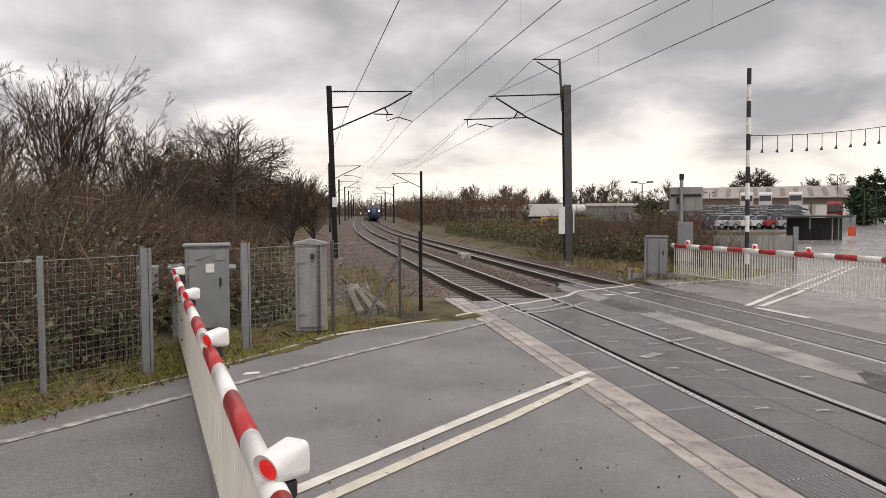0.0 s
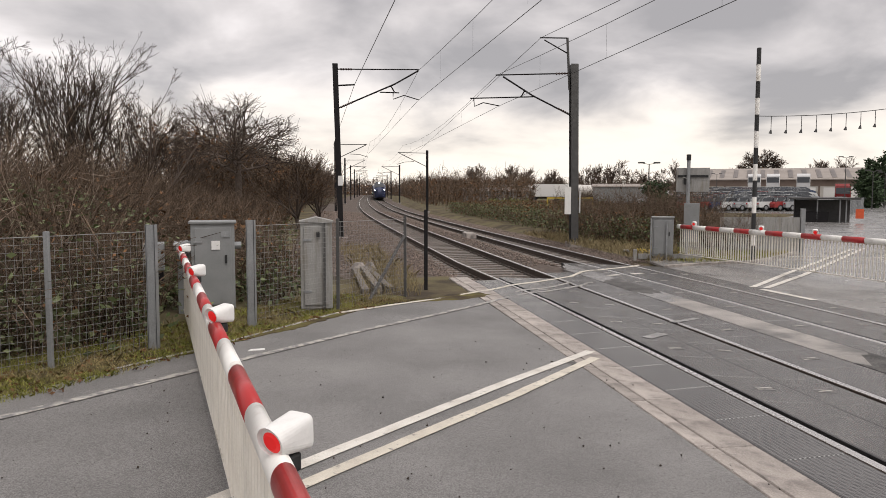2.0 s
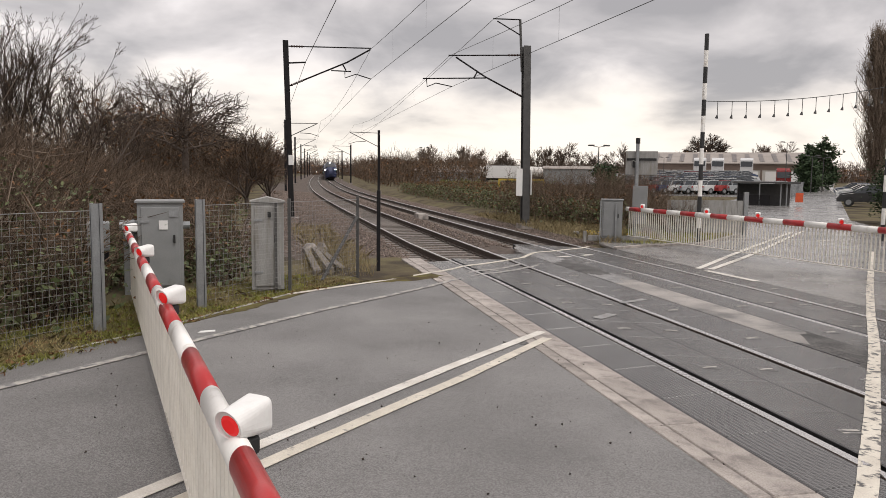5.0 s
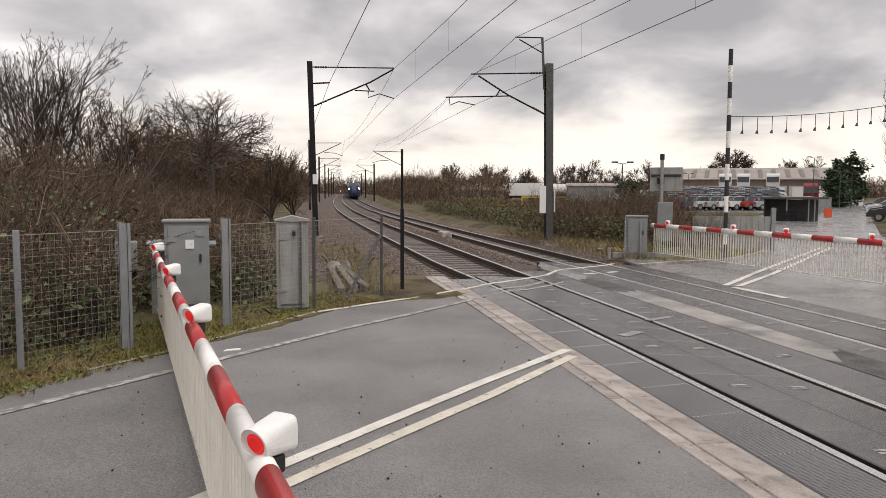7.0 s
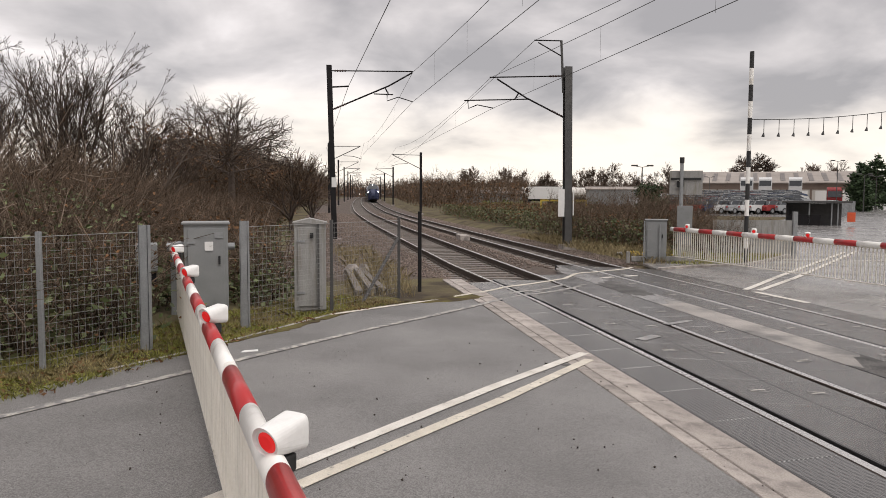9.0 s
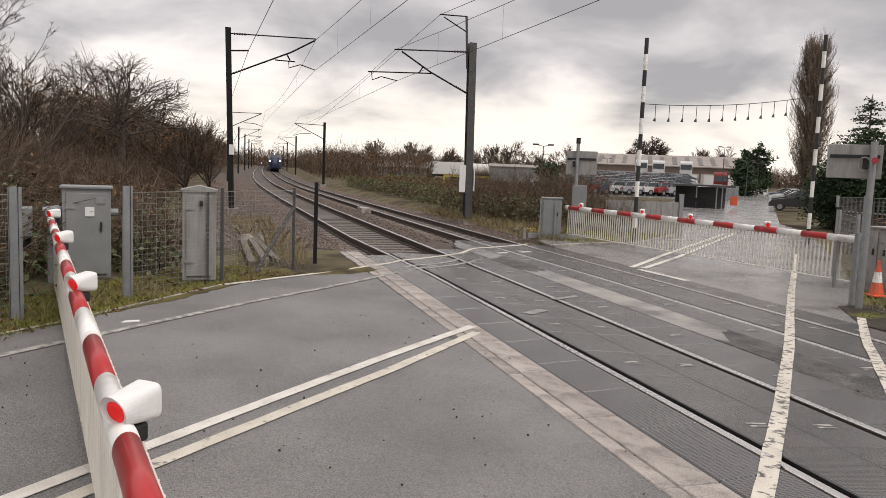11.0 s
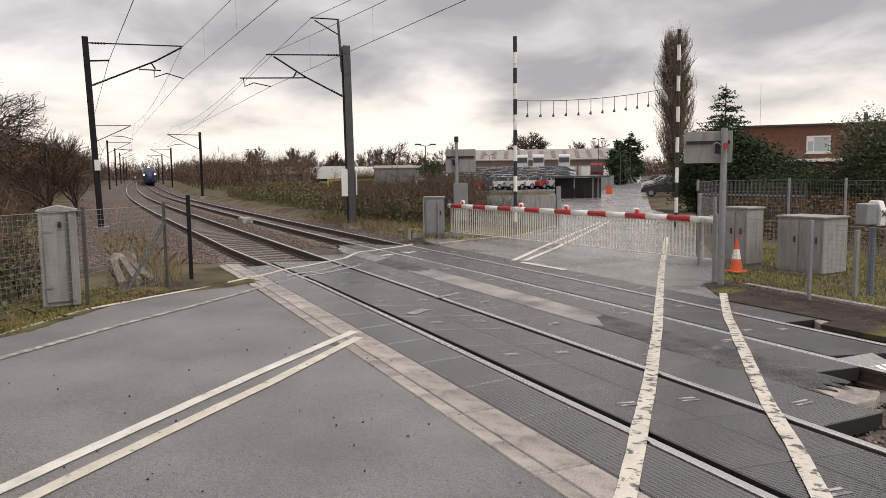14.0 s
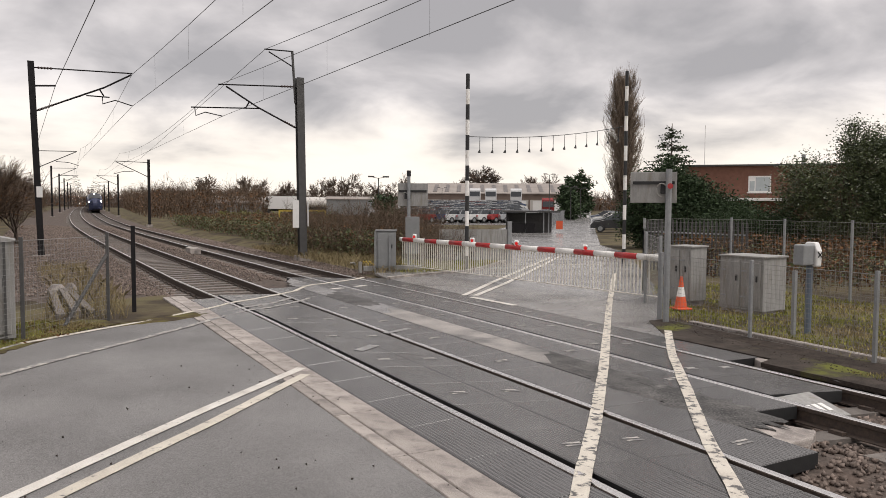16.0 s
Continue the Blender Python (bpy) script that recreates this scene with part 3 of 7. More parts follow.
# ---- crossing deck: rubber panels in rows along the rails ----
def deck():
    d = tagged(new("crossing_deck"), "black ribbed rubber crossing panels between the rails", "crossing deck", kind="structure")
    rows = [(2.69, 3.17, 1.0, 15.2), (3.345, 3.95, 1.4, 15.9), (3.954, 4.555, 1.4, 15.9), (4.73, 5.4, 3.7, 17.0), (5.92, 6.50, 4.7, 19.4), (6.68, 7.28, 5.15, 19.6),
            (7.284, 7.885, 5.15, 19.6), (8.06, 8.68, 6.9, 19.4)]
    for u0, u1, s0, s1 in rows:
        s = s0
        while s < s1 - 0.2:
            e = min(s + 0.9, s1)
            x, y = tr((u0 + u1) / 2, (s + e) / 2)
            za, zb = level(u0, (s + e) / 2), level(u1, (s + e) / 2)
            mt = Matrix.Translation((x, y, (za + zb) / 2 + 0.004)) @ Matrix.Rotation(-heading((s + e) / 2), 4, "Z") @ Matrix.Rotation(-math.atan2(zb - za, u1 - u0), 4, "Y")
            w, h = (u1 - u0) / 2, (e - s) / 2 - 0.0015
            m = Mesh()
            m.loft([[(-w, -h, z), (w, -h, z), (w, h, z), (-w, h, z)] if i < 2 else [(-w + 0.012, -h + 0.006, z), (w - 0.012, -h + 0.006, z), (w - 0.012, h - 0.006, z), (-w + 0.012, h - 0.006, z)]
                    for i, z in enumerate((-0.13, -0.008, 0.0))])
            o = part("panel", m, DECK, d)
            o.data.materials.append(BLACK)
            for poly in o.data.polygons:
                poly.material_index = 0 if poly.normal.z > 0.3 else 1
            o.matrix_world = mt
            if u1 - u0 > 0.55 and (e - s) > 0.8 and int(s / 0.9) % 2 == 0:
                for k in (-0.03, 0.03):
                    part("worn_mark", box((-0.09, k - 0.014, 0.001), (0.09, k + 0.014, 0.004)), PAINT_FADED, o)
            s = e
    # concrete edge strip
    strip = tagged(new("concrete_edge"), "worn pinkish concrete edging slabs along the near rail", "edging", kind="structure")
    s = 0.0
    while s < 15.0:
        for u0, u1, dz in ((2.27, 2.40, 0.0), (2.404, 2.68, 0.004)):
            m = Mesh()
            mt = Matrix.Translation((*tr((u0 + u1) / 2, s + 0.61), level(2.4, s + 0.61) + 0.002 + dz)) @ Matrix.Rotation(-heading(s + 0.61), 4, "Z")
            w = (u1 - u0) / 2
            m.loft([[(-w + c, -0.61 + c, z), (w - c, -0.61 + c, z), (w - c, 0.61 - c, z), (-w + c, 0.61 - c, z)] for c, z in ((0, -0.2), (0.001, -0.01), (0.008, 0.0))])
            o = part("slab", m, CONCRETE, strip); o.matrix_world = mt
        s += 1.225


deck()


# ---- painted lines ----
def stripe(pts, width, material=PAINT_LINE, lift=0.011, dash=None, name="road_marking", label="worn white painted road line"):
    """A painted line along plan points, draped on the levels."""
    m = Mesh()
    P = [Vector((*p, 0)) for p in pts]
    total = sum((b - a).length for a, b in zip(P, P[1:]))
    n = max(2, int(total / 0.25))

    def at(d):
        for a, b in zip(P, P[1:]):
            L = (b - a).length
            if d <= L + 1e-6:
                return a + (b - a) * d / L, (b - a).normalized()
            d -= L
        return P[-1], (P[-1] - P[-2]).normalized()
    on = True
    rings = []
    rnd = random.Random(int(total * 100))
    for i in range(n + 1):
        p, t = at(total * i / n)
        side = Vector((t.y, -t.x, 0)) * width / 2
        a, b = p - side * rnd.uniform(0.94, 1.05), p + side * rnd.uniform(0.94, 1.05)
        za, zb = lv(a.x, a.y) + lift, lv(b.x, b.y) + lift
        rings.append([(a.x, a.y, za), (b.x, b.y, zb), (b.x, b.y, zb - 0.004), (a.x, a.y, za - 0.004)])
    m.loft(rings)
    return tagged(part(name, m, material), label, "road marking", "painted lines on the road", kind="structure")


stripe([(-12.2, -6.25), (-3.75, 5.9), (-1.3, 9.72), (-0.37, 10.99), (0.26, 11.92), (0.76, 12.75)], 0.1, PAINT_FADED)
stripe([(-3.1, 2.15), (-0.22, 6.26), (0.36, 7.07), (1.36, 8.4)], 0.11, PAINT_LINE)
stripe([(-2.9, 2.05), (-0.24, 5.76), (0.31, 6.51), (1.35, 8.06)], 0.11, PAINT_WORN)
stripe([(-3.61, 7.49), (-3.09, 8.39), (-1.9, 11.0)], 0.06, PAINT_FADED)
stripe([(-1.88, 11.03), (-0.41, 12.61), (0.81, 14.25), (2.24, 16.45), (2.54, 16.81), (2.97, 17.8), (3.45, 18.31), (4.66, 20.14), (5.09, 20.86)], 0.1, PAINT_WORN)
stripe([(0.76, 12.75), (1.62, 13.77), (2.62, 15.44)], 0.09, PAINT_FADED)
stripe([(1.0, 13.5), (1.75, 14.5), (2.3, 15.6)], 0.09, PAINT_FADED)
stripe([(3.38, 16.9), (3.72, 17.25)], 0.12)
stripe([(4.13, 17.72), (4.5, 18.21)], 0.12)
stripe([(2.2, 9.2), (2.53, 9.64)], 0.13, PAINT_GHOST)
stripe([(2.99, 10.79), (3.48, 11.18)], 0.1, PAINT_GHOST)
stripe([(6.25, 15.95), (8.3, 18.85), (14.4, 27.14)], 0.13)
stripe([(6.5, 15.85), (8.55, 18.5), (15.0, 27.5)], 0.13)
stripe([(6.3, 15.6), (6.5, 14.6), (6.63, 14.0)], 0.16)
stripe([(10.6, 23.9), (12.64, 23.67), (14.26, 23.19)], 0.13)
stripe([(1.99, 3.46), (2.35, 3.97), (3.24, 5.28), (4.96, 7.88), (6.43, 10.19), (8.17, 12.9), (12.75, 19.89)], 0.12, PAINT_CHIPPED, lift=0.016)
stripe([(3.0, 3.14), (3.56, 4.0), (4.42, 5.43), (5.24, 6.73), (6.2, 8.2), (7.7, 10.35)], 0.12, PAINT_CHIPPED, lift=0.016)


def patch(name, cx, cy, rx, ry, turn, material, label, seed, lift=0.012, n=26):
    r = random.Random(seed)
    rim = []
    for k in range(n):
        a = 2 * math.pi * k / n
        w = 1 + r.uniform(-0.25, 0.25)
        x, y = rx * w * math.cos(a), ry * w * math.sin(a)
        rim.append((cx + x * math.cos(turn) - y * math.sin(turn), cy + x * math.sin(turn) + y * math.cos(turn)))
    m = Mesh()
    rings = []
    for f, h in ((1.0, -0.01), (0.93, 0.0), (0.6, 0.003), (0.25, 0.005)):
        rings.append([(cx + (x - cx) * f, cy + (y - cy) * f, lv(cx + (x - cx) * f, cy + (y - cy) * f) + lift + h + r.uniform(-0.003, 0.003)) for x, y in rim])
    m.loft(rings, caps=False)
    m.f.append(tuple(len(m.v) - n + k for k in range(n)))
    return tagged(part(name, m, material, smooth=True), label, "road patch", kind="structure")


patch("tarmac_patch", 8.15, 8.9, 0.35, 2.0, -0.3, PATCH, "dark crumbled tarmac at the edge of the deck", 8, lift=0.0)
for s_, w_, l_, k_ in ((6.0, 0.3, 1.35, 21), (5.1, 0.34, 0.75, 22), (13.9, 0.3, 0.8, 23)):
    way = (tr(5.67, s_ + 0.5)[0] - tr(5.67, s_ - 0.5)[0], tr(5.67, s_ + 0.5)[1] - tr(5.67, s_ - 0.5)[1])
    patch("tarmac_patch", *tr(5.67, s_), w_, l_, math.atan2(-way[0], way[1]), PATCH, "black crumbled tarmac spread between the tracks", k_, lift=0.006, n=40)
patch("soil_patch", 8.45, 8.2, 0.32, 3.0, 0.02, SOIL, "dark gritty soil between the deck and the fence", 17, lift=0.01)
patch("mossy_edge", -0.1, 12.9, 1.0, 0.3, 0.75, MOSSY, "mossy green tarmac beside the fence", 9, lift=0.008)
patch("tarmac_patch", 1.06, 7.82, 0.07, 0.1, 0.5, PATCH, "broken pothole in the edging", 11, lift=0.0)


# ---- level crossing barriers ----
def hood_lamp(at, facing, parent, scale=1.0):
    """Boom lamp: a white barrel hood over a red lens, on a black strap."""
    m = Matrix.Translation(at) @ Matrix.Rotation(facing, 4, "Z") @ Matrix.Scale(scale, 4) @ Matrix.Translation((-0.05, 0, 0))

    def outline(x, w, top, low, square, lean):
        """A section of the hood: round in front, boxy behind."""
        ring = []
        for k in range(32):
            a = 2 * math.pi * k / 32
            c, q = math.cos(a), math.sin(a)
            e = 2.0 / (2.0 + square)
            y = math.copysign(abs(c) ** e, c) * w
            z = math.copysign(abs(q) ** e, q)
            z = z * top if z > 0 else z * low
            ring.append(m @ Vector((x + lean * z, y, z + 0.13)))
        return ring
    rings = [outline(0.11, 0.088, 0.095, 0.085, 0.0, 0.3), outline(0.128, 0.102, 0.108, 0.092, 0.0, 0.3), outline(0.10, 0.104, 0.11, 0.094, 0.1, 0.25),
             outline(0.0, 0.108, 0.118, 0.098, 1.2, 0.05), outline(-0.15, 0.112, 0.135, 0.1, 3.0, 0.0), outline(-0.165, 0.106, 0.129, 0.094, 3.0, 0.0)]
    lamp = part("lamp", Mesh().loft(rings), WHITE_FLAT, parent, "white hooded warning lamp", smooth=False)
    disc = [m @ Vector((0.104 + 0.3 * 0.082 * math.sin(2 * math.pi * k / 24), 0.078 * math.cos(2 * math.pi * k / 24), 0.132 + 0.082 * math.sin(2 * math.pi * k / 24))) for k in range(24)]
    disc2 = [m @ Vector((0.126 + 0.3 * 0.05 * math.sin(2 * math.pi * k / 24), 0.048 * math.cos(2 * math.pi * k / 24), 0.132 + 0.05 * math.sin(2 * math.pi * k / 24))) for k in range(24)]
    part("lens", Mesh().loft([disc, disc2]), LENS, lamp, "red lamp lens", smooth=False)
    part("strap", Mesh().box((-0.09, -0.075, -0.095), (0.085, 0.075, 0.03), m), BLACK, lamp, "black mounting strap", bevel=0.01)
    return lamp


def barrier(name, a, b, z, drop, bands, lamps, facing, label, side, slat_step=0.1, slat_lean=0.0, r=0.052, lamp_scale=0.58, shift=0.0):
    """A lowered boom from pivot a to tip b with red and white bands, hanging slats and lamps."""
    A, B = Vector((*a, z)), Vector((*b, z))
    L = (B - A).length
    d = (B - A) / L
    t = thing(name, Matrix.Translation((a[0], a[1], 0)), label, "barrier", "the two lowered crossing barriers")
    off = Vector((a[0], a[1], 0))
    p0, k = -shift, 0
    n = Vector((d.y, -d.x, 0)) * side
    while p0 < L - 0.05:
        p1 = min(p0 + bands, L)
        ring = []
        for q in (max(p0, 0.0) + 0.002, p1):
            c = A + d * q - off
            ring.append([c + (n * math.cos(2 * math.pi * i / 28) * r * 0.9 + Vector((0, 0, 1)) * math.sin(2 * math.pi * i / 28) * r * 1.25) for i in range(28)])
        part("band", Mesh().loft(ring), RED if k % 2 else WHITE, t, "glossy red band" if k % 2 else "dirty white band", smooth=True)
        p0, k = p1, k + 1
    e = n * (r * 0.9 + 0.015)
    for zz, hh in ((z - 0.065, 0.03), (z - drop, 0.025)):
        h = Vector((0, 0, zz - z))
        part("skirt_rail", Mesh().tube([A + e + h - off, B + e + h - off], 0.016, 6), CREAM, t, "pale skirt rail")
    w = Matrix.Rotation(math.atan2(d.y, d.x), 4, "Z")
    slat = Mesh().prism([(-0.017, -0.004), (-0.011, -0.009), (0.011, -0.009), (0.017, -0.004), (0.017, 0.006), (-0.017, 0.006)], -drop + 0.03, -0.06).data("slat", CREAM)
    q = 0.35
    while q < L - 0.02:
        o = part("slat", slat, CREAM, t)
        o.matrix_local = Matrix.Translation(A + d * q + e - off) @ w @ Matrix.Rotation(slat_lean, 4, "Z")
        q += slat_step
    for q in lamps:
        hood_lamp(A + d * q - off + Vector((0, 0, 0.025)), facing, t, scale=lamp_scale)
    return t


barrier("crossing_barrier", (-4.17, 11.0), (-0.50, 1.55), 1.05, 0.90, 0.655, (1.25, 4.3, 6.98, 9.4), math.atan2(-0.86, -0.5),
        "lowered red and white barrier boom with cream skirt slats", -1, slat_step=0.105, slat_lean=0.95, r=0.045, lamp_scale=0.47, shift=0.32)
barrier("crossing_barrier", (9.6, 13.2), (6.78, 22.9), 0.86, 0.83, 0.62, (2.15, 4.55, 6.4, 9.3), math.atan2(-0.9, -0.45),
        "lowered red and white barrier boom on the far side", 1)


def cabinet(m, w, d, h, material, label, name="cabinet", doors=1, roof="flat", plinth=0.1, ribs=0, category="cabinet", extra=True):
    t = thing(name, m, label, category)
    part("body", box((-w / 2, -d / 2, plinth), (w / 2, d / 2, h)), material, t, bevel=0.008)
    part("plinth", box((-w / 2 + 0.03, -d / 2 + 0.03, -0.12), (w / 2 - 0.03, d / 2 - 0.03, plinth)), CONCRETE, t, "concrete plinth")
    o = 0.03
    if roof == "flat":
        part("roof", box((-w / 2 - o, -d / 2 - o, h), (w / 2 + o, d / 2 + o, h + 0.035)), material, t, bevel=0.008)
    else:
        rings = [[(-w / 2 - 0.02, y, h), (w / 2 + 0.02, y, h), (w / 2 + 0.02, y, h + 0.015), (0, y, h + 0.075), (-w / 2 - 0.02, y, h + 0.015)] for y in (-d / 2 - o, d / 2 + o)]
        part("roof", Mesh().loft(rings), material, t, "shallow pitched roof")
    dw = (w - 0.08) / doors
    for i in range(doors):
        x0 = -w / 2 + 0.04 + i * dw
        dr = part("door", box((x0 + 0.012, -d / 2 - 0.022, plinth + 0.06), (x0 + dw - 0.012, -d / 2 - 0.002, h - 0.06)), material, t, bevel=0.005)
        for z in (plinth + 0.25, h - 0.28):
            part("hinge", box((x0 + 0.0, -d / 2 - 0.034, z), (x0 + 0.12, -d / 2 - 0.021, z + 0.03)), GALV, dr)
        part("handle", Mesh().box((x0 + dw - 0.1, -d / 2 - 0.05, (h + plinth) / 2 + 0.05), (x0 + dw - 0.07, -d / 2 - 0.02, (h + plinth) / 2 + 0.17)), BLACK, dr, "dark handle", bevel=0.004)
        for k in range(ribs):
            x = x0 + 0.012 + (k + 1) * (dw - 0.024) / (ribs + 1)
            part("rib", box((x - 0.006, -d / 2 - 0.028, plinth + 0.1), (x + 0.006, -d / 2 - 0.021, h - 0.1)), material, dr)
    return t


def facing(x, y, tx, ty, z=None):
    """A pose at x, y whose front (-y) looks at tx, ty."""
    return Matrix.Translation((x, y, lv(x, y) - 0.02 if z is None else z)) @ Matrix.Rotation(math.atan2(ty - y, tx - x) + math.pi / 2, 4, "Z")


# barrier machine cabinet beside the near boom
mc = cabinet(facing(-3.78, 11.35, -1.3, 3.0, 0.05), 0.62, 0.55, 1.36, CAB_GREY, "grey steel barrier machine cabinet with a white notice", "machine_cabinet")
part("notice", box((-0.02, -0.309, 0.98), (0.10, -0.305, 1.11)), WHITE_FLAT, mc, "small white notice")
part("plate", box((0.12, -0.309, 1.16), (0.24, -0.305, 1.25)), GALV, mc, "small printed plate")
part("conduit", Mesh().tube([(0.31, 0, 1.02), (0.40, 0, 1.02), (0.41, 0, 1.02)], 0.055, 10), GALV, mc)
pm = thing("boom_pivot", facing(-4.2, 11.3, -1.3, 3.0, 0.05), "dark boom pivot and counterweight beside the machine cabinet", "barrier machine")
part("pedestal", box((-0.1, -0.12, -0.1), (0.1, 0.12, 0.92)), CAB_GREY, pm, bevel=0.01)
part("pivot", Mesh().tube([(-0.15, 0, 1.02), (0.2, 0, 1.02)], 0.075, 14), GALV, pm)
part("bracket", box((-0.06, -0.3, 0.95), (0.06, 0.1, 1.1)), GALV, pm, bevel=0.01)
lc = cabinet(facing(-2.24, 11.45, -0.3, 0.5, 0.03), 0.47, 0.42, 1.40, CAB_PALE, "tall pale grey apparatus case with a pitched top", "apparatus_case", roof="pitched", ribs=0)
part("door_edge", box((0.10, -0.27, 0.12), (0.135, -0.232, 1.40)), MAST_GREY, lc, "dark door edge strip")
part("lock", box((0.0, -0.262, 1.18), (0.05, -0.232, 1.26)), BLACK, lc, "dark lock plate")


# ---- fences ----
def mesh_fence(posts, h, label, top=0.02, pitch=0.075, wire=0.0017, post_w=0.024, material=GALV, rail=True, name="mesh_fence"):
    """Welded mesh panels on square posts along plan points."""
    t = thing(name, Matrix.Identity(4), label, "fence")
    zs = [lv(x, y) - 0.02 for x, y in posts]
    for (x, y), z in zip(posts, zs):
        p = part("post", box((x - post_w, y - post_w, z - 0.2), (x + post_w, y + post_w, z + h + 0.05)), material, t, bevel=0.004)
    for (a, za), (b, zb) in zip(zip(posts, zs), zip(posts[1:], zs[1:])):
        m = Mesh()
        L = math.dist(a, b)
        n = max(2, int(L / pitch))
        for k in range(1, n):
            f = k / n
            x, y, z = a[0] + (b[0] - a[0]) * f, a[1] + (b[1] - a[1]) * f, za + (zb - za) * f
            m.tube([(x, y, z + 0.04), (x, y, z + h)], wire, 4, caps=False)
        r = int(h / pitch)
        for k in range(r + 1):
            z = 0.04 + (h - 0.04) * k / r
            m.tube([(*a, za + z), (*b, zb + z)], wire * (1.0 if k < r else 2.5), 4, caps=False)
        part("mesh_panel", m, MESH_WIRE, t, "welded wire mesh")
    return t


far_kerb = tagged(new("pavement_kerb"), "pale concrete kerb at the corner of the far road", "kerb", kind="structure")
kpts = [(5.7, 20.35), (6.6, 20.95), (7.44, 21.36), (8.1, 21.65), (8.66, 21.9), (9.6, 22.9), (10.6, 24.2), (11.6, 25.5)]
for (ax, ay), (bx, by) in zip(kpts, kpts[1:]):
    L = math.dist((ax, ay), (bx, by))
    o = part("kerb_stone", box((0, -0.06, -0.1), (L - 0.008, 0.06, 0.06)), CONCRETE, far_kerb, bevel=0.012)
    o.matrix_world = Matrix.Translation((ax, ay, lv(ax, ay))) @ Matrix.Rotation(math.atan2(by - ay, bx - ax), 4, "Z")


mesh_fence([(-6.4, 5.1), (-4.25, 7.51), (-3.62, 8.5)], 1.36, "galvanised wire mesh fence in front of brambles")
mesh_fence([(-2.84, 9.94), (-1.9, 11.35), (-0.98, 13.1)], 1.36, "wire mesh fence on dark posts beside the apparatus case", material=MAST_GREY)
for x, y in ((-3.58, 8.46), (-2.84, 9.92)):
    t = thing("channel_post", Matrix.Translation((x, y, 0.05)), "heavy galvanised channel post at the fence end", "post", "channel posts")
    part("web", box((-0.05, -0.03, -0.2), (0.05, -0.018, 1.46)), GALV, t)
    part("flange", box((-0.055, -0.03, -0.2), (-0.043, 0.05, 1.46)), GALV, t)
    part("flange", box((0.043, -0.03, -0.2), (0.055, 0.05, 1.46)), GALV, t)
t = thing("braced_post", Matrix.Identity(4), "dark steel fence post with a leaning brace", "post")
part("post", box((-1.005, 13.08, -0.1), (-0.955, 13.13, 1.47)), MAST_GREY, t, bevel=0.004)
part("brace", Mesh().tube([(-1.55, 12.36, 0.06), (-0.99, 13.06, 1.12)], 0.028, 6), MAST_GREY, t)
t = thing("dark_post", Matrix.Identity(4), "dark steel post at the track side", "post")
part("post", box((-0.68, 14.13, -0.1), (-0.61, 14.2, 1.55)), MAST_DARK, t, bevel=0.004)
tm = thing("stacked_troughing", Matrix.Identity(4), "pale weathered concrete trough lengths lying in a heap", "troughing")
for k, (ax, ay, bx, by, z) in enumerate(((-1.72, 13.45, -2.35, 17.2, 0.12), (-1.5, 13.6, -2.2, 17.4, 0.14), (-1.3, 13.75, -2.05, 17.3, 0.12))):
    dv = Vector((bx - ax, by - ay, 0))
    mt = Matrix.Translation((ax, ay, z)) @ Matrix.Rotation(math.atan2(dv.y, dv.x), 4, "Z")
    part("trough", Mesh().box((0, -0.07, -0.1), (dv.length, 0.06, 0.03), mt), SLEEPER, tm, bevel=0.01)
for k, (x, y, w) in enumerate(((-2.3, 17.5, 0.18), (-2.05, 17.6, 0.14))):
    part("rubble", Mesh().loft([[(x + r * math.cos(a * 1.05 + k), y + r * math.sin(a * 1.05), z) for a in range(6)] for r, z in ((w, 0.0), (w * 1.1, 0.12), (w * 0.5, 0.24))]), CONCRETE, tm)

cw = thing("counterweight_box", Matrix.Translation((-4.62, 11.2, 0.0)) @ Matrix.Rotation(0.35, 4, "Z"), "dark grey counterweight box behind the boom pivot", "counterweight")
part("box", box((-0.15, -0.2, 0.72), (0.15, 0.25, 1.12)), CAB_GREY, cw, bevel=0.015)
part("weight", box((-0.13, -0.16, 0.5), (0.13, 0.2, 0.719)), MAST_DARK, cw, "black weight block", bevel=0.01)
part("stand", box((-0.06, -0.05, -0.1), (0.06, 0.05, 0.499)), MAST_DARK, cw)
ch = thing("paint_fleck", Matrix.Translation((-2.42, 8.45, lv(-2.42, 8.45) + 0.001)) @ Matrix.Rotation(0.5, 4, "Z"), "small white scrap lying on the tarmac", "scrap")
part("scrap", Mesh().prism([(-0.1, -0.03), (0.09, -0.05), (0.11, 0.03), (-0.04, 0.05)], 0.0, 0.006), WHITE_FLAT, ch)


def crumbs(name, label, n, seed, pick, material, r0=0.008, r1=0.03):
    """Loose grit and stones scattered over a stretch of ground."""
    rg = np.random.default_rng(seed)
    tet = np.array([(1, 0.1, -0.6), (-0.6, 0.9, -0.5), (-0.5, -0.9, -0.4), (0.1, 0.2, 0.9), (0.6, -0.5, 0.3)])
    faces = np.array([(0, 1, 3), (1, 2, 3), (2, 4, 3), (4, 0, 3), (0, 4, 2), (0, 2, 1)])
    vs, fs = [], []
    for i in range(n):
        x, y = pick(rg)
        r = r0 + (r1 - r0) * rg.random() ** 3
        q, _ = np.linalg.qr(rg.normal(size=(3, 3)))
        vs.append(tet @ q * r + np.array([x, y, lv(x, y) + 0.004 + 0.3 * r]))
        fs.append(faces + 5 * i)
    tagged(new(name, mesh_np(name, np.concatenate(vs), np.concatenate(fs), material)), label, "grit", kind="stuff")


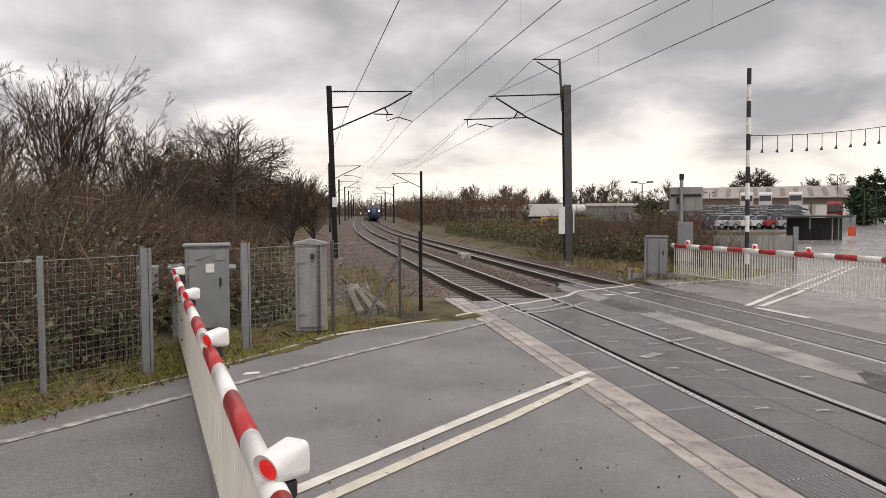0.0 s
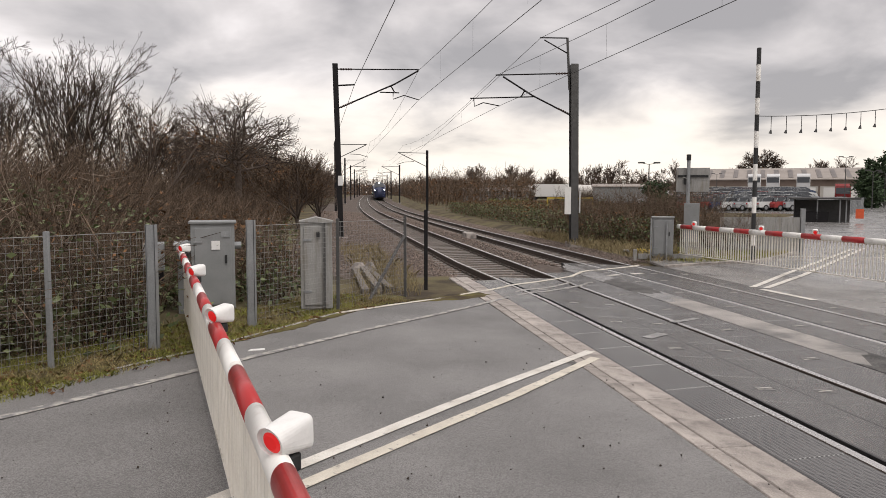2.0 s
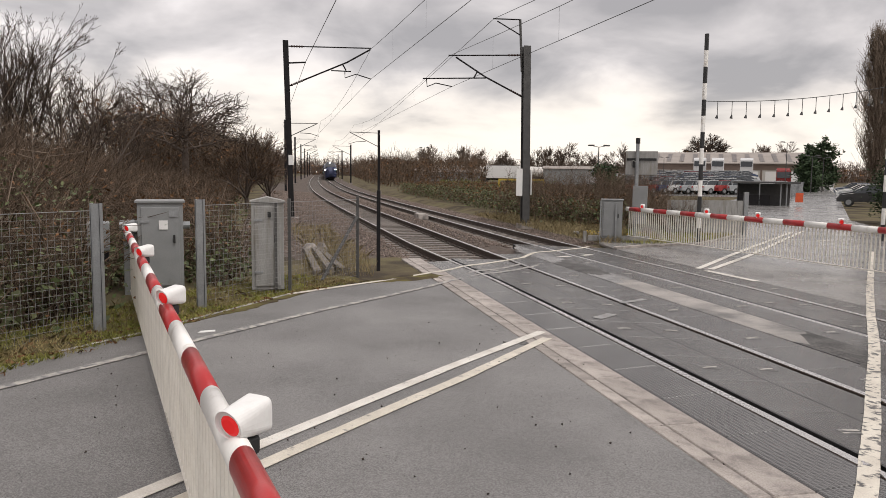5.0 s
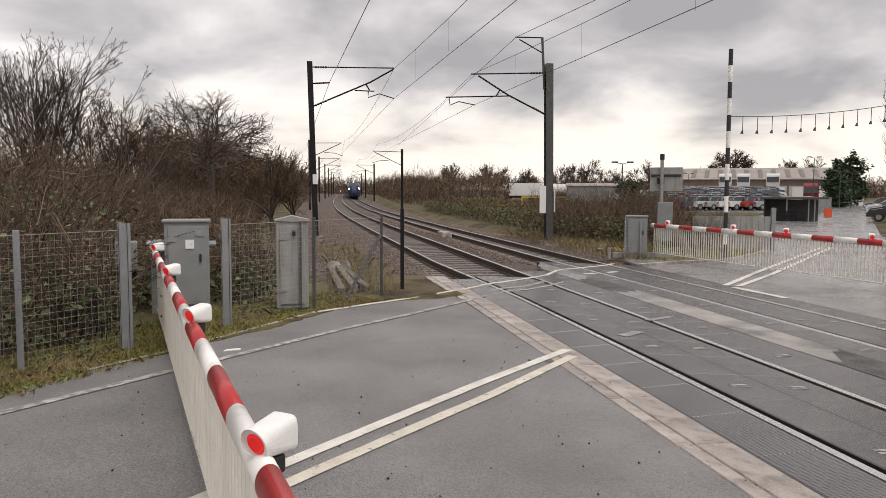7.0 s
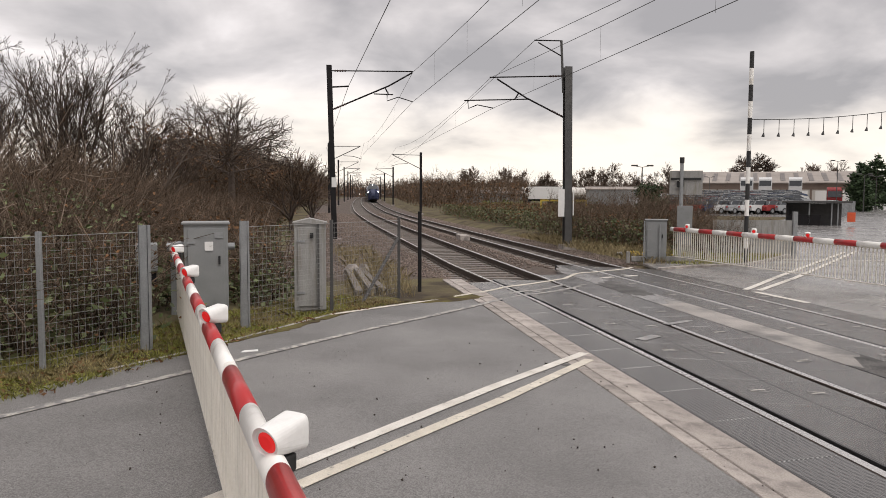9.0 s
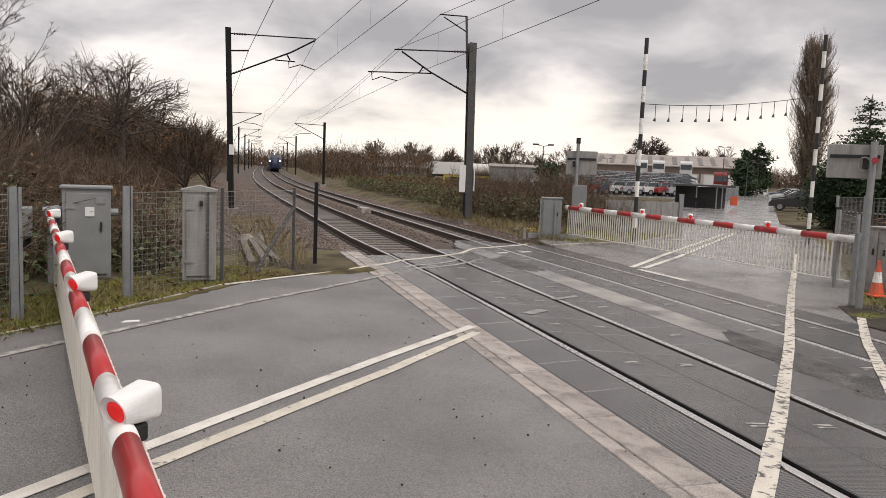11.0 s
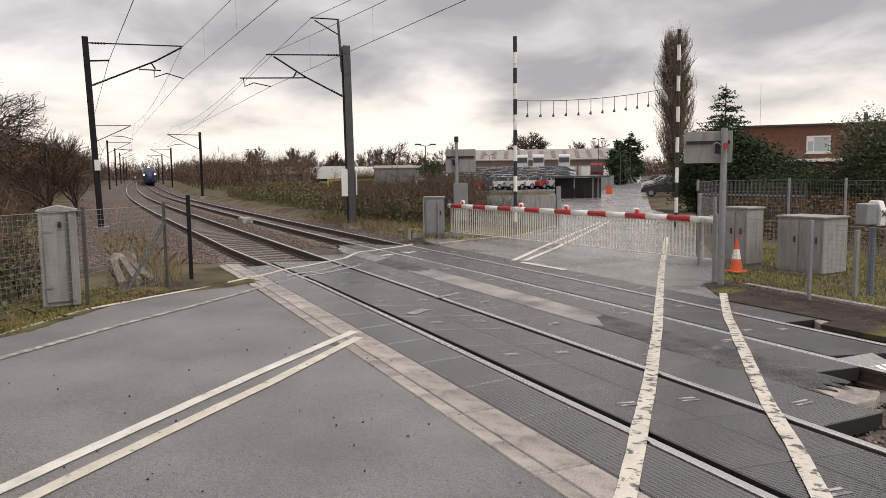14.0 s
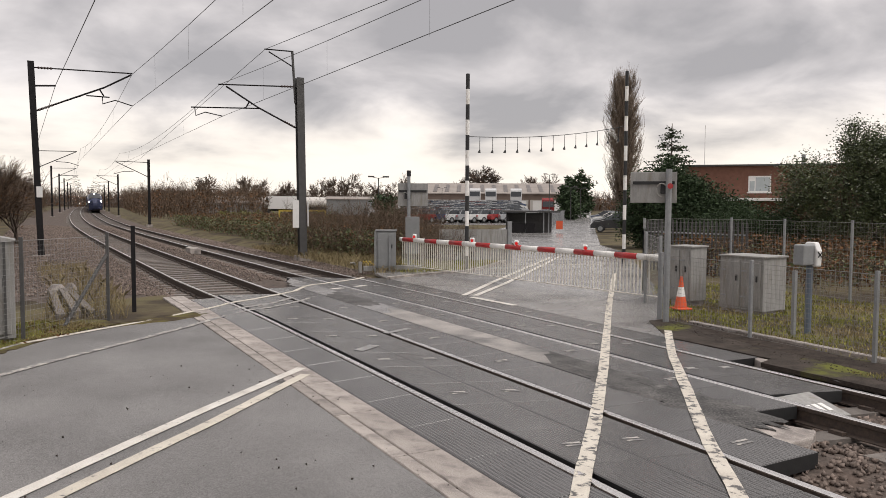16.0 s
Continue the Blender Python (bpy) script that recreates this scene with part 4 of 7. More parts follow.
crumbs("soil_grit", "loose dark grit and stones beside the deck", 2500, 41, lambda g: (8.2 + g.uniform(-0.35, 0.5), g.uniform(3.5, 11.3)), SOIL, 0.005, 0.02)


crumbs("road_grit", "scattered dark grit on the near road", 420, 42, lambda g: (g.uniform(-3.5, 2.0), g.uniform(1.5, 9.0)), SOIL, 0.003, 0.012)


# ---- overhead line masts ----
EYE = Vector((-0.27, 0.05, 1.89))


def i_mast(x, y, h, material, label, lean=(0, 0), w=0.11, z0=None):
    z0 = lv(x, y) - 0.3 if z0 is None else z0
    t = thing("overhead_line_mast", Matrix.Translation((x, y, z0)), label, "mast", "overhead line masts")
    H = h - z0
    sh = Matrix.Identity(4); sh[0][2], sh[1][2] = lean[0] / H, lean[1] / H
    rz = sh @ Matrix.Rotation(-HEAD, 4, "Z")
    part("flange", Mesh().box((-w, -w, 0), (w, -w + 0.018, H), rz), material, t)
    part("flange", Mesh().box((-w, w - 0.018, 0), (w, w, H), rz), material, t)
    part("web", Mesh().box((-0.012, -w + 0.019, 0.0), (0.012, w - 0.019, H - 0.001), rz), material, t)
    part("base", Mesh().box((-0.28, -0.28, -0.1), (0.28, 0.28, 0.32), rz), CONCRETE, t, "concrete foundation")
    return t, H, sh


def rod(t, name, pts, r, material, label=""):
    o = t.matrix_world.translation
    return part(name, Mesh().tube([Vector(p) - o for p in pts], r, 6), material, t, label)


def insulator(t, a, b, r=0.05):
    """A stack of ribbed discs between two points."""
    a, b = Vector(a), Vector(b)
    o = t.matrix_world.translation
    d = (b - a).normalized()
    p = d.orthogonal().normalized()
    q = d.cross(p)
    rings = []
    for k in range(21):
        w = r * (1.0 if k % 4 == 2 else 0.75 if k % 2 else 0.4)
        rings.append([a + (b - a) * k / 20 - o + (p * math.cos(i * math.pi / 4) + q * math.sin(i * math.pi / 4)) * w for i in range(8)])
    m = Mesh().loft(rings)
    part("insulator", m, CERAMIC, t, "ribbed brown insulator")


bpy.context.view_layer.update()
# dark mast beside the nearer track
t, H, sh = i_mast(-4.6, 31.15, 7.1, MAST_DARK, "black steel overhead line mast with a bracket arm", lean=(-0.2, 0))
bpy.context.view_layer.update()
rod(t, "top_tube", [(-4.75, 31.14, 6.88), (-1.39, 31.43, 6.91)], 0.026, MAST_DARK)
rod(t, "bracket_tube", [(-4.65, 31.15, 5.32), (-2.37, 31.38, 6.32), (-1.42, 31.42, 6.86)], 0.035, MAST_DARK)
rod(t, "drop_rod", [(-2.55, 31.36, 6.25), (-2.4, 31.38, 6.0)], 0.03, MAST_DARK)
rod(t, "registration_tube", [(-3.0, 31.33, 5.98), (-2.2, 31.38, 5.96)], 0.026, MAST_DARK)
rod(t, "steady_arm", [(-2.45, 31.36, 5.95), (-2.45, 31.36, 5.7), (-2.0, 31.4, 5.86), (-1.4, 31.43, 5.68)], 0.022, MAST_DARK)
rod(t, "feeder_arm", [(-4.7, 31.14, 6.22), (-4.0, 31.22, 6.27)], 0.035, MAST_DARK)
insulator(t, (-4.6, 31.15, 5.34), (-4.1, 31.2, 5.56)); insulator(t, (-4.6, 31.15, 6.88), (-4.1, 31.2, 6.885))
part("number_plate", box((-0.1, -0.135, 2.45), (0.1, -0.12, 2.85)), WHITE_FLAT, t, "small white plate")

k = 1.103


def far_r(p):
    return EYE + (Vector(p) - EYE) * k


bx, by, bz = far_r((4.45, 27.75, 0))
t, H, sh = i_mast(bx, by, far_r((4.38, 27.76, 6.52)).z, MAST_GREY, "grey steel overhead line mast with two bracket arms", lean=(-0.1, 0), w=0.15)
bpy.context.view_layer.update()
for nm, pts, r in (("extension", [(4.22, 27.79, 5.6), (4.12, 27.8, 7.47)], 0.05), ("feeder_arm", [(3.15, 27.93, 7.5), (4.12, 27.8, 7.46)], 0.026), ("feeder_strut", [(3.3, 27.93, 7.42), (4.16, 27.8, 6.9)], 0.026),
                   ("top_tube", [(1.55, 28.08, 6.18), (4.25, 27.79, 6.2)], 0.028), ("bracket_tube", [(1.82, 28.06, 6.12), (2.9, 27.96, 5.42), (4.22, 27.79, 4.72)], 0.036),
                   ("drop_rod", [(2.62, 28.0, 5.62), (2.48, 28.01, 5.38)], 0.03), ("registration_tube", [(0.62, 28.13, 5.34), (2.94, 27.96, 5.38)], 0.027),
                   ("steady_arm", [(0.75, 28.13, 5.32), (0.78, 28.13, 5.05), (1.1, 28.1, 5.18), (1.69, 28.08, 5.06)], 0.022)):
    rod(t, nm, [far_r(p) for p in pts], r, MAST_GREY if nm == "extension" else MAST_DARK)
insulator(t, far_r((4.2, 27.79, 4.74)), far_r((3.8, 27.83, 4.95))); insulator(t, far_r((4.2, 27.79, 6.2)), far_r((3.7, 27.84, 6.195)))
part("notice", box((-0.42, -0.2, 1.45), (-0.17, -0.17, 2.55)), WHITE_FLAT, t, "white notice board strapped to the mast")
part("notice", box((0.17, -0.2, 1.5), (0.21, -0.05, 2.5)), WHITE_FLAT, t, "white notice board strapped to the mast")


def simple_mast(u, s, side, h, label, material):
    x, y = tr(u, s)
    t, H, sh = i_mast(x, y, level(7, s) + h, material, label, w=0.12)
    bpy.context.view_layer.update()
    z = level(7, s)
    ux, uy = ND * side
    def at(d, dz):
        return (x + ux * d, y + uy * d, z + dz)
    rod(t, "top_tube", [at(0, h - 0.3), at(3.1, h - 0.25)], 0.035, material)
    rod(t, "bracket_tube", [at(0, h - 1.75), at(3.0, h - 0.3)], 0.04, material)
    rod(t, "registration_tube", [at(1.4, h - 1.2), at(2.4, h - 1.25), at(3.2, h - 1.5)], 0.03, material)


for s, u in ((75, 0.5), (115, 1.1), (150, 1.4), (180, 1.6), (215, 1.6), (250, 1.6)):
    simple_mast(u, s, 1, 6.9, "black steel overhead line mast far along the track", MAST_DARK)
for s in (80, 130, 175, 215):
    simple_mast(10.1, s, -1, 6.4, "grey steel overhead line mast far along the track", MAST_DARK)


def wire_run(name, pts, r, label):
    t = tagged(part(name, Mesh().tube(pts, r, 5), WIRE), label, "overhead wire", "overhead wires", kind="")
    return t


def sagging(a, b, sag, n=10):
    a, b = Vector(a), Vector(b)
    return [a.lerp(b, i / n) - Vector((0, 0, sag * 4 * (i / n) * (1 - i / n))) for i in range(n + 1)]


def over(u, s, z):
    return (*tr(u, s), z + rise(s))


# contact and messenger wires over each track, with droppers between
for u1, zc, zm, here, mhere, run, mrun in ((3.6, 5.64, 6.95, Vector((-1.4, 31.43, 5.68)), Vector((-1.4, 31.43, 6.88)), (2.857, -15.297), (2.06, -11.74)),
                                             (6.8, 5.4, 6.62, Vector((1.89, 30.97, 5.39)), Vector((1.79, 30.97, 6.62)), (2.968, -15.932), (2.396, -11.966))):
    back = here + Vector((run[0], run[1], 0)) * 3.4
    mback = mhere + Vector((mrun[0], mrun[1], 0)) * 4.5
    far_c = [here] + [over(u1 + (0.5 if i % 2 else 0.1), s, zc) for i, s in enumerate((75, 115, 160, 205, 260))]
    wire_run("contact_wire", [back, here] + far_c[1:], 0.0085, "dark copper contact wire over the track")
    mes = sagging(mback, mhere, 0.5)
    wire_run("messenger_wire", mes, 0.0085, "dark messenger wire over the track")
    hops = [mhere] + [over(u1 + 0.3, s, zm - 0.1) for s in (75, 115, 160, 205, 260)]
    for a, b in zip(hops, hops[1:]):
        wire_run("messenger_wire", sagging(a, b, 0.6, 6), 0.0085, "dark messenger wire over the track")
    for i in range(1, 10):
        f = i / 10
        m = mes[i]
        c = Vector(back).lerp(Vector(here), f)
        tagged(part("dropper_wire", Mesh().tube([m, (m.x, m.y, c.z)], 0.003, 4), WIRE), "thin dropper between messenger and contact wire", "overhead wire", "droppers")
    for i in range(1, 5):
        f = i / 5
        a, b = Vector(mhere).lerp(Vector(hops[1]), f), Vector(here).lerp(Vector(far_c[1]), f)
        tagged(part("dropper_wire", Mesh().tube([(a.x, a.y, a.z - 2.4 * f * (1 - f)), b], 0.003, 4), WIRE), "thin dropper between messenger and contact wire", "overhead wire", "droppers")
ea = Vector((-4.02, 31.22, 6.27)); eb = Vector((-1.08, 15.8, 6.3))
wire_run("return_wire", [eb + (eb - ea) * 1.5, eb, ea, over(0.3, 72, 6.2), over(0.3, 112, 6.2)], 0.011, "dark return wire from mast to mast")
fa = far_r((3.18, 27.93, 7.5)); fb = Vector((6.05, 22.0, 8.0))
wire_run("return_wire", [fa + (fb - fa) * 4.5, fb, fa, over(9.3, 79, 6.4), over(9.3, 125, 6.4)], 0.011, "dark return wire from mast to mast")


# ---- far side of the crossing ----
def striped_pole(x, y, h, z0, label, first=0):
    t = thing("striped_pole", Matrix.Translation((x, y, z0)), label, "height gauge pole", "striped gauge poles")
    n = 13
    for i in range(n):
        a, b = i * h / n, (i + 1) * h / n
        part("band", Mesh().tube([(0, 0, a), (0, 0, b - 0.001)], 0.062, 10), BLACK_PAINT if (i + first) % 2 else WHITE, t)
    return t


striped_pole(8.74, 22.1, 6.18, -0.14, "black and white striped gauge pole by the far road", 1)
striped_pole(15.38, 23.42, 6.9, -0.14, "black and white striped gauge pole by the hedge", 1)
fs = thing("bell_string", Matrix.Identity(4), "sagging wire with hanging bells between the striped poles", "height gauge")
ca, cb = Vector((8.77, 22.13, 4.10)), Vector((15.3, 23.45, 4.80))
line = sagging(ca, cb, 0.16, 24)
part("wire", Mesh().tube(line, 0.011, 5), WIRE, fs)
for i in range(13):
    p = ca.lerp(cb, (i + 0.9) / 13.4); f = (i + 0.9) / 13.4
    p.z -= 0.16 * 4 * f * (1 - f)
    part("bell", Mesh().tube([p, p - Vector((0, 0, 0.42))], 0.01, 5).tube([p - Vector((0, 0, 0.40)), p - Vector((0.02, 0, 0.50))], 0.018, 8, r1=0.05), WIRE, fs)


def sign_back(x, y, z0, w, h, zc, turn, label, post_h, dx=0.0):
    """The back of a road traffic signal board on a steel post."""
    t = thing("signal_board", Matrix.Translation((x, y, z0)) @ Matrix.Rotation(turn, 4, "Z"), label, "signal board", "backs of the crossing signals")
    part("post", Mesh().tube([(0, 0, -0.2), (0, 0, post_h)], 0.055, 10), GALV, t)
    b = part("board", box((dx - w / 2, 0.07, zc - h / 2), (dx + w / 2, 0.085, zc + h / 2)), CAB_PALE, t, bevel=0.02)
    part("rail", box((dx - w / 2 + 0.04, 0.045, zc + h * 0.1), (dx + w / 2 - 0.04, 0.069, zc + h * 0.2)), BLACK, t, "black mounting rail")
    part("lamp_housing", box((-0.14, 0.0, zc - h * 0.2), (0.06, 0.05, zc + h * 0.13)), BLACK, t, "black lamp housing", bevel=0.01)
    part("hanger", box((-0.05, 0.03, zc - h / 2 + 0.02), (0.05, 0.06, zc + h / 2 + 0.05)), GALV, t)
    c = [(-0.12 + 0.09 * math.cos(a / 3), -0.02, zc - 0.05 + 0.12 * math.sin(a / 3)) for a in range(15)]
    part("cable", Mesh().tube(c, 0.012, 6), CAB_PALE, t, "looped grey cable")
    return t


sr = sign_back(8.28, 11.2, -0.13, 0.80, 0.55, 2.40, -0.6, "grey back of a crossing signal board on a steel post", 2.72, dx=-0.26)
part("bell_cap", Mesh().tube([(0.02, -0.05, 2.42), (0.02, -0.14, 2.42)], 0.05, 10), RED, sr, "small red cap")
sl = sign_back(7.25, 23.5, -0.14, 0.98, 0.74, 2.42, -0.35, "grey back of a crossing signal board by the far cabinet", 3.05, dx=0.13)
part("case", box((-0.1, -0.14, 0.5), (0.35, 0.04, 1.7)), CAB_GREY, sl, "grey relay case on the post", bevel=0.01)
part("siren", Mesh().tube([(0, 0, 3.02), (0, 0, 3.2)], 0.07, 8), BLACK, sl, "black siren head")
c3 = cabinet(facing(6.32, 22.9, 0.0, 0.0, -0.14), 0.62, 0.5, 1.26, CAB_GREY, "grey steel apparatus cabinet beside the far road", "apparatus_cabinet", doors=1)
part("frame", box((-0.36, -0.33, -0.05), (-0.32, -0.29, 1.25)), GALV, c3)
part("frame", box((0.1, -0.33, -0.05), (0.14, -0.29, 1.15)), GALV, c3)
ca_ = cabinet(facing(10.28, 13.2, 5.3, 12.0, -0.14), 0.55, 0.5, 1.22, CAB_PALE, "pale grey barrier machine cabinet", "machine_cabinet", doors=2)
part("pivot", Mesh().tube([(-0.52, -0.1, 0.95), (-0.34, -0.1, 0.95)], 0.1, 12), GALV, ca_)
part("hose", Mesh().tube([(-0.45, -0.2, 0.8), (-0.5, -0.25, 0.5), (-0.42, -0.25, 0.2), (-0.3, -0.2, 0.02)], 0.02, 6), BLACK, ca_)
part("boom_arm", box((-0.62, -0.35, 0.9), (-0.5, 0.5, 1.06)), GALV, ca_, bevel=0.01)
cabinet(facing(10.95, 12.05, 6.05, 10.9, -0.14), 0.98, 0.74, 1.08, CAB_PALE, "weathered grey double door cupboard on the verge", "cupboard", doors=2, plinth=0.04, ribs=5)
tb = thing("telephone_box", Matrix.Translation((9.9, 9.6, -0.14)), "white and grey crossing telephone box on a blue-grey post", "telephone box")
part("post", Mesh().tube([(0, 0, -0.2), (0, 0, 1.15)], 0.055, 10), shade("blue_grey_paint", (0.13, 0.16, 0.20), (0.1, 0.12, 0.15), 5, 0.5), tb, "blue-grey post")
part("box", box((-0.24, -0.1, 1.12), (0.0, 0.12, 1.46)), GALV, tb, bevel=0.02)
part("cover", Mesh().loft([[(x, -0.14, 1.1), (x, 0.16, 1.1), (x, 0.17, 1.38), (x, 0.1, 1.5), (x, -0.08, 1.5), (x, -0.15, 1.36)] for x in (0.001, 0.11)]), WHITE_FLAT, tb, "white plastic cover", bevel=0.02)
part("cross", Mesh().box((0.02, -0.16, 1.24), (0.15, -0.152, 1.255), Matrix.Translation((0.055, 0, 1.3)) @ Matrix.Rotation(0.8, 4, "Y") @ Matrix.Translation((-0.085, 0, -1.25))).box(
    (0.02, -0.16, 1.24), (0.15, -0.152, 1.255), Matrix.Translation((0.055, 0, 1.3)) @ Matrix.Rotation(-0.8, 4, "Y") @ Matrix.Translation((-0.085, 0, -1.25))), BLACK, tb, "black painted cross")
tp = thing("steel_post", Matrix.Translation((9.45, 9.45, -0.14)), "bare galvanised steel post on the verge", "post")
part("post", box((-0.03, -0.03, -0.2), (0.03, 0.03, 1.05)), GALV, tp, bevel=0.004)
cn = thing("traffic_cone", Matrix.Translation((9.62, 12.55, -0.13)), "dirty orange traffic cone with a white sleeve", "traffic cone")
part("base", box((-0.16, -0.16, 0), (0.16, 0.16, 0.035)), ORANGE, cn, bevel=0.01)
part("cone", Mesh().tube([(0, 0, 0.034), (0, 0, 0.26)], 0.13, 14, r1=0.085), ORANGE, cn)
part("sleeve", Mesh().tube([(0, 0, 0.26), (0, 0, 0.45)], 0.087, 14, r1=0.055), WHITE, cn, "grubby white reflective sleeve")
part("tip", Mesh().tube([(0, 0, 0.45), (0, 0, 0.66)], 0.055, 14, r1=0.025), ORANGE, cn)
mesh_fence([(8.42, 11.55), (8.53, 9.40), (8.75, 7.35), (9.0, 5.2), (9.4, 2.0)], 1.2, "galvanised wire mesh fence along the far verge")
mesh_fence([(8.42, 11.6), (9.5, 13.6), (10.9, 15.7)], 1.5, "galvanised wire mesh fence beside the far barrier", pitch=0.09)
mesh_fence([(10.9, 15.7), (13.0, 17.6), (14.3, 16.6), (14.16, 14.56), (14.16, 12.6), (14.2, 10.0), (14.4, 6.0)], 1.75, "galvanised wire mesh fence behind the cabinets", pitch=0.1)
pl = thing("palisade_fence", Matrix.Identity(4), "grey steel palisade fence behind the mesh", "fence")
pale = Mesh().loft([[(-0.035, 0, 0), (0.035, 0, 0), (0.035, 0.012, 0), (-0.035, 0.012, 0)], [(-0.035, 0, 1.75), (0.035, 0, 1.75), (0.035, 0.012, 1.75), (-0.035, 0.012, 1.75)],
                    [(-0.004, 0, 1.86), (0.004, 0, 1.86), (0.004, 0.012, 1.86), (-0.004, 0.012, 1.86)]]).data("pale", MAST_GREY)
for i in range(26):
    f = i / 25
    o = part("pale", pale, GALV, pl)
    o.matrix_world = Matrix.Translation((14.9 + 0.9 * f, 21.3 - 3.6 * f, -0.35)) @ Matrix.Rotation(-1.33, 4, "Z")
for z in (0.4, 1.4):
    part("rail", Mesh().tube([(14.93, 21.3, z - 0.3), (15.83, 17.7, z - 0.3)], 0.025, 5), GALV, pl)

# deflector plates and open panel ends at the deck's edge
for u, s, nm in ((6.95, 4.85, 0),):
    t = thing("deflector_plate", Matrix.Translation((*tr(u, s), level(u, s) - 0.01)) @ Matrix.Rotation(-HEAD, 4, "Z"), "sloping steel deflector plate with worn white lettering bars", "deflector plate")
    part("plate", Mesh().loft([[(-0.32, 0.28, z), (0.32, 0.28, z), (0.32, -0.2, z - 0.13), (-0.32, -0.2, z - 0.13)] for z in (-0.03, 0.0)]), CAB_PALE, t)
    for i in range(5):
        part("lettering_bar", Mesh().loft([[(-0.25 + i * 0.1, 0.06, z), (-0.19 + i * 0.1, 0.06, z), (-0.19 + i * 0.1, -0.08, z - 0.038), (-0.25 + i * 0.1, -0.08, z - 0.038)] for z in (-0.058, -0.054)]), WHITE, t)
for x, y, sx, a in ((*tr(5.45, 4.2), 0.3, 0.3), (*tr(8.8, 6.7), 0.22, 0.9)):
    t = thing("broken_slab", Matrix.Translation((x, y, lv(x, y) - 0.04)) @ Matrix.Rotation(a, 4, "Z"), "broken pale concrete slab at the deck edge", "slab", "broken slabs")
    part("piece", Mesh().prism([(-sx, -0.2), (sx * 0.8, -0.26), (sx * 1.2, 0.1), (0.1, 0.3), (-sx * 1.1, 0.2)], -0.12, 0.03), CONCRETE, t, bevel=0.015)
    part("piece", Mesh().prism([(sx * 0.9, -0.24), (sx * 1.9, -0.12), (sx * 1.7, 0.16), (sx * 1.25, 0.1)], -0.12, 0.0), CONCRETE, t, bevel=0.015)
kb = tagged(new("verge_kerb"), "low pale concrete kerb along the verge", "kerb", kind="structure")
for i in range(8):
    x, y = 8.75 + 0.09 * i, 10.6 - 0.93 * i
    o = part("kerb_stone", box((-0.06, -0.455, -0.1), (0.06, 0.455, 0.05)), CONCRETE, kb, bevel=0.01)
    o.matrix_world = Matrix.Translation((x, y, -0.15)) @ Matrix.Rotation(0.1, 4, "Z")


# ---- plants ----
def grow(rng, base, height, spread, stems=1, levels=5, kids=3, r0=0.12, tilt=(0.1, 0.9), trunk=0.25, ratio=0.66, rmin=0.004):
    """Sticks of a bare tree: limbs fan out from the trunk and fork again and again into a rounded crown."""
    out, todo = [], []
    for k in range(stems):
        a = rng.uniform(0, 2 * math.pi)
        lean = rng.uniform(0.1, 0.3) if stems > 1 else 0.05
        p = np.array(base, float)
        d = np.array([math.cos(a) * lean, math.sin(a) * lean, 1.0])
        q = p + d * height * trunk
        out.append((*p, r0, *q, r0 * 0.8))
        n = 6 if stems == 1 else 4
        for j in range(n):
            t = rng.uniform(*tilt) if j else 0.1
            b = 2 * math.pi * (j + rng.uniform(-0.3, 0.3)) / n
            e = np.array([math.sin(t) * math.cos(b), math.sin(t) * math.sin(b), math.cos(t)])
            todo.append((p + (q - p) * rng.uniform(0.7, 1.0), e, height * (1 - trunk) * (0.36 - 0.06 * t), r0 * 0.55, 0))
    while todo:
        p, d, L, r, lev = todo.pop()
        n = 3 if lev < 2 else 2
        pts = [p]
        for i in range(n):
            d = d + rng.normal(size=3) * 0.13 + np.array([0, 0, 0.03])
            d /= np.linalg.norm(d)
            q = pts[-1] + d * L / n
            out.append((*pts[-1], max(r * (1 - 0.35 * i / n), rmin * 1.2), *q, max(r * (1 - 0.35 * (i + 1) / n), rmin)))
            pts.append(q)
        if lev < levels:
            for j in range(kids + 1):
                f = rng.uniform(0.3, 1.0) if j else 1.0
                i = min(int(f * n), n - 1)
                q = pts[i] + (pts[i + 1] - pts[i]) * (f * n - i)
                a = rng.normal(size=3); a -= a.dot(d) * d; a /= np.linalg.norm(a)
                e = d + a * rng.uniform(0.3, 0.75) * spread * (0.4 if j == 0 else 1.0)
                e /= np.linalg.norm(e)
                todo.append((q, e, L * ratio * rng.uniform(0.8, 1.15), r * (0.7 if j == 0 else 0.5), lev + 1))
    return np.array(out)


def bare_tree(name, base, height, spread, seed, label, stems=1, levels=5, kids=3, r0=0.12, tilt=(0.1, 0.9), leaf=0, material=TWIG_DARK, trunk=0.22, rmin=0.0045, wide=1.0):
    rng = np.random.default_rng(seed)
    s = grow(rng, (0, 0, -0.1), height, spread, stems, levels, kids, r0, tilt, trunk, 0.7, rmin)
    f = height / np.quantile(s[:, 6], 0.99)
    s[:, [0, 1, 2, 4, 5, 6]] *= f
    s[:, [0, 1, 4, 5]] *= wide
    t = thing(name, Matrix.Translation(base), label, "tree", "bare trees")
    thick = s[:, 3] > max(0.03, rmin * 1.5)
    v, fa = twigs(s[thick], 6)
    part("trunk", mesh_np("trunk", v, fa, BARK), BARK, t, "grey-brown trunk and limbs")
    v, fa = twigs(s[~thick], 3)
    part("crown", mesh_np("crown", v, fa, material), material, t, "bare twigs")
    if leaf:
        c = s[~thick][:, 4:7]
        c = c[rng.choice(len(c), leaf)]
        v, fa = leaves(c, 0.05, rng)
        part("leaves", mesh_np("leaves", v, fa, DRY_LEAF), DRY_LEAF, t, "last dead leaves")
    return t


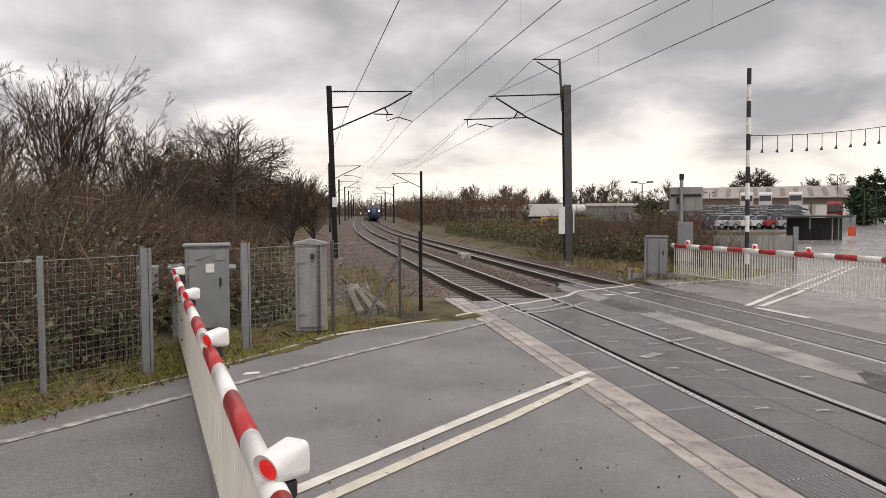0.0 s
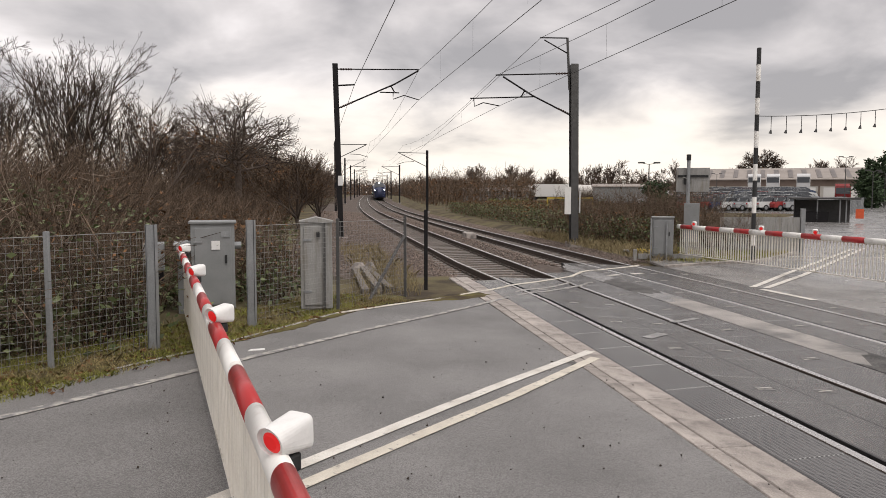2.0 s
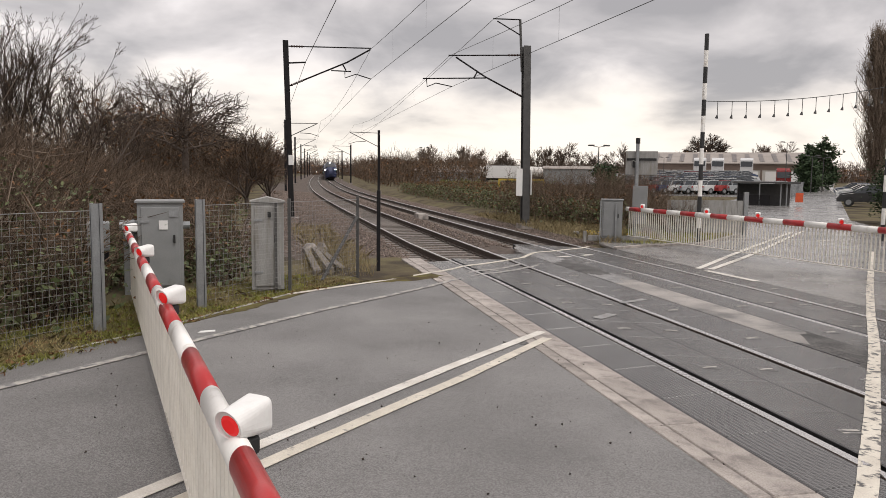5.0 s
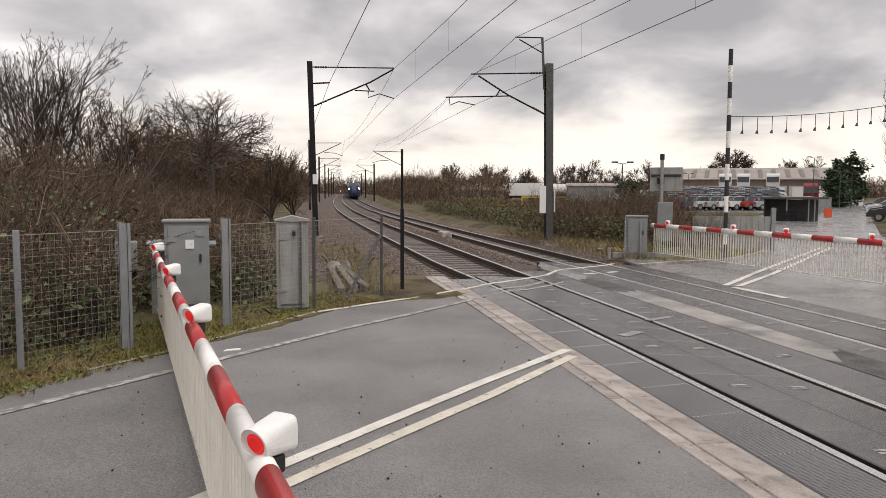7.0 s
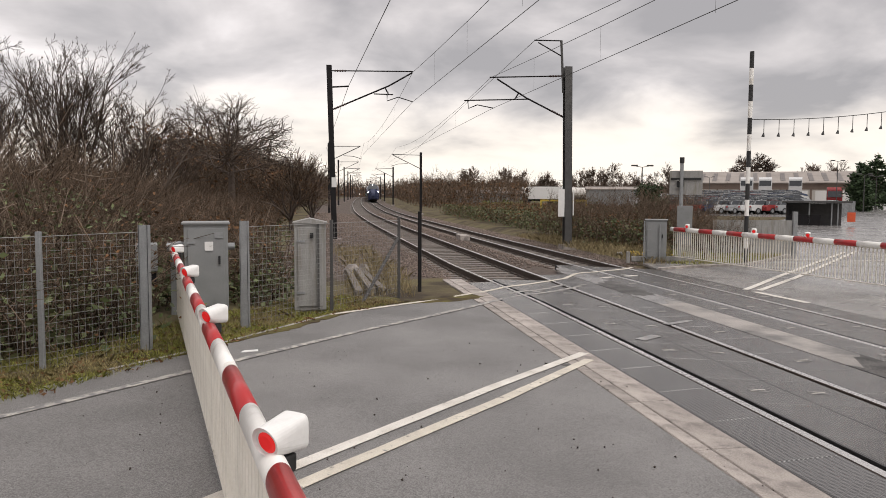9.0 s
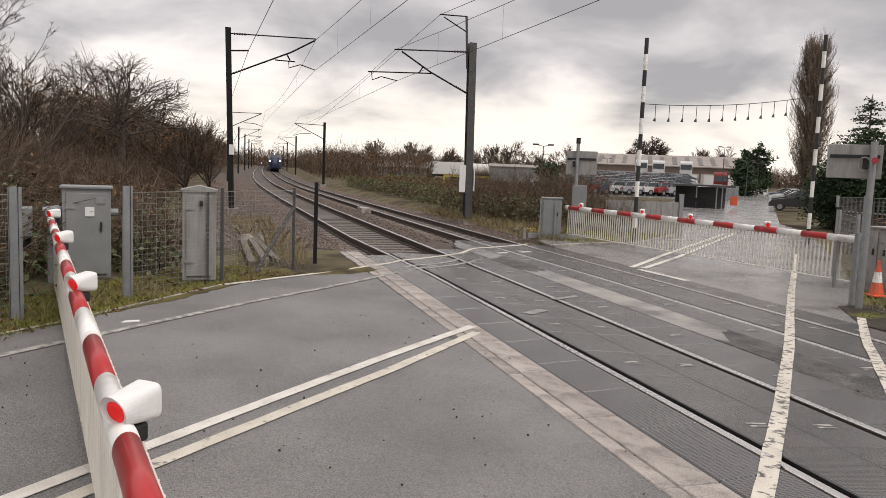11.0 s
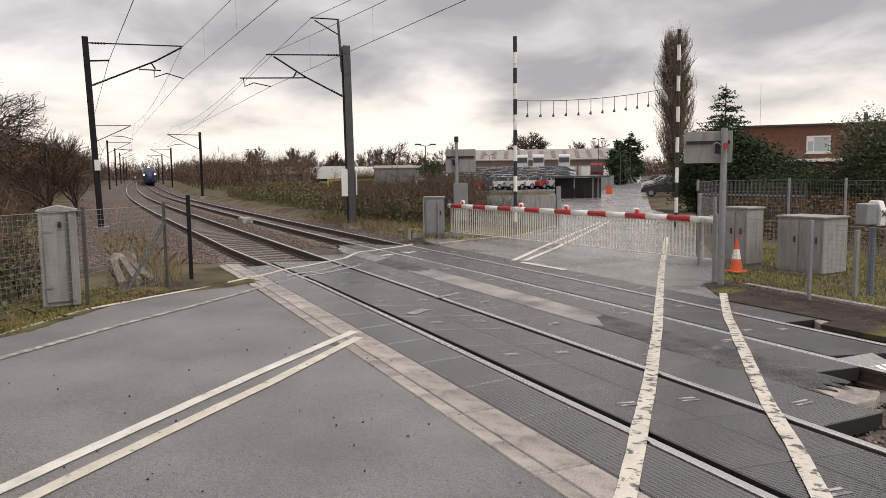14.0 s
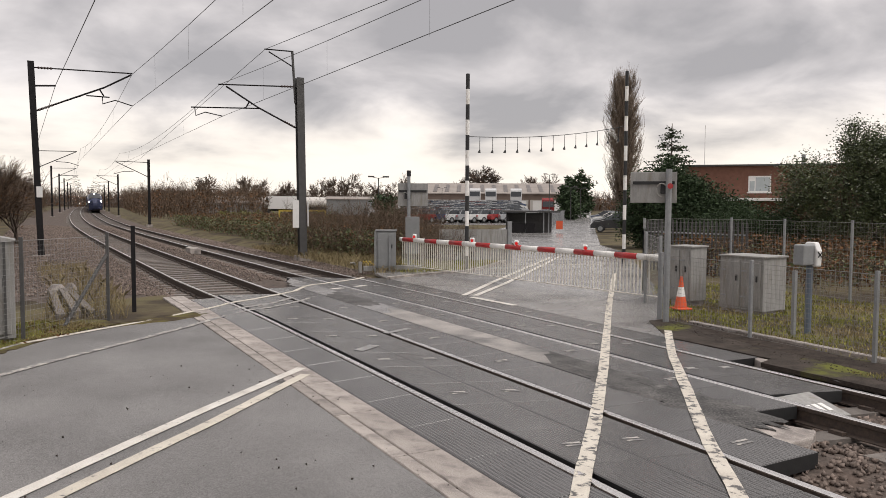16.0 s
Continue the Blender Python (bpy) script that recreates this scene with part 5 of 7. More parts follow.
GY = 0.05
def upright_tree(base, height, lean, stems, seed, label, twig=0.006):
    """Many steep stems from one stool, each feathered with rising branches and dense fine twigs."""
    rng = np.random.default_rng(seed)
    t = thing("bare_tree", Matrix.Translation(base), label, "tree", "bare trees")
    segs = []
    kids, share = (13, 7, 5), (0.5, 0.42, 0.45)

    def shoot(p, d, L, r, lev):
        n = 5 if lev == 0 else 3 if lev < 3 else 2
        pts, dirs = [p], []
        for i in range(n):
            d = d + rng.normal(size=3) * (0.09 if lev == 0 else 0.14) + np.array([0, 0, 0.09 if lev else 0.03])
            d = d / np.linalg.norm(d)
            q = pts[-1] + d * L / n
            segs.append((*pts[-1], max(r * (1 - 0.75 * i / n), twig), *q, max(r * (1 - 0.75 * (i + 1) / n), twig * 0.7)))
            pts.append(q); dirs.append(d)
        if lev < 3:
            for j in range(kids[lev]):
                f = rng.uniform(0.3 if lev == 0 else 0.2, 1.0)
                i = min(int(f * n), n - 1)
                q = pts[i] + (pts[i + 1] - pts[i]) * (f * n - i)
                a = rng.normal(size=3); a -= a.dot(dirs[i]) * dirs[i]; a /= np.linalg.norm(a)
                e = dirs[i] + a * rng.uniform(0.45, 0.85)
                shoot(q, e / np.linalg.norm(e), L * share[lev] * (1.15 - 0.6 * f) * rng.uniform(0.7, 1.2), r * 0.42 * (1.1 - 0.5 * f), lev + 1)
    for k in range(stems):
        a = 2 * math.pi * (k + rng.uniform(-0.3, 0.3)) / stems
        w = lean * rng.uniform(0.25, 1.0)
        d = np.array([math.cos(a) * w, math.sin(a) * w, 1.0])
        shoot(np.array([0.12 * math.cos(a), 0.12 * math.sin(a), -0.15]), d / np.linalg.norm(d), height * rng.uniform(0.8, 1.0), 0.07, 0)
    s = np.array(segs)
    f = height / np.quantile(s[:, 6], 0.995)
    s[:, [0, 1, 2, 4, 5, 6]] *= f
    big = s[:, 3] > 0.02
    v, fa = twigs(s[big], 6)
    part("trunk", mesh_np("trunk", v, fa, BARK), BARK, t, "grey-brown stems and limbs")
    v, fa = twigs(s[~big], 3)
    part("crown", mesh_np("crown", v, fa, TWIG_BLACK), TWIG_BLACK, t, "dense bare twigs")
    c = s[~big][:, 4:7]
    v, fa = leaves(c[rng.choice(len(c), 220)], 0.035, rng)
    part("leaves", mesh_np("leaves", v, fa, DRY_LEAF), DRY_LEAF, t, "last dead leaves")


for base, h, sp, st, seed in (((-13.0, 25.6, GY), 7.0, 0.34, 10, 11), ((-15.6, 24.6, GY), 6.8, 0.36, 10, 12), ((-11.0, 26.0, GY), 5.7, 0.42, 6, 13), ((-17.0, 22.5, GY), 6.0, 0.3, 7, 15)):
    upright_tree(base, h, sp, st, seed, "leafless grey-brown tree behind the fence")


def fan_tree(base, height, radius, rise, clear, seed, label, bulk=1.0, last=5, dead=1800):
    """A round-headed tree: limbs radiate from the trunk to every side of a dome and fork on outwards."""
    rng = np.random.default_rng(seed)
    t = thing("bare_tree", Matrix.Translation(base), label, "tree", "bare trees")
    fork = np.array([0.0, 0.0, clear])
    segs = [(0, 0, -0.2, 0.2 * bulk, 0, 0, clear, 0.15 * bulk), (0, 0, clear, 0.13 * bulk, 0.05, 0.05, clear + 0.5 * (height - clear), 0.06 * bulk)]
    size = np.array([radius, radius, rise])
    reach = (0.34, 0.26, 0.19, 0.14, 0.10, 0.08)
    thick = [bulk * w for w in (0.075, 0.042, 0.024, 0.014, 0.009, 0.0065, 0.005)]

    def branch(p, d, lev):
        bend = d + rng.normal(size=3) * 0.2
        a = p + bend / np.linalg.norm(bend) * size * reach[lev] * 0.5
        q = a + d * size * reach[lev] * 0.5 * rng.uniform(0.8, 1.2)
        segs.append((*p, thick[lev], *a, (thick[lev] + thick[lev + 1]) / 2))
        segs.append((*a, (thick[lev] + thick[lev + 1]) / 2, *q, thick[lev + 1]))
        if lev < last:
            for k in range(4 if lev < 2 else 3):
                e = d + rng.normal(size=3) * (0.48 if lev < 2 else 0.6)
                branch(a + (q - a) * (1.0 if k < 2 else rng.random()), e / np.linalg.norm(e), lev + 1)
    for k in range(11):
        z = 0.98 - 0.9 * (k + 0.5) / 11
        b = k * 2.4 + rng.uniform(-0.3, 0.3)
        w = math.sqrt(1 - z * z)
        branch(fork + np.array([0, 0, (height - clear) * 0.3 * rng.random()]), np.array([w * math.cos(b), w * math.sin(b), z]), 0)
    s = np.array(segs)
    big = s[:, 3] > 0.03 * bulk
    v, fa = twigs(s[big], 6)
    part("trunk", mesh_np("trunk", v, fa, BARK), BARK, t, "grey-brown trunk and limbs")
    v, fa = twigs(s[~big], 3)
    part("crown", mesh_np("crown", v, fa, TWIG_BLACK), TWIG_BLACK, t, "bare twigs")
    c = s[~big][:, 4:7]
    v, fa = leaves(c[rng.choice(len(c), dead)], 0.045 * bulk, rng)
    part("leaves", mesh_np("leaves", v, fa, DRY_LEAF), DRY_LEAF, t, "last dead leaves")


fan_tree((-10.6, 37.6, GY), 6.5, 4.2, 3.5, 2.7, 21, "leafless round-headed tree with dark limbs", 1.05, 4, 500)
fan_tree((93.0, 223.0, 0.0), 15.2, 8.2, 7.2, 7.0, 24, "far round-headed leafless tree behind the warehouse", 5.0, 4, 500)
bare_tree("bare_tree", (-7.9, 38.8, GY), 3.8, 1.0, 22, "low spreading leafless tree in the thicket", 2, 4, 3, 0.12, (0.2, 1.2), leaf=900, trunk=0.15, rmin=0.006, material=TWIG)
bare_tree("bare_tree", (-6.9, 40.0, GY), 3.6, 1.0, 23, "low spreading leafless tree in the thicket", 2, 4, 3, 0.1, (0.2, 1.2), leaf=400, trunk=0.15)


def thicket(name, label, seed, spots, h0, h1, material, twig=5, leaf=None, leaf_n=0, leaf_size=0.04, leaf_top=1.0, arch=0.5, r=0.007):
    """A tangle of thin arching stems with side twigs, and leaves low down."""
    rng = np.random.default_rng(seed)
    spots = np.asarray(spots)
    n = len(spots)
    segs = []
    h = rng.uniform(h0, h1, n) * spots[:, 3]
    ang = rng.uniform(0, 2 * math.pi, n)
    lean = rng.uniform(0.05, arch, n)
    for i in range(n):
        p = spots[i, :3].copy()
        d = np.array([math.cos(ang[i]) * lean[i], math.sin(ang[i]) * lean[i], 1.0]); d /= np.linalg.norm(d)
        L = h[i] / 4
        rr = r * rng.uniform(0.7, 1.8)
        for k in range(4):
            q = p + d * L
            segs.append((*p, rr * (1 - 0.2 * k), *q, rr * (0.8 - 0.2 * k)))
            for j in range(twig if k else 1):
                e = d + rng.normal(size=3) * 0.7
                e /= np.linalg.norm(e)
                b = p + (q - p) * rng.random()
                l2 = L * rng.uniform(0.4, 1.1)
                m = b + e * l2
                segs.append((*b, rr * 0.5, *m, rr * 0.25))
            p = q
            d = d + rng.normal(size=3) * 0.18 + np.array([math.cos(ang[i]), math.sin(ang[i]), -0.5]) * 0.12 * arch
            d /= np.linalg.norm(d)
    v, f = twigs(np.array(segs), 3)
    ob = new(name, mesh_np(name, v, f, material))
    tagged(ob, label, "thicket", kind="stuff")
    if leaf:
        for nm, mat, cnt, top, size in leaf:
            c = spots[rng.integers(0, n, cnt), :4]
            hh = rng.random(cnt) ** 0.8 * top * c[:, 3]
            pts = np.stack([c[:, 0] + rng.normal(0, 0.3, cnt), c[:, 1] + rng.normal(0, 0.3, cnt), c[:, 2] + hh], 1)
            v, f = leaves(pts, size, rng)
            tagged(new(nm, mesh_np(nm, v, f, mat)), "tangle of bramble leaves low in the thicket" if mat is BRAMBLE else "dead brown leaves caught in the thicket", "undergrowth", kind="stuff")


def spots_us(rng, n, ulo, uhi, slo, shi, power=1.0, keep=None, scale=None):
    out = []
    while len(out) < n:
        s = slo + (shi - slo) * rng.random() ** power
        u = rng.uniform(ulo, uhi)
        if keep and not keep(u, s):
            continue
        x, y = tr(u, s)
        out.append((x, y, level(min(u, 9), s) * (1 if u < 9 else 0) + (-0.15 if u > 9 else -0.05), scale(u, s) if scale else 1.0))
    return np.array(out)


rng = np.random.default_rng(31)


def fence_u(s):
    return float(np.interp(s, (2, 8, 10.3, 13.5, 16, 24, 40, 80, 250), (-5.9, -3.8, -2.0, -0.75, -1.6, -2.2, -2.4, -3, -5)))


def behind(u, s):
    """Behind the fence line, clear of the cabinets and of the view of them."""
    if not fence_u(s) - 7 < u < fence_u(s):
        return False
    x, y = tr(u, s)
    for cx, cy, r in ((-3.78, 11.35, 0.62), (-4.25, 11.3, 0.35), (-2.24, 11.45, 0.42)):
        if math.dist((x, y), (cx, cy)) < r + 0.15:
            return False
        if math.hypot(x, y) < math.hypot(cx, cy) and abs(math.atan2(x + 0.3, y) - math.atan2(cx + 0.3, cy)) < r / 8.5:
            return False
    return True


def dip(u, s):
    """The scrub is lower in front of the round-headed tree."""
    x, y = tr(u, s)
    return float(np.interp(math.degrees(math.atan2(x, y)), (-25, -21, -16.5, -14.5), (1.0, 0.5, 0.5, 0.85)))


front = spots_us(rng, 4200, -15, 0, 3, 17, 1.0, keep=behind, scale=lambda u, s: (0.72 + 0.085 * min(6, fence_u(s) - u)) * dip(u, s))
thicket("bramble_thicket", "tangled brown brambles and saplings behind the fence", 32, front, 1.4, 2.35, TWIG, 4, [("bramble_leaves", BRAMBLE, 36000, 1.0, 0.055), ("bramble_leaves", BRAMBLE, 9000, 1.9, 0.045), ("dead_leaves", DRY_LEAF, 10000, 1.7, 0.032)], arch=0.8, r=0.007)
thicket("pale_saplings", "straight pale saplings and canes in the thicket", 40, front[::17], 1.9, 3.0, CANE, 2, arch=0.3, r=0.0095)
mid = spots_us(rng, 4200, -14, 0, 16, 46, 1.2, keep=lambda u, s: fence_u(s) - 8 < u < fence_u(s), scale=lambda u, s: 0.55 + 0.16 * min(4, fence_u(s) - u) * (1.0 if s > 22 else 0.8) * dip(u, s))
thicket("bramble_thicket", "brown leafless scrub beside the railway", 33, mid, 1.9, 2.9, TWIG, 4, [("bramble_leaves", BRAMBLE, 6000, 0.9, 0.07), ("dead_leaves", DRY_LEAF, 12000, 2.2, 0.06)], arch=0.45, r=0.009)
back = spots_us(rng, 3400, -30, 0, 44, 260, 1.4, keep=lambda u, s: fence_u(s) - 9 < u < fence_u(s), scale=lambda u, s: 0.7 + 0.12 * min(5, fence_u(s) - u) + 0.002 * (s - 40))
thicket("far_scrub", "brown leafless trees lining the railway in the distance", 34, back, 3.4, 5.4, TWIG, 5, [("dead_leaves", DRY_LEAF, 16000, 4.4, 0.14)], arch=0.4, r=0.022)
right = spots_us(rng, 3600, 10.5, 27, 27, 80, 1.1, keep=lambda u, s: u > 10.6 + 0.02 * s and u < 30 - 0.1 * abs(s - 45) and math.atan2(*tr(u, s)) < radians(16.2), scale=lambda u, s: 1.0)
thicket("bramble_bank", "low brown and green brambles beyond the far track", 35, right, 0.8, 1.5, TWIG, 4, [("bramble_leaves", BRAMBLE, 42000, 1.05, 0.075), ("dead_leaves", DRY_LEAF, 16000, 1.25, 0.065)], arch=0.9)
shrub = spots_us(rng, 700, 10.4, 18.5, 25.5, 36, 1.0, keep=lambda u, s: u + s > 38.5 and math.atan2(*tr(u, s)) < radians(19), scale=lambda u, s: 1.0)
thicket("bare_shrubs", "bare brown shrubs by the far cabinet", 36, shrub, 1.3, 2.5, TWIG, 6, [("bramble_leaves", BRAMBLE, 2500, 0.8, 0.06), ("dead_leaves", DRY_LEAF, 1500, 1.3, 0.05)], arch=0.5)
farR = spots_us(rng, 3400, 12, 60, 105, 290, 1.0, keep=lambda u, s: u > 9.5 + 0.028 * s and math.atan2(*tr(u, s)) < radians(6.5), scale=lambda u, s: 0.75 + 0.25 * noise.noise((u * 0.12, s * 0.05, 0)) + 0.0012 * (s - 100))
thicket("far_scrub", "brown leafless trees right of the railway in the distance", 37, farR, 4.4, 7.2, TWIG, 5, [("dead_leaves", DRY_LEAF, 16000, 5.2, 0.17)], arch=0.4, r=0.028)
thicket("bare_shrubs", "bare red-brown shrubs behind the far barrier", 38, spots_us(rng, 260, 11.5, 16, 22.5, 28, 1.0, keep=lambda u, s: radians(17.0) < math.atan2(*tr(u, s)) < radians(22.0) and math.hypot(*tr(u, s)) > 25.4), 0.8, 1.5, TWIG, 6, arch=0.5)
bank = np.array([(x, y, -0.2, 1.0) for x, y in zip(rng.uniform(14.6, 23, 900), rng.uniform(6, 24, 900)) if x - 14.6 < 9 and x + 0.9 * y > 27.5 and math.atan2(x, y) > radians(37)])
thicket("ivy_bank", "dark brown brambles and dead ivy behind the mesh fence", 39, bank, 0.7, 1.5, TWIG, 5, [("bramble_leaves", BRAMBLE, 3500, 0.9, 0.06), ("dead_leaves", DRY_LEAF, 7000, 1.2, 0.06)], arch=0.8)

for i in range(22):
    r = random.Random(100 + i)
    az = radians(-7 + 36 * (i / 21) + r.uniform(-0.6, 0.6))
    d = r.uniform(230, 330)
    if -9 < math.degrees(az) < 2:
        continue
    bare_tree("bare_tree", (d * math.sin(az), d * math.cos(az), 0.0), r.uniform(7, 12), 1.0, 200 + i, "far leafless tree on the horizon", 1, 4, 3, 0.25, (0.25, 1.35), leaf=600, trunk=0.2, rmin=0.04)
rngf = np.random.default_rng(77)
az = np.radians(rngf.uniform(-12, 45, 5500)); dd = rngf.uniform(300, 380, 5500)
line = np.stack([dd * np.sin(az), dd * np.cos(az), np.zeros(5500), np.ones(5500)], 1)
thicket("far_woods", "brown line of far woods on the horizon", 78, line, 4.0, 8.5, TWIG_DARK, 3, [("dead_leaves", DRY_LEAF, 9000, 5.0, 0.5)], arch=0.35, r=0.09)


def foliage(name, base, blobs, n, size, material, seed, label, trunk=0.12, category="tree", group="evergreens"):
    """An evergreen: leaf sprays clustered on the shells of overlapping lumps, with limbs inside."""
    rng = np.random.default_rng(seed)
    t = thing(name, Matrix.Translation(base), label, category, group)
    pts, segs = [], []
    w = np.array([b[3] * b[4] for b in blobs]); w = w / w.sum()
    for b, f in zip(blobs, w):
        k = int(n * f)
        c = max(6, k // 70)
        d = rng.normal(size=(c, 3)); d /= np.linalg.norm(d, axis=1, keepdims=True)
        cen = d * np.array([b[3], b[3], b[4]]) * rng.uniform(0.55, 1.05, (c, 1)) + np.array(b[:3])
        cs = rng.uniform(0.10, 0.24, c) * b[3] + 0.08
        idx = rng.integers(0, c, k)
        pts.append(cen[idx] + rng.normal(size=(k, 3)) * cs[idx][:, None] * np.array([1, 1, 0.8]))
        for q in cen[:: max(1, c // 25)]:
            segs.append((b[0] * 0.4, b[1] * 0.4, max(0.2, b[2] - b[4] * 0.5), 0.035, *q, 0.01))
    pts = np.concatenate(pts)
    pts = pts[pts[:, 2] > 0.02]
    v, f = leaves(pts, size, rng, aspect=0.45)
    part("foliage", mesh_np("foliage", v, f, material), material, t)
    top = max(b[2] for b in blobs)
    segs.append((0, 0, -0.2, trunk, 0, 0, top, trunk * 0.4))
    v, f = twigs(np.array(segs), 5)
    part("trunk", mesh_np("trunk", v, f, BARK), BARK, t, "brown trunk and limbs")
    return t


foliage("conifer_hedge", (22.7, 32.6, -0.2), [(0, 0, 1.6, 1.2, 1.8), (0.4, -1.0, 3.0, 1.1, 1.4), (1.2, -1.6, 1.5, 1.3, 1.7)], 32000, 0.075, CONIFER, 51, "dark green overgrown conifer hedge beside the yard", category="hedge")
foliage("conifer_hedge", (23.6, 30.5, -0.2), [(0, 0, 1.6, 1.5, 1.9), (1.2, -1.2, 1.3, 1.3, 1.4), (0.1, 0.1, 2.7, 0.9, 0.9)], 32000, 0.075, CONIFER, 52, "dark green overgrown conifer hedge beside the yard", category="hedge")
foliage("conifer_hedge", (24.9, 29.3, -0.2), [(0, 0, 1.0, 1.3, 1.3), (0.9, -1.0, 0.9, 1.2, 1.1), (-0.6, 0.5, 1.6, 0.9, 0.9)], 22000, 0.07, CONIFER, 53, "dark green overgrown conifer hedge beside the yard", category="hedge")
foliage("evergreen_shrub", (26.3, 27.0, -0.2), [(0, 0, 0.6, 1.3, 1.0), (0.9, -1.1, 0.7, 1.2, 1.0)], 6000, 0.10, LAUREL, 54, "dark evergreen shrub behind the palisade fence", category="shrub")
foliage("evergreen_tree", (22.5, 20.4, -0.2), [(0, 0, 2.2, 1.5, 1.6), (0.6, -0.8, 3.5, 1.1, 1.2), (-1.0, 0.9, 2.9, 0.9, 1.0), (0.9, -1.6, 1.6, 1.6, 1.5), (0.2, -0.4, 4.4, 0.7, 0.8)], 62000, 0.046, LAUREL, 55,
        "tall green holly-like evergreen tree behind the fence")
foliage("evergreen_tree", (24.0, 18.4, -0.2), [(0, 0, 2.4, 1.7, 1.8), (0.5, -0.9, 3.4, 1.1, 1.1), (-0.7, 0.5, 3.9, 0.7, 0.8), (0.4, -1.9, 1.8, 1.6, 1.6)], 62000, 0.046, LAUREL, 56,
        "tall green holly-like evergreen tree behind the fence")
foliage("evergreen_tree", (25.0, 16.4, -0.2), [(0, 0, 2.2, 1.7, 1.8), (0.2, -0.5, 3.5, 1.1, 1.1)], 40000, 0.046, LAUREL, 57, "tall green holly-like evergreen tree behind the fence")
foliage("evergreen_shrub", (20.9, 23.2, -0.2), [(0, 0, 0.9, 1.1, 1.1), (0.8, -1.1, 1.0, 1.1, 1.2), (-0.7, 1.0, 0.9, 1.0, 1.1)], 30000, 0.05, CONIFER, 59, "dark evergreen shrub behind the palisade fence", category="shrub")
foliage("dark_conifer", (15.8, 57.5, -0.2), [(0, 0, 1.2, 1.2, 1.3), (0, 0, 2.3, 0.8, 0.9), (0.5, 0, 0.8, 1.2, 0.8)], 4500, 0.13, CONIFER, 58, "small dark conifer beside the car park")
for i, (x, y, h) in enumerate(((62, 112, 6.5), (66, 118, 7.5), (70, 121, 9), (75, 131, 7.5), (58, 104, 4.5))):
    foliage("dark_conifer", (x, y, -0.2), [(0, 0, h * 0.3, h * 0.28, h * 0.32), (0, 0, h * 0.62, h * 0.2, h * 0.3), (0, 0, h * 0.85, h * 0.1, h * 0.16)], 2600, 0.26, CONIFER, 60 + i, "dark green conifer by the far road")
foliage("clipped_hedge", (11.0, 86.0, 0.0), [(k * 1.4, -0.1 * k, 0.45, 0.9, 0.62) for k in range(-4, 5)], 5000, 0.12, HEDGE_YEL, 70, "yellow-green clipped hedge far beyond the brambles", 0.05, "hedge", "")

# cedar: tiers of level sprays on a straight stem
ct = thing("cedar_tree", Matrix.Translation((32.7, 44.2, -0.2)), "dark open cedar tree with level tiers of branches", "tree")
rngc = np.random.default_rng(80)
segs, cen = [(0, 0, 0, 0.16, 0, 0, 7.9, 0.02)], []
for k in range(80):
    f = rngc.random() ** 0.8
    z = 2.0 + 5.7 * f
    L = (1 - f) * 2.6 + 0.3
    a = rngc.uniform(0, 2 * math.pi)
    q = np.array([math.cos(a) * L, math.sin(a) * L, z + rngc.uniform(-0.25, 0.12) * L])
    segs.append((0, 0, z, 0.03, *q, 0.008))
    m = int(34 * L)
    t_ = rngc.random(m)[:, None] ** 0.7
    cen.append(np.array([0, 0, z]) * (1 - t_) + q * t_ + rngc.normal(size=(m, 3)) * np.array([0.14, 0.14, 0.05]))
v, f = leaves(np.concatenate(cen), 0.085, rngc); part("foliage", mesh_np("foliage", v, f, CONIFER), CONIFER, ct)
v, f = twigs(np.array(segs), 5); part("trunk", mesh_np("trunk", v, f, BARK), BARK, ct, "straight brown trunk and limbs")

# bare columnar poplar
pt = thing("poplar_tree", Matrix.Translation((51.8, 79.6, -0.2)), "tall bare columnar poplar with upright brown twigs", "tree")
rngp = np.random.default_rng(81)
segs = [(0, 0, 0, 0.35, 0, 0, 12, 0.12), (0, 0, 12, 0.12, 0, 0, 17.4, 0.03)]
for k in range(500):
    f = rngp.random() ** 0.9
    z = 1.5 + 15.0 * f
    a = rngp.uniform(0, 2 * math.pi)
    R = 2.4 * math.sqrt(max(0.0, 1 - ((f - 0.45) / 0.62) ** 2)) * rngp.uniform(0.35, 1) + 0.2
    L = rngp.uniform(1.8, 3.6) * (1.1 - 0.5 * f)
    p0 = np.array([0, 0, z]); p1 = np.array([math.cos(a) * R * 0.6, math.sin(a) * R * 0.6, z + L * 0.35]); p2 = np.array([math.cos(a) * R, math.sin(a) * R, z + L])
    segs += [(*p0, 0.05, *p1, 0.035), (*p1, 0.035, *p2, 0.015)]
    for j in range(24):
        g = rngp.random()
        b = p1 + (p2 - p1) * g if j % 2 else p0 + (p1 - p0) * g
        q = b + np.array([rngp.normal() * 0.28, rngp.normal() * 0.28, rngp.uniform(0.5, 1.5)])
        segs.append((*b, 0.016, *q, 0.008))
v, f = twigs(np.array(segs[2:]), 3); part("crown", mesh_np("crown", v, f, CANE), CANE, pt, "dense upright bare twigs")
v, f = twigs(np.array(segs[:2]), 10); part("trunk", mesh_np("trunk", v, f, BARK), BARK, pt, "straight grey-brown trunk")


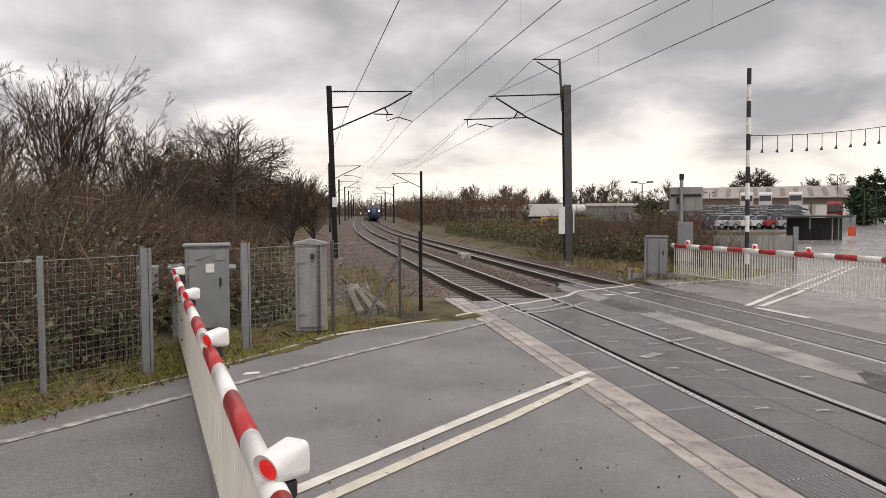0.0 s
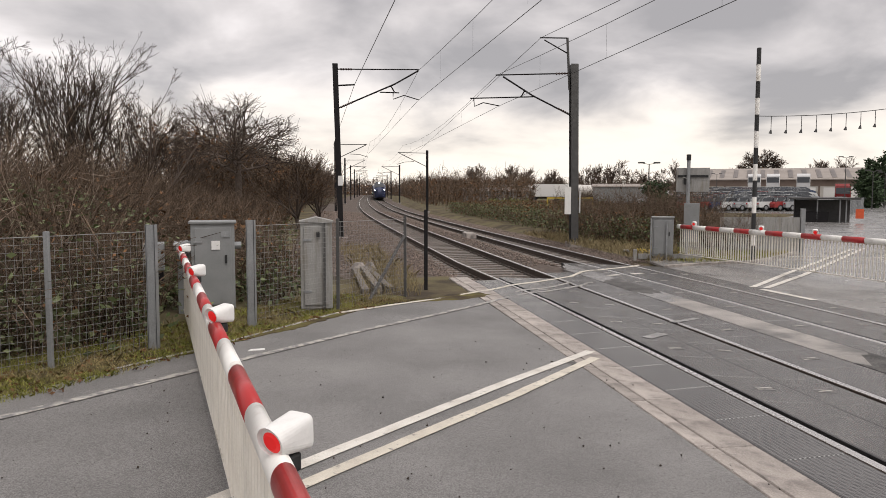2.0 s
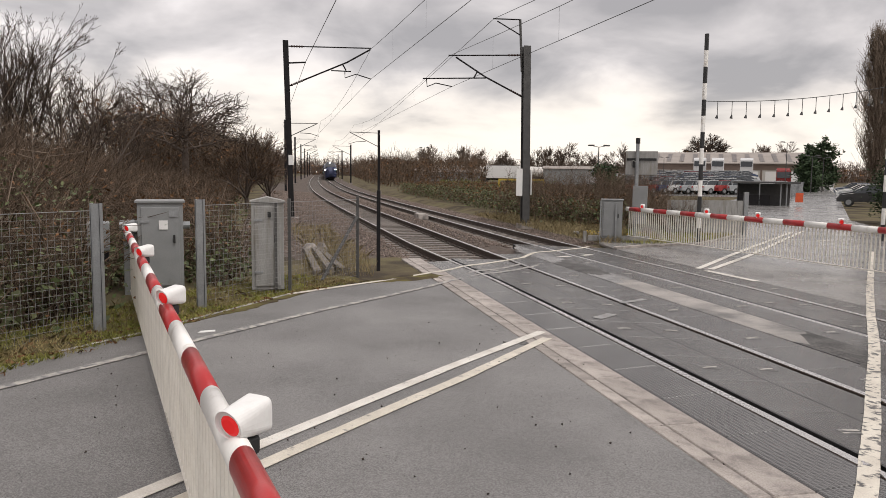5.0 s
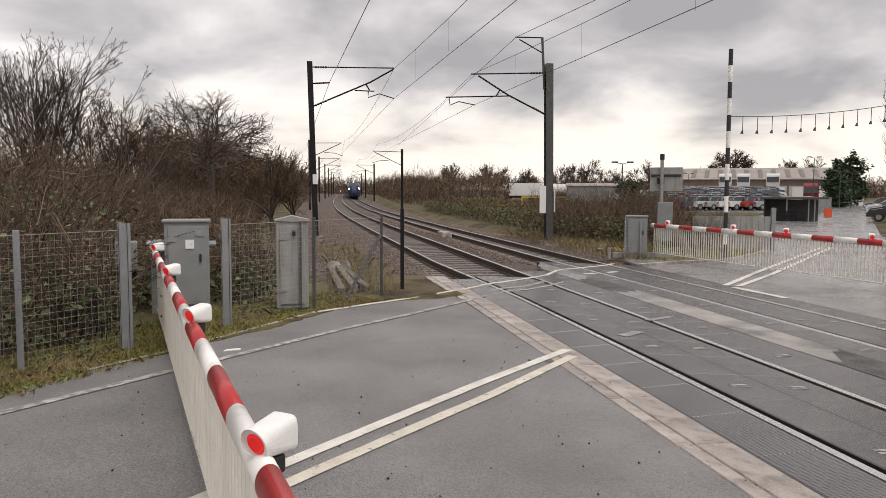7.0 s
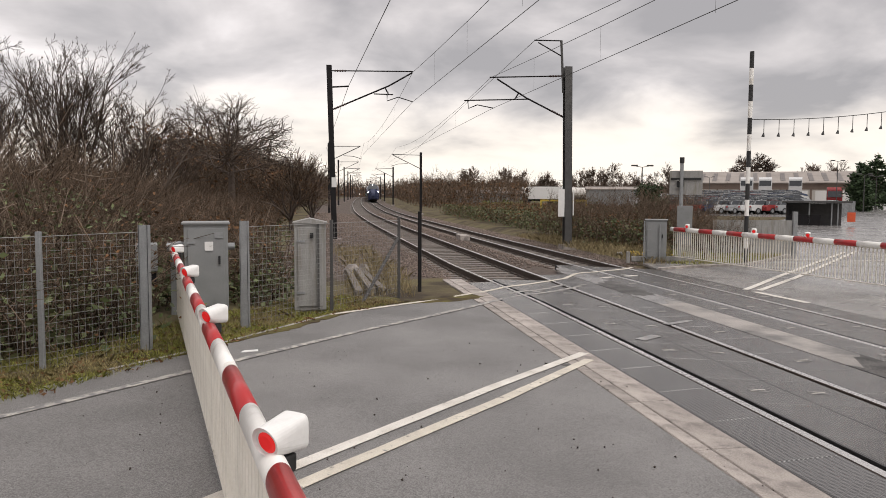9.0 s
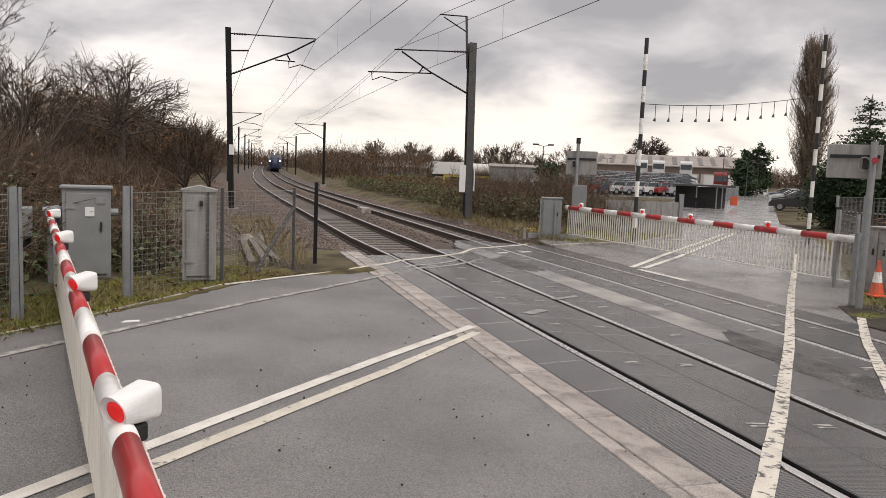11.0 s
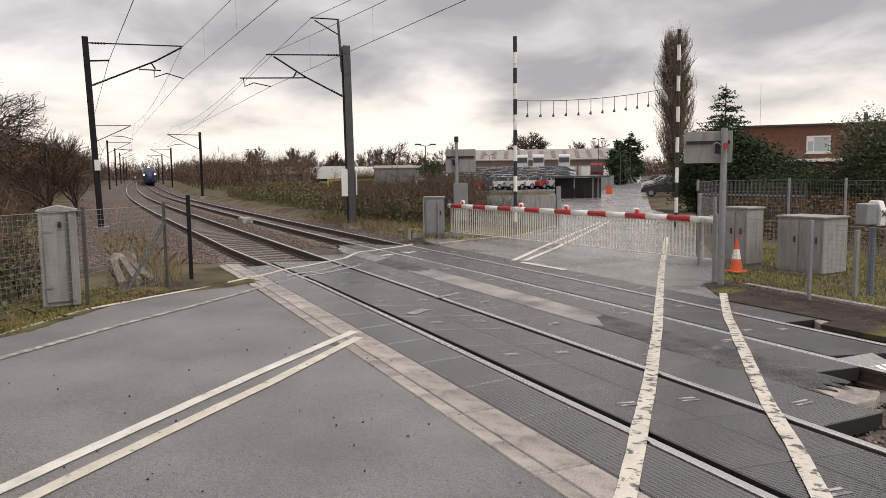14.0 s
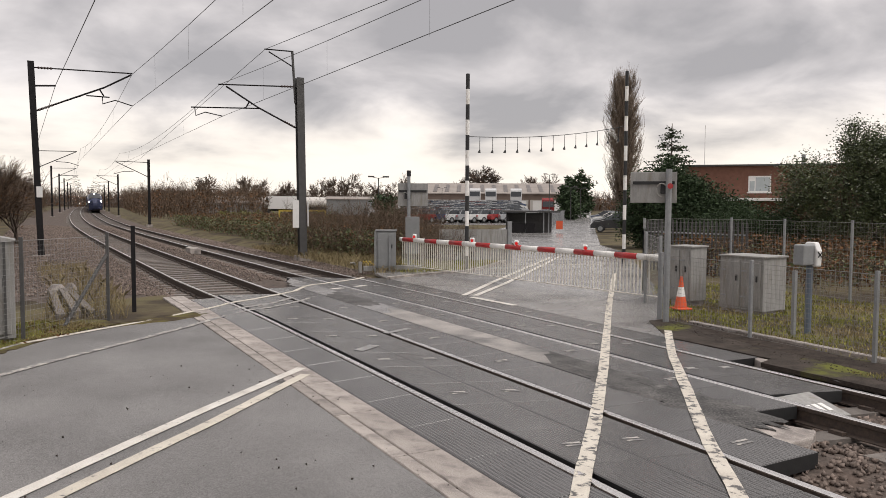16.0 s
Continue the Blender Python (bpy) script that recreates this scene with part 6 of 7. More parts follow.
def grass(name, label, seed, spots, h0, h1, material=GRASS, w=0.006):
    rng = np.random.default_rng(seed)
    p = np.asarray(spots, float)
    n = len(p)
    a = rng.uniform(0, 2 * math.pi, n)
    side = np.stack([np.cos(a), np.sin(a), np.zeros(n)], 1) * w * rng.uniform(0.6, 1.5, (n, 1))
    h = rng.uniform(h0, h1, (n, 1))
    lean = np.stack([rng.normal(0, 0.5, n), rng.normal(0, 0.5, n), np.zeros(n)], 1) * h
    upv = np.concatenate([np.zeros((n, 2)), h], 1)
    v = np.stack([p - side, p + side, p + upv * 0.6 + lean * 0.35 + side * 0.7, p + upv + lean, p + upv * 0.6 + lean * 0.35 - side * 0.7], 1).reshape(-1, 3)
    f = np.arange(5 * n).reshape(-1, 5)
    tagged(new(name, mesh_np(name, v, f, material)), label, "grass", kind="stuff")


rngg = np.random.default_rng(91)


def strip_spots(n, a, b, w0, w1, side, z=-0.03):
    """Points beside a polyline, between w0 and w1 to its side, in uneven tufts."""
    out = []
    P = [np.array(q, float) for q in zip(a, b)]
    segs = list(zip(P, P[1:]))
    L = np.array([np.linalg.norm(q - p) for p, q in segs])
    while len(out) < n:
        i = rngg.choice(len(segs), p=L / L.sum())
        p, q = segs[i]
        d = (q - p) / L[i]
        nrm = np.array([-d[1], d[0]]) * side
        c = p + (q - p) * rngg.random() + nrm * rngg.uniform(w0, w1)
        k = rngg.integers(2, 9)
        for _ in range(k):
            x, y = c + rngg.normal(0, 0.035, 2)
            out.append((x, y, lv(x, y) + z))
    return out


grass("verge_grass", "sparse tufts of longer straw grass along the near fence", 96, strip_spots(5000, (-7.6, -3.76, -3.0, -2.58, -1.88, -0.9), (0.5, 6.75, 8.45, 9.45, 11.15, 12.3), 0.25, 1.5, 1), 0.06, 0.16, STRAW, 0.0035)
grass("verge_grass", "short green and straw verge grass along the near fence", 92, strip_spots(105000, (-7.6, -3.76, -3.0, -2.58, -1.88, -0.9), (0.5, 6.75, 8.45, 9.45, 11.15, 12.3), 0.0, 1.5, 1), 0.02, 0.085, w=0.004)
lit = np.array(strip_spots(2600, (-7.6, -3.76, -3.0, -2.58, -1.88, -0.9), (0.5, 6.75, 8.45, 9.45, 11.15, 12.3), -0.1, 1.6, 1)) + np.array([0, 0, 0.05])
v, f = leaves(lit, 0.026, rngg)
tagged(new("leaf_litter", mesh_np("leaf_litter", v, f, DRY_LEAF)), "dead brown leaves lying in the verge grass", "leaf litter", kind="stuff")
grass("verge_grass", "taller straw grass at the trackside", 93, strip_spots(3500, (-1.2, -1.5, -3.2), (13.2, 17, 26), -0.5, 0.8, 1), 0.08, 0.3, STRAW, 0.004)
far_spots = []
while len(far_spots) < 22000:
    x, y = rngg.uniform(8.7, 14.2), rngg.uniform(3.0, 16.5)
    if x < 8.8 + max(0, 12 - y) * 0.02 or (x - 8.4) < (y - 11.3) * 0.62 or rngg.random() < 0.35 * (noise.noise((x * 0.9, y * 0.9, 3)) > 0):
        continue
    far_spots.append((x, y, lv(x, y) - 0.03))
tuft = []
while len(tuft) < 3500:
    x, y = rngg.uniform(7.9, 9.2), rngg.uniform(1.5, 7.0)
    if us(x, y)[0] < 8.5 or noise.noise((x * 1.6, y * 1.6, 5)) < 0.05:
        continue
    tuft.append((x, y, lv(x, y) - 0.0))
grass("verge_grass", "thin moss and grass on the black soil by the deck", 98, tuft, 0.015, 0.05, w=0.005)
grass("verge_grass", "mossy short grass on the far verge", 94, far_spots, 0.02, 0.09, w=0.008)
ms = []
while len(ms) < 9000:
    u, s = rngg.uniform(9.3, 12.5), rngg.uniform(20.8, 36)
    if u > 9.3 + (s - 20.8) * 0.5 + 0.6 or (s < 22 and u > 10):
        continue
    x, y = tr(u, s)
    ms.append((x, y, lv(x, y) - 0.03))
fs_ = []
while len(fs_) < 5000:
    x, y = rngg.uniform(6.6, 11.5), rngg.uniform(21.4, 27)
    if y < 22.1 + max(0, x - 8.7) * 1.2 or y < 21.2 + (x - 6.6) * 0.42 + 0.25:
        continue
    fs_.append((x, y, lv(x, y) - 0.03))
grass("verge_grass", "green grass behind the far kerb", 97, fs_, 0.04, 0.16, w=0.01)
grass("verge_grass", "rough straw grass round the grey mast", 95, ms, 0.05, 0.28, STRAW, 0.008)


# ---- far buildings, yard and vehicles ----
BRICK = shade("red_brown_brick", (0.2, 0.092, 0.062), (0.14, 0.066, 0.046), 3, 0.85, bump=0.3)
CLAD_WHITE = shade("off_white_cladding", (0.6, 0.57, 0.53), (0.5, 0.47, 0.44), 0.5, 0.6, bump=0.05)
CLAD_BROWN = shade("brown_cladding", (0.20, 0.15, 0.12), (0.15, 0.11, 0.09), 0.5, 0.7, bump=0.05)
ROOF_TAN = shade("weathered_sheet_roof", (0.33, 0.29, 0.26), (0.24, 0.21, 0.19), 0.3, 0.75, bump=0.1)
ROOF_DARK = shade("dirty_rooflight", (0.16, 0.14, 0.13), (0.12, 0.105, 0.1), 0.3, 0.5, bump=0.05)
GLASS = shade("dark_window_glass", (0.03, 0.035, 0.04), (0.02, 0.022, 0.026), 2, 0.08, bump=0, spec=0.8)
PANE = shade("pale_blue_grey_pane", (0.42, 0.46, 0.48), (0.36, 0.4, 0.42), 2, 0.12, bump=0, spec=0.8)
TYRE = BLACK


def wall_frame(a, b, z=-0.15):
    """A pose with x along the wall from a to b and y out of its front."""
    d = Vector((b[0] - a[0], b[1] - a[1], 0))
    return Matrix.Translation((a[0], a[1], z)) @ Matrix.Rotation(math.atan2(d.y, d.x), 4, "Z"), d.length


m, L = wall_frame((60, 181), (96, 166))
wh = thing("warehouse", m, "long warehouse with a tan sheet roof and white loading doors", "warehouse")
part("wall", box((0, 0, 0), (L, 26, 3.6)), CLAD_WHITE, wh)
part("wall", box((-0.05, -0.1, 3.6), (L + 0.05, 26.1, 5.0)), CLAD_BROWN, wh, "brown upper cladding band")
rf = part("roof", Mesh().loft([[(x, -0.6, 5.0), (x, 13, 7.9), (x, 26.6, 5.0), (x, 26.6, 5.2), (x, 13, 8.1), (x, -0.6, 5.2)] for x in (-0.6, L + 0.6)]), ROOF_TAN, wh)
for i in range(12):
    x = 1.8 + i * (L - 3) / 12
    part("rooflight", Mesh().loft([[(xx, 1.0, 5.56), (xx, 10.5, 7.6), (xx, 10.5, 7.66), (xx, 1.0, 5.62)] for xx in (x, x + 1.0)]), ROOF_DARK, rf)
for i in range(7):
    x = 2 + i * (L - 4) / 7
    part("loading_door", box((x, -0.08, 0.1), (x + 3.4, -0.01, 3.3)), WHITE_FLAT, wh, "white roller door")
    part("column", box((x + 3.9, -0.16, 0), (x + 4.3, -0.005, 3.6)), CLAD_BROWN, wh)

m, L = wall_frame((42.6, 55.6), (58, 43.5))
bb = thing("brick_building", m, "flat-roofed red-brown brick building behind the evergreens", "building")
part("wall", box((0, 0, 0), (L, 9, 5.6)), BRICK, bb)
part("roof", box((-0.2, -0.2, 5.6), (L + 0.2, 9.2, 5.75)), MAST_GREY, bb, "dark roof edge")
wd = part("window", box((5.2, -0.06, 3.35), (7.0, -0.005, 4.75)), WHITE_FLAT, bb, "white framed window")
for x0, x1 in ((5.3, 5.7), (5.78, 6.9)):
    part("pane", box((x0, -0.075, 3.47), (x1, -0.062, 4.3 if x0 < 5.5 else 4.63)), PANE, wd)
part("sill", box((5.1, -0.12, 3.27), (7.1, -0.005, 3.34)), WHITE_FLAT, wd)
part("canopy", box((3.2, -1.2, 2.6), (9.5, -0.02, 2.85)), WHITE_FLAT, bb, "white flat canopy", bevel=0.03)
part("chimney", Mesh().tube([(9.6, 1.0, 5.7), (9.6, 1.0, 6.6)], 0.16, 8), GALV, bb)
part("aerial", Mesh().tube([(1.6, 1.0, 5.7), (1.6, 1.0, 9.3)], 0.025, 5), WHITE_FLAT, bb)

m, L = wall_frame((24.2, 53.0), (27.5, 51.6))
sh_ = thing("yard_shelter", m, "low dark open-fronted shelter at the yard entrance", "shelter")
part("back_wall", box((0, 1.6, 0), (L, 1.7, 1.55)), MAST_GREY, sh_)
part("roof", box((-0.3, -0.3, 1.58), (L + 0.5, 2.0, 1.72)), MAST_GREY, sh_, "flat dark roof", bevel=0.02)
part("side_wall", box((0, 0, 0), (0.08, 1.59, 1.57)), MAST_DARK, sh_)
part("front_wall", box((0.09, 0, 0), (L * 0.6, 0.06, 0.75)), MAST_DARK, sh_)
for x in (1.4, 2.8, L - 0.4):
    part("post", box((x, 0.0, 0.0), (x + 0.08, 0.08, 1.57)), GALV, sh_)
part("sign", box((L + 0.2, -0.1, 0.3), (L + 0.7, -0.06, 0.95)), ORANGE, sh_, "red and white sign")


def car_shape(colour_mat, label, name="parked_car", van=False, group="parked cars"):
    t = thing(name, Matrix.Identity(4), label, "car", group)
    top = 1.46 if not van else 1.95
    side = [(-2.1, 0.35), (-2.12, 0.75), (-2.0, 0.93), (-1.75, 0.98), (0.95, 0.98), (1.9, 0.82), (2.1, 0.62), (2.12, 0.35)]
    cab = [(-1.85, 0.97), (-1.5, top - 0.06), (-1.1, top), (0.05, top), (0.25, top - 0.04), (1.05, 0.97)]
    rings = []
    for y, k in ((-0.86, 0.0), (-0.84, 0.02), (0.84, 0.02), (0.86, 0.0)):
        rings.append([(x * (0.985 if k == 0 else 1), y, z) for x, z in side])
    part("body", Mesh().loft(rings), colour_mat, t, bevel=0.04)
    part("cabin", Mesh().loft([[(x, y * (0.9 if z < 1.0 else 0.72), z) for x, z in cab] for y in (-0.9, 0.9)]), GLASS, t, "dark windows", bevel=0.04)
    part("roof", box((-1.4, -0.62, top - 0.02), (0.1, 0.62, top + 0.02)), colour_mat, t, bevel=0.02)
    for x in (-1.3, 1.32):
        for y in (-0.87, 0.69):
            w = part("wheel", Mesh().tube([(x, y, 0.32), (x, y + 0.18, 0.32)], 0.32, 16), TYRE, t, "black tyre")
            yy = y - 0.004 if y < 0 else y + 0.184
            part("rim", Mesh().tube([(x, yy - 0.004, 0.32), (x, yy + 0.004, 0.32)], 0.19, 10), GALV, w, "silver wheel rim")
    for y in (-0.7, 0.5):
        part("headlight", box((2.08, y, 0.62), (2.14, y + 0.22, 0.74)), WHITE_FLAT, t, "clear headlight")
        part("tail_light", box((-2.14, y, 0.68), (-2.09, y + 0.2, 0.85)), RED, t, "red tail light")
    return t


def gloss(name, c):
    return shade(name, c, tuple(v * 0.92 for v in c), 2, 0.25, bump=0, spec=0.6)


protos = [car_shape(gloss(n + "_car_paint", c), n + " hatchback parked in the yard") for n, c in
          (("white", (0.62, 0.62, 0.61)), ("silver grey", (0.34, 0.35, 0.36)), ("black", (0.02, 0.02, 0.022)), ("dark blue", (0.04, 0.06, 0.12)), ("red", (0.28, 0.03, 0.03)))]
bpy.context.view_layer.update()
def yard_z(d):
    return -0.165 + max(0.0, d - 82.0) * 0.026


lot = Mesh()
lot_d = (82.0, 110.0, 140.0, 180.0, 240.0)
for d in lot_d:
    for k in range(9):
        azc = radians(14.0 + 1.5 * k)
        lot.v.append((d * math.sin(azc), d * math.cos(azc), yard_z(min(d, 180.0)) - 0.005))
lot.f = [(i * 9 + k, i * 9 + k + 1, i * 9 + 9 + k + 1, i * 9 + 9 + k) for i in range(4) for k in range(8)]
tagged(part("car_park", lot, ASPHALT_WET), "grey tarmac car park rising towards the warehouse", "car park", kind="structure")
rc = random.Random(5)
spots = []
for row in range(8):
    for kk in range(10):
        azc = radians(17.6 + kk * 0.8 + (row % 2) * 0.35)
        d = 86 + row * 8 + kk * 0.3
        spots.append((d * math.sin(azc), d * math.cos(azc), radians(15 + rc.uniform(-4, 4)), rc.choice((0, 0, 0, 1, 2, 3, 4, 0, 3)) if row or kk > 2 else 4))
for kk in range(7):
    d = 62 + kk * 7.5
    azc = radians(32.3 - kk * 0.13)
    spots.append((d * math.sin(azc) + 0.6, d * math.cos(azc), radians(150 + rc.uniform(-5, 5)), (2, 2, 1, 0, 1, 3, 1)[kk]))
for kk in range(12):
    d = 66 + kk * 9.0
    azc = radians(28.2 + 0.03 * kk)
    spots.append((d * math.sin(azc) - 2.5, d * math.cos(azc), radians(60), rc.choice((1, 3, 2, 0))))
used = set()
for x, y, a, c in spots:
    m = Matrix.Translation((x, y, yard_z(math.hypot(x, y)) if math.atan2(x, y) < radians(25.9) else -0.165)) @ Matrix.Rotation(a, 4, "Z")
    if c in used:
        copy_thing(protos[c], m)
    else:
        protos[c].matrix_world = m
        used.add(c)

# mesh fence along the yard road
yf = thing("yard_fence", Matrix.Identity(4), "grey mesh fence beside the yard road", "fence")
for i in range(14):
    f = i / 13
    x, y = 28.6 + 46 * f, 55.4 + 78 * f
    part("post", box((x - 0.05, y - 0.05, -0.2), (x + 0.05, y + 0.05, 1.3)), GALV, yf)
mm = Mesh()
for z in np.linspace(0.1, 1.25, 9):
    mm.tube([(28.6, 55.4, z), (74.6, 133.4, z)], 0.012, 4, caps=False)
for i in range(160):
    f = i / 159
    mm.tube([(28.6 + 46 * f, 55.4 + 78 * f, -0.1), (28.6 + 46 * f, 55.4 + 78 * f, 1.25)], 0.012, 4, caps=False)
part("mesh", mm, GALV, yf)


def lorry(x, y, turn, cab_mat, label, trailer=True):
    t = thing("lorry", Matrix.Translation((x, y, yard_z(math.hypot(x, y)) if math.atan2(x, y) < radians(25.9) else -0.165)) @ Matrix.Rotation(turn, 4, "Z"), label, "lorry", "parked lorries")
    part("cab", Mesh().loft([[(xx, yy, z) for xx, z in ((-1.0, 0.6), (1.1, 0.6), (1.15, 1.9), (0.9, 3.3), (0.4, 3.7), (-1.0, 3.7))] for yy in (-1.22, 1.22)]), cab_mat, t, bevel=0.06)
    part("windscreen", Mesh().loft([[(1.17, yy, 1.95), (0.95, yy, 3.0), (0.98, yy, 3.0), (1.2, yy, 1.95)] for yy in (-1.1, 1.1)]), GLASS, t, "dark windscreen")
    part("bumper", box((1.05, -1.22, 0.35), (1.25, 1.22, 0.75)), MAST_GREY, t, bevel=0.03)
    for yy in (-1.2, 0.9):
        part("wheel", Mesh().tube([(0.3, yy, 0.5), (0.3, yy + 0.3, 0.5)], 0.5, 14), TYRE, t, "black tyre")
    if trailer:
        part("trailer", box((-14, -1.25, 1.2), (-1.4, 1.25, 4.0)), CLAD_WHITE, t, "white box trailer", bevel=0.03)
        part("chassis", box((-13.8, -1.0, 0.8), (-1.1, 1.0, 1.2)), MAST_DARK, t)
        for xx in (-10, -11.3, -12.6):
            for yy in (-1.2, 0.9):
                part("wheel", Mesh().tube([(xx, yy, 0.5), (xx, yy + 0.3, 0.5)], 0.5, 14), TYRE, t, "black tyre")
    return t


white_gloss, red_gloss = gloss("white_lorry_paint", (0.6, 0.6, 0.6)), gloss("red_lorry_paint", (0.22, 0.02, 0.02))
for azd, d, mt, lab, tra in ((22.1, 168, white_gloss, "white lorry cab parked at the warehouse", False), (23.3, 166, white_gloss, "white lorry cab parked at the warehouse", False),
                             (25.2, 165, white_gloss, "white lorry cab parked at the warehouse", False), (27.6, 150, red_gloss, "red lorry cab parked by the fence", False)):
    a = radians(azd)
    lorry(d * math.sin(a), d * math.cos(a), radians(-115), mt, lab, tra)
a = radians(7.9)
bt = thing("box_trailer", Matrix.Translation((148 * math.sin(a), 148 * math.cos(a), 0.2)) @ Matrix.Rotation(-0.3, 4, "Z"), "white refrigerated box trailer in the far yard", "trailer")
part("body", box((-3.2, -1.25, 0.9), (3.2, 1.25, 3.3)), WHITE_FLAT, bt, bevel=0.04)
part("fridge_unit", box((-3.7, -0.8, 2.1), (-3.21, 0.8, 3.1)), MAST_GREY, bt, "dark refrigeration unit", bevel=0.04)
part("chassis", box((-3.0, -0.9, 0.5), (3.0, 0.9, 0.9)), MAST_DARK, bt)
for x in (1.0, 2.2):
    for y in (-1.2, 0.9):
        part("wheel", Mesh().tube([(x, y, 0.45), (x, y + 0.3, 0.45)], 0.45, 12), TYRE, bt, "black tyre")
for i, (azd, d, w) in enumerate(((3.9, 160, 7.0), (5.9, 165, 3.4), (6.4, 158, 2.0), (9.6, 160, 4.0), (10.6, 165, 5.0))):
    a = radians(azd)
    t = thing("tank_trailer", Matrix.Translation((d * math.sin(a), d * math.cos(a), 0.2)) @ Matrix.Rotation(-0.5 + 0.3 * i, 4, "Z"), "white tank trailer in the far yard", "tanker", "tank trailers")
    part("tank", Mesh().tube([(-w / 2, 0, 2.2), (-w / 2 + 0.3, 0, 2.2), (w / 2 - 0.3, 0, 2.2), (w / 2, 0, 2.2)], 1.15, 16), CLAD_WHITE, t, bevel=0.1)
    part("chassis", box((-w / 2, -0.8, 0.5), (w / 2, 0.8, 1.05)), MAST_DARK, t)
    for y in (-1.1, 0.85):
        part("wheel", Mesh().tube([(w / 4, y, 0.45), (w / 4, y + 0.28, 0.45)], 0.45, 12), TYRE, t, "black tyre")
for azd, d, w, h in ((4.3, 140, 9, 2.1), (2.6, 150, 7, 2.2), (13.2, 150, 12, 3.0)):
    a = radians(azd)
    t = thing("storage_shed", Matrix.Translation((d * math.sin(a), d * math.cos(a), 0.0)) @ Matrix.Rotation(-0.15, 4, "Z"), "low grey storage unit in the far yard", "shed", "low sheds")
    part("wall", box((-w / 2, -2, -0.2), (w / 2, 2, h)), CAB_GREY, t)
    part("roof", Mesh().loft([[(x, -2.2, h), (x, 0, h + 0.5), (x, 2.2, h), (x, 2.2, h + 0.1), (x, 0, h + 0.6), (x, -2.2, h + 0.1)] for x in (-w / 2 - 0.2, w / 2 + 0.2)]), ROOF_TAN, t)


def lamp_post(x, y, h, label, arms=(-0.7, 0.7)):
    t = thing("street_lamp", Matrix.Translation((x, y, -0.17)), label, "street lamp", "yard lamp posts")
    part("pole", Mesh().tube([(0, 0, 0), (0, 0, h)], 0.07, 8, r1=0.045), MAST_GREY, t)
    for a in arms:
        part("arm", Mesh().tube([(0, 0, h - 0.02), (a, 0, h + 0.1)], 0.03, 6), MAST_GREY, t)
        part("head", box((a - 0.28, -0.12, h + 0.06), (a + 0.28, 0.12, h + 0.2)), MAST_GREY, t, bevel=0.03)
    return t


for azd, d, h in ((14.8, 70, 4.6), (27.7, 120, 7.0), (29.3, 110, 4.8), (30.0, 120, 4.8), (1.9, 150, 7.0), (19.6, 150, 5.5)):
    a = radians(azd)
    lamp_post(d * math.sin(a), d * math.cos(a), h, "grey twin-armed lamp post in the yard")
yb = thing("yellow_barrier", Matrix.Translation((9.6, 64.0, 0.0)) @ Matrix.Rotation(-0.1, 4, "Z"), "yellow painted steel height bar beyond the brambles", "barrier")
YEL = shade("yellow_steel_paint", (0.5, 0.36, 0.05), (0.4, 0.28, 0.04), 3, 0.5)
part("bar", box((-1.3, -0.06, 1.35), (2.6, 0.06, 1.5)), YEL, yb)
for x in (-1.3, 2.5):
    part("post", box((x, -0.06, -0.2), (x + 0.12, 0.06, 1.35)), YEL, yb)
fw = thing("grey_gate", *(Matrix.Translation((10.2, 25.9, -0.15)) @ Matrix.Rotation(-0.15, 4, "Z"),), "weathered grey board gate behind the striped pole", "gate")
for i in range(13):
    part("board", box((-1.0 + i * 0.2, 0, 0.05), (-1.0 + i * 0.2 + 0.19, 0.03, 1.2)), CAB_PALE, fw)
part("rail", box((-1.0, 0.031, 0.2), (1.6, 0.07, 0.3)), CAB_PALE, fw)
part("post", box((1.61, -0.05, -0.1), (1.75, 0.09, 1.5)), GALV, fw)
rng = random.Random(9)
dm = thing("rubbish_heap", Matrix.Translation((*tr(10.6, 23.5), -0.15)), "heap of yellow flowers and litter on the verge", "heap")
for i in range(60):
    x, y = rng.gauss(0, 0.45), rng.gauss(0, 0.2)
    part("flower" if i % 3 else "litter", Mesh().box((-0.04, -0.03, 0), (0.05, 0.04, 0.05), Matrix.Translation((x, y, rng.uniform(0, 0.16))) @ Euler((rng.random(), rng.random(), rng.random() * 3)).to_matrix().to_4x4()), YEL if i % 3 else CAB_PALE, dm, bevel=0.012)
tb_ = thing("timber_edging", Matrix.Translation((*tr(9.7, 21.6), -0.14)) @ Matrix.Rotation(-HEAD - 0.2 + 1.5708, 4, "Z"), "low grey timber edging on the verge", "edging")
part("board", box((-0.06, -1.3, 0.0), (0.06, 0.6, 0.16)), CAB_PALE, tb_, bevel=0.01)
part("peg", box((-0.05, 0.65, -0.05), (0.05, 0.75, 0.3)), CAB_PALE, tb_, bevel=0.01)
wb = thing("white_block", Matrix.Translation((*tr(6.1, 33.0), level(6.1, 33.0) - 0.14)) @ Matrix.Rotation(-HEAD, 4, "Z"), "pale concrete block lying between the tracks", "block")
part("block", box((-0.22, -0.55, 0), (0.22, 0.55, 0.24)), CONCRETE, wb, bevel=0.02)


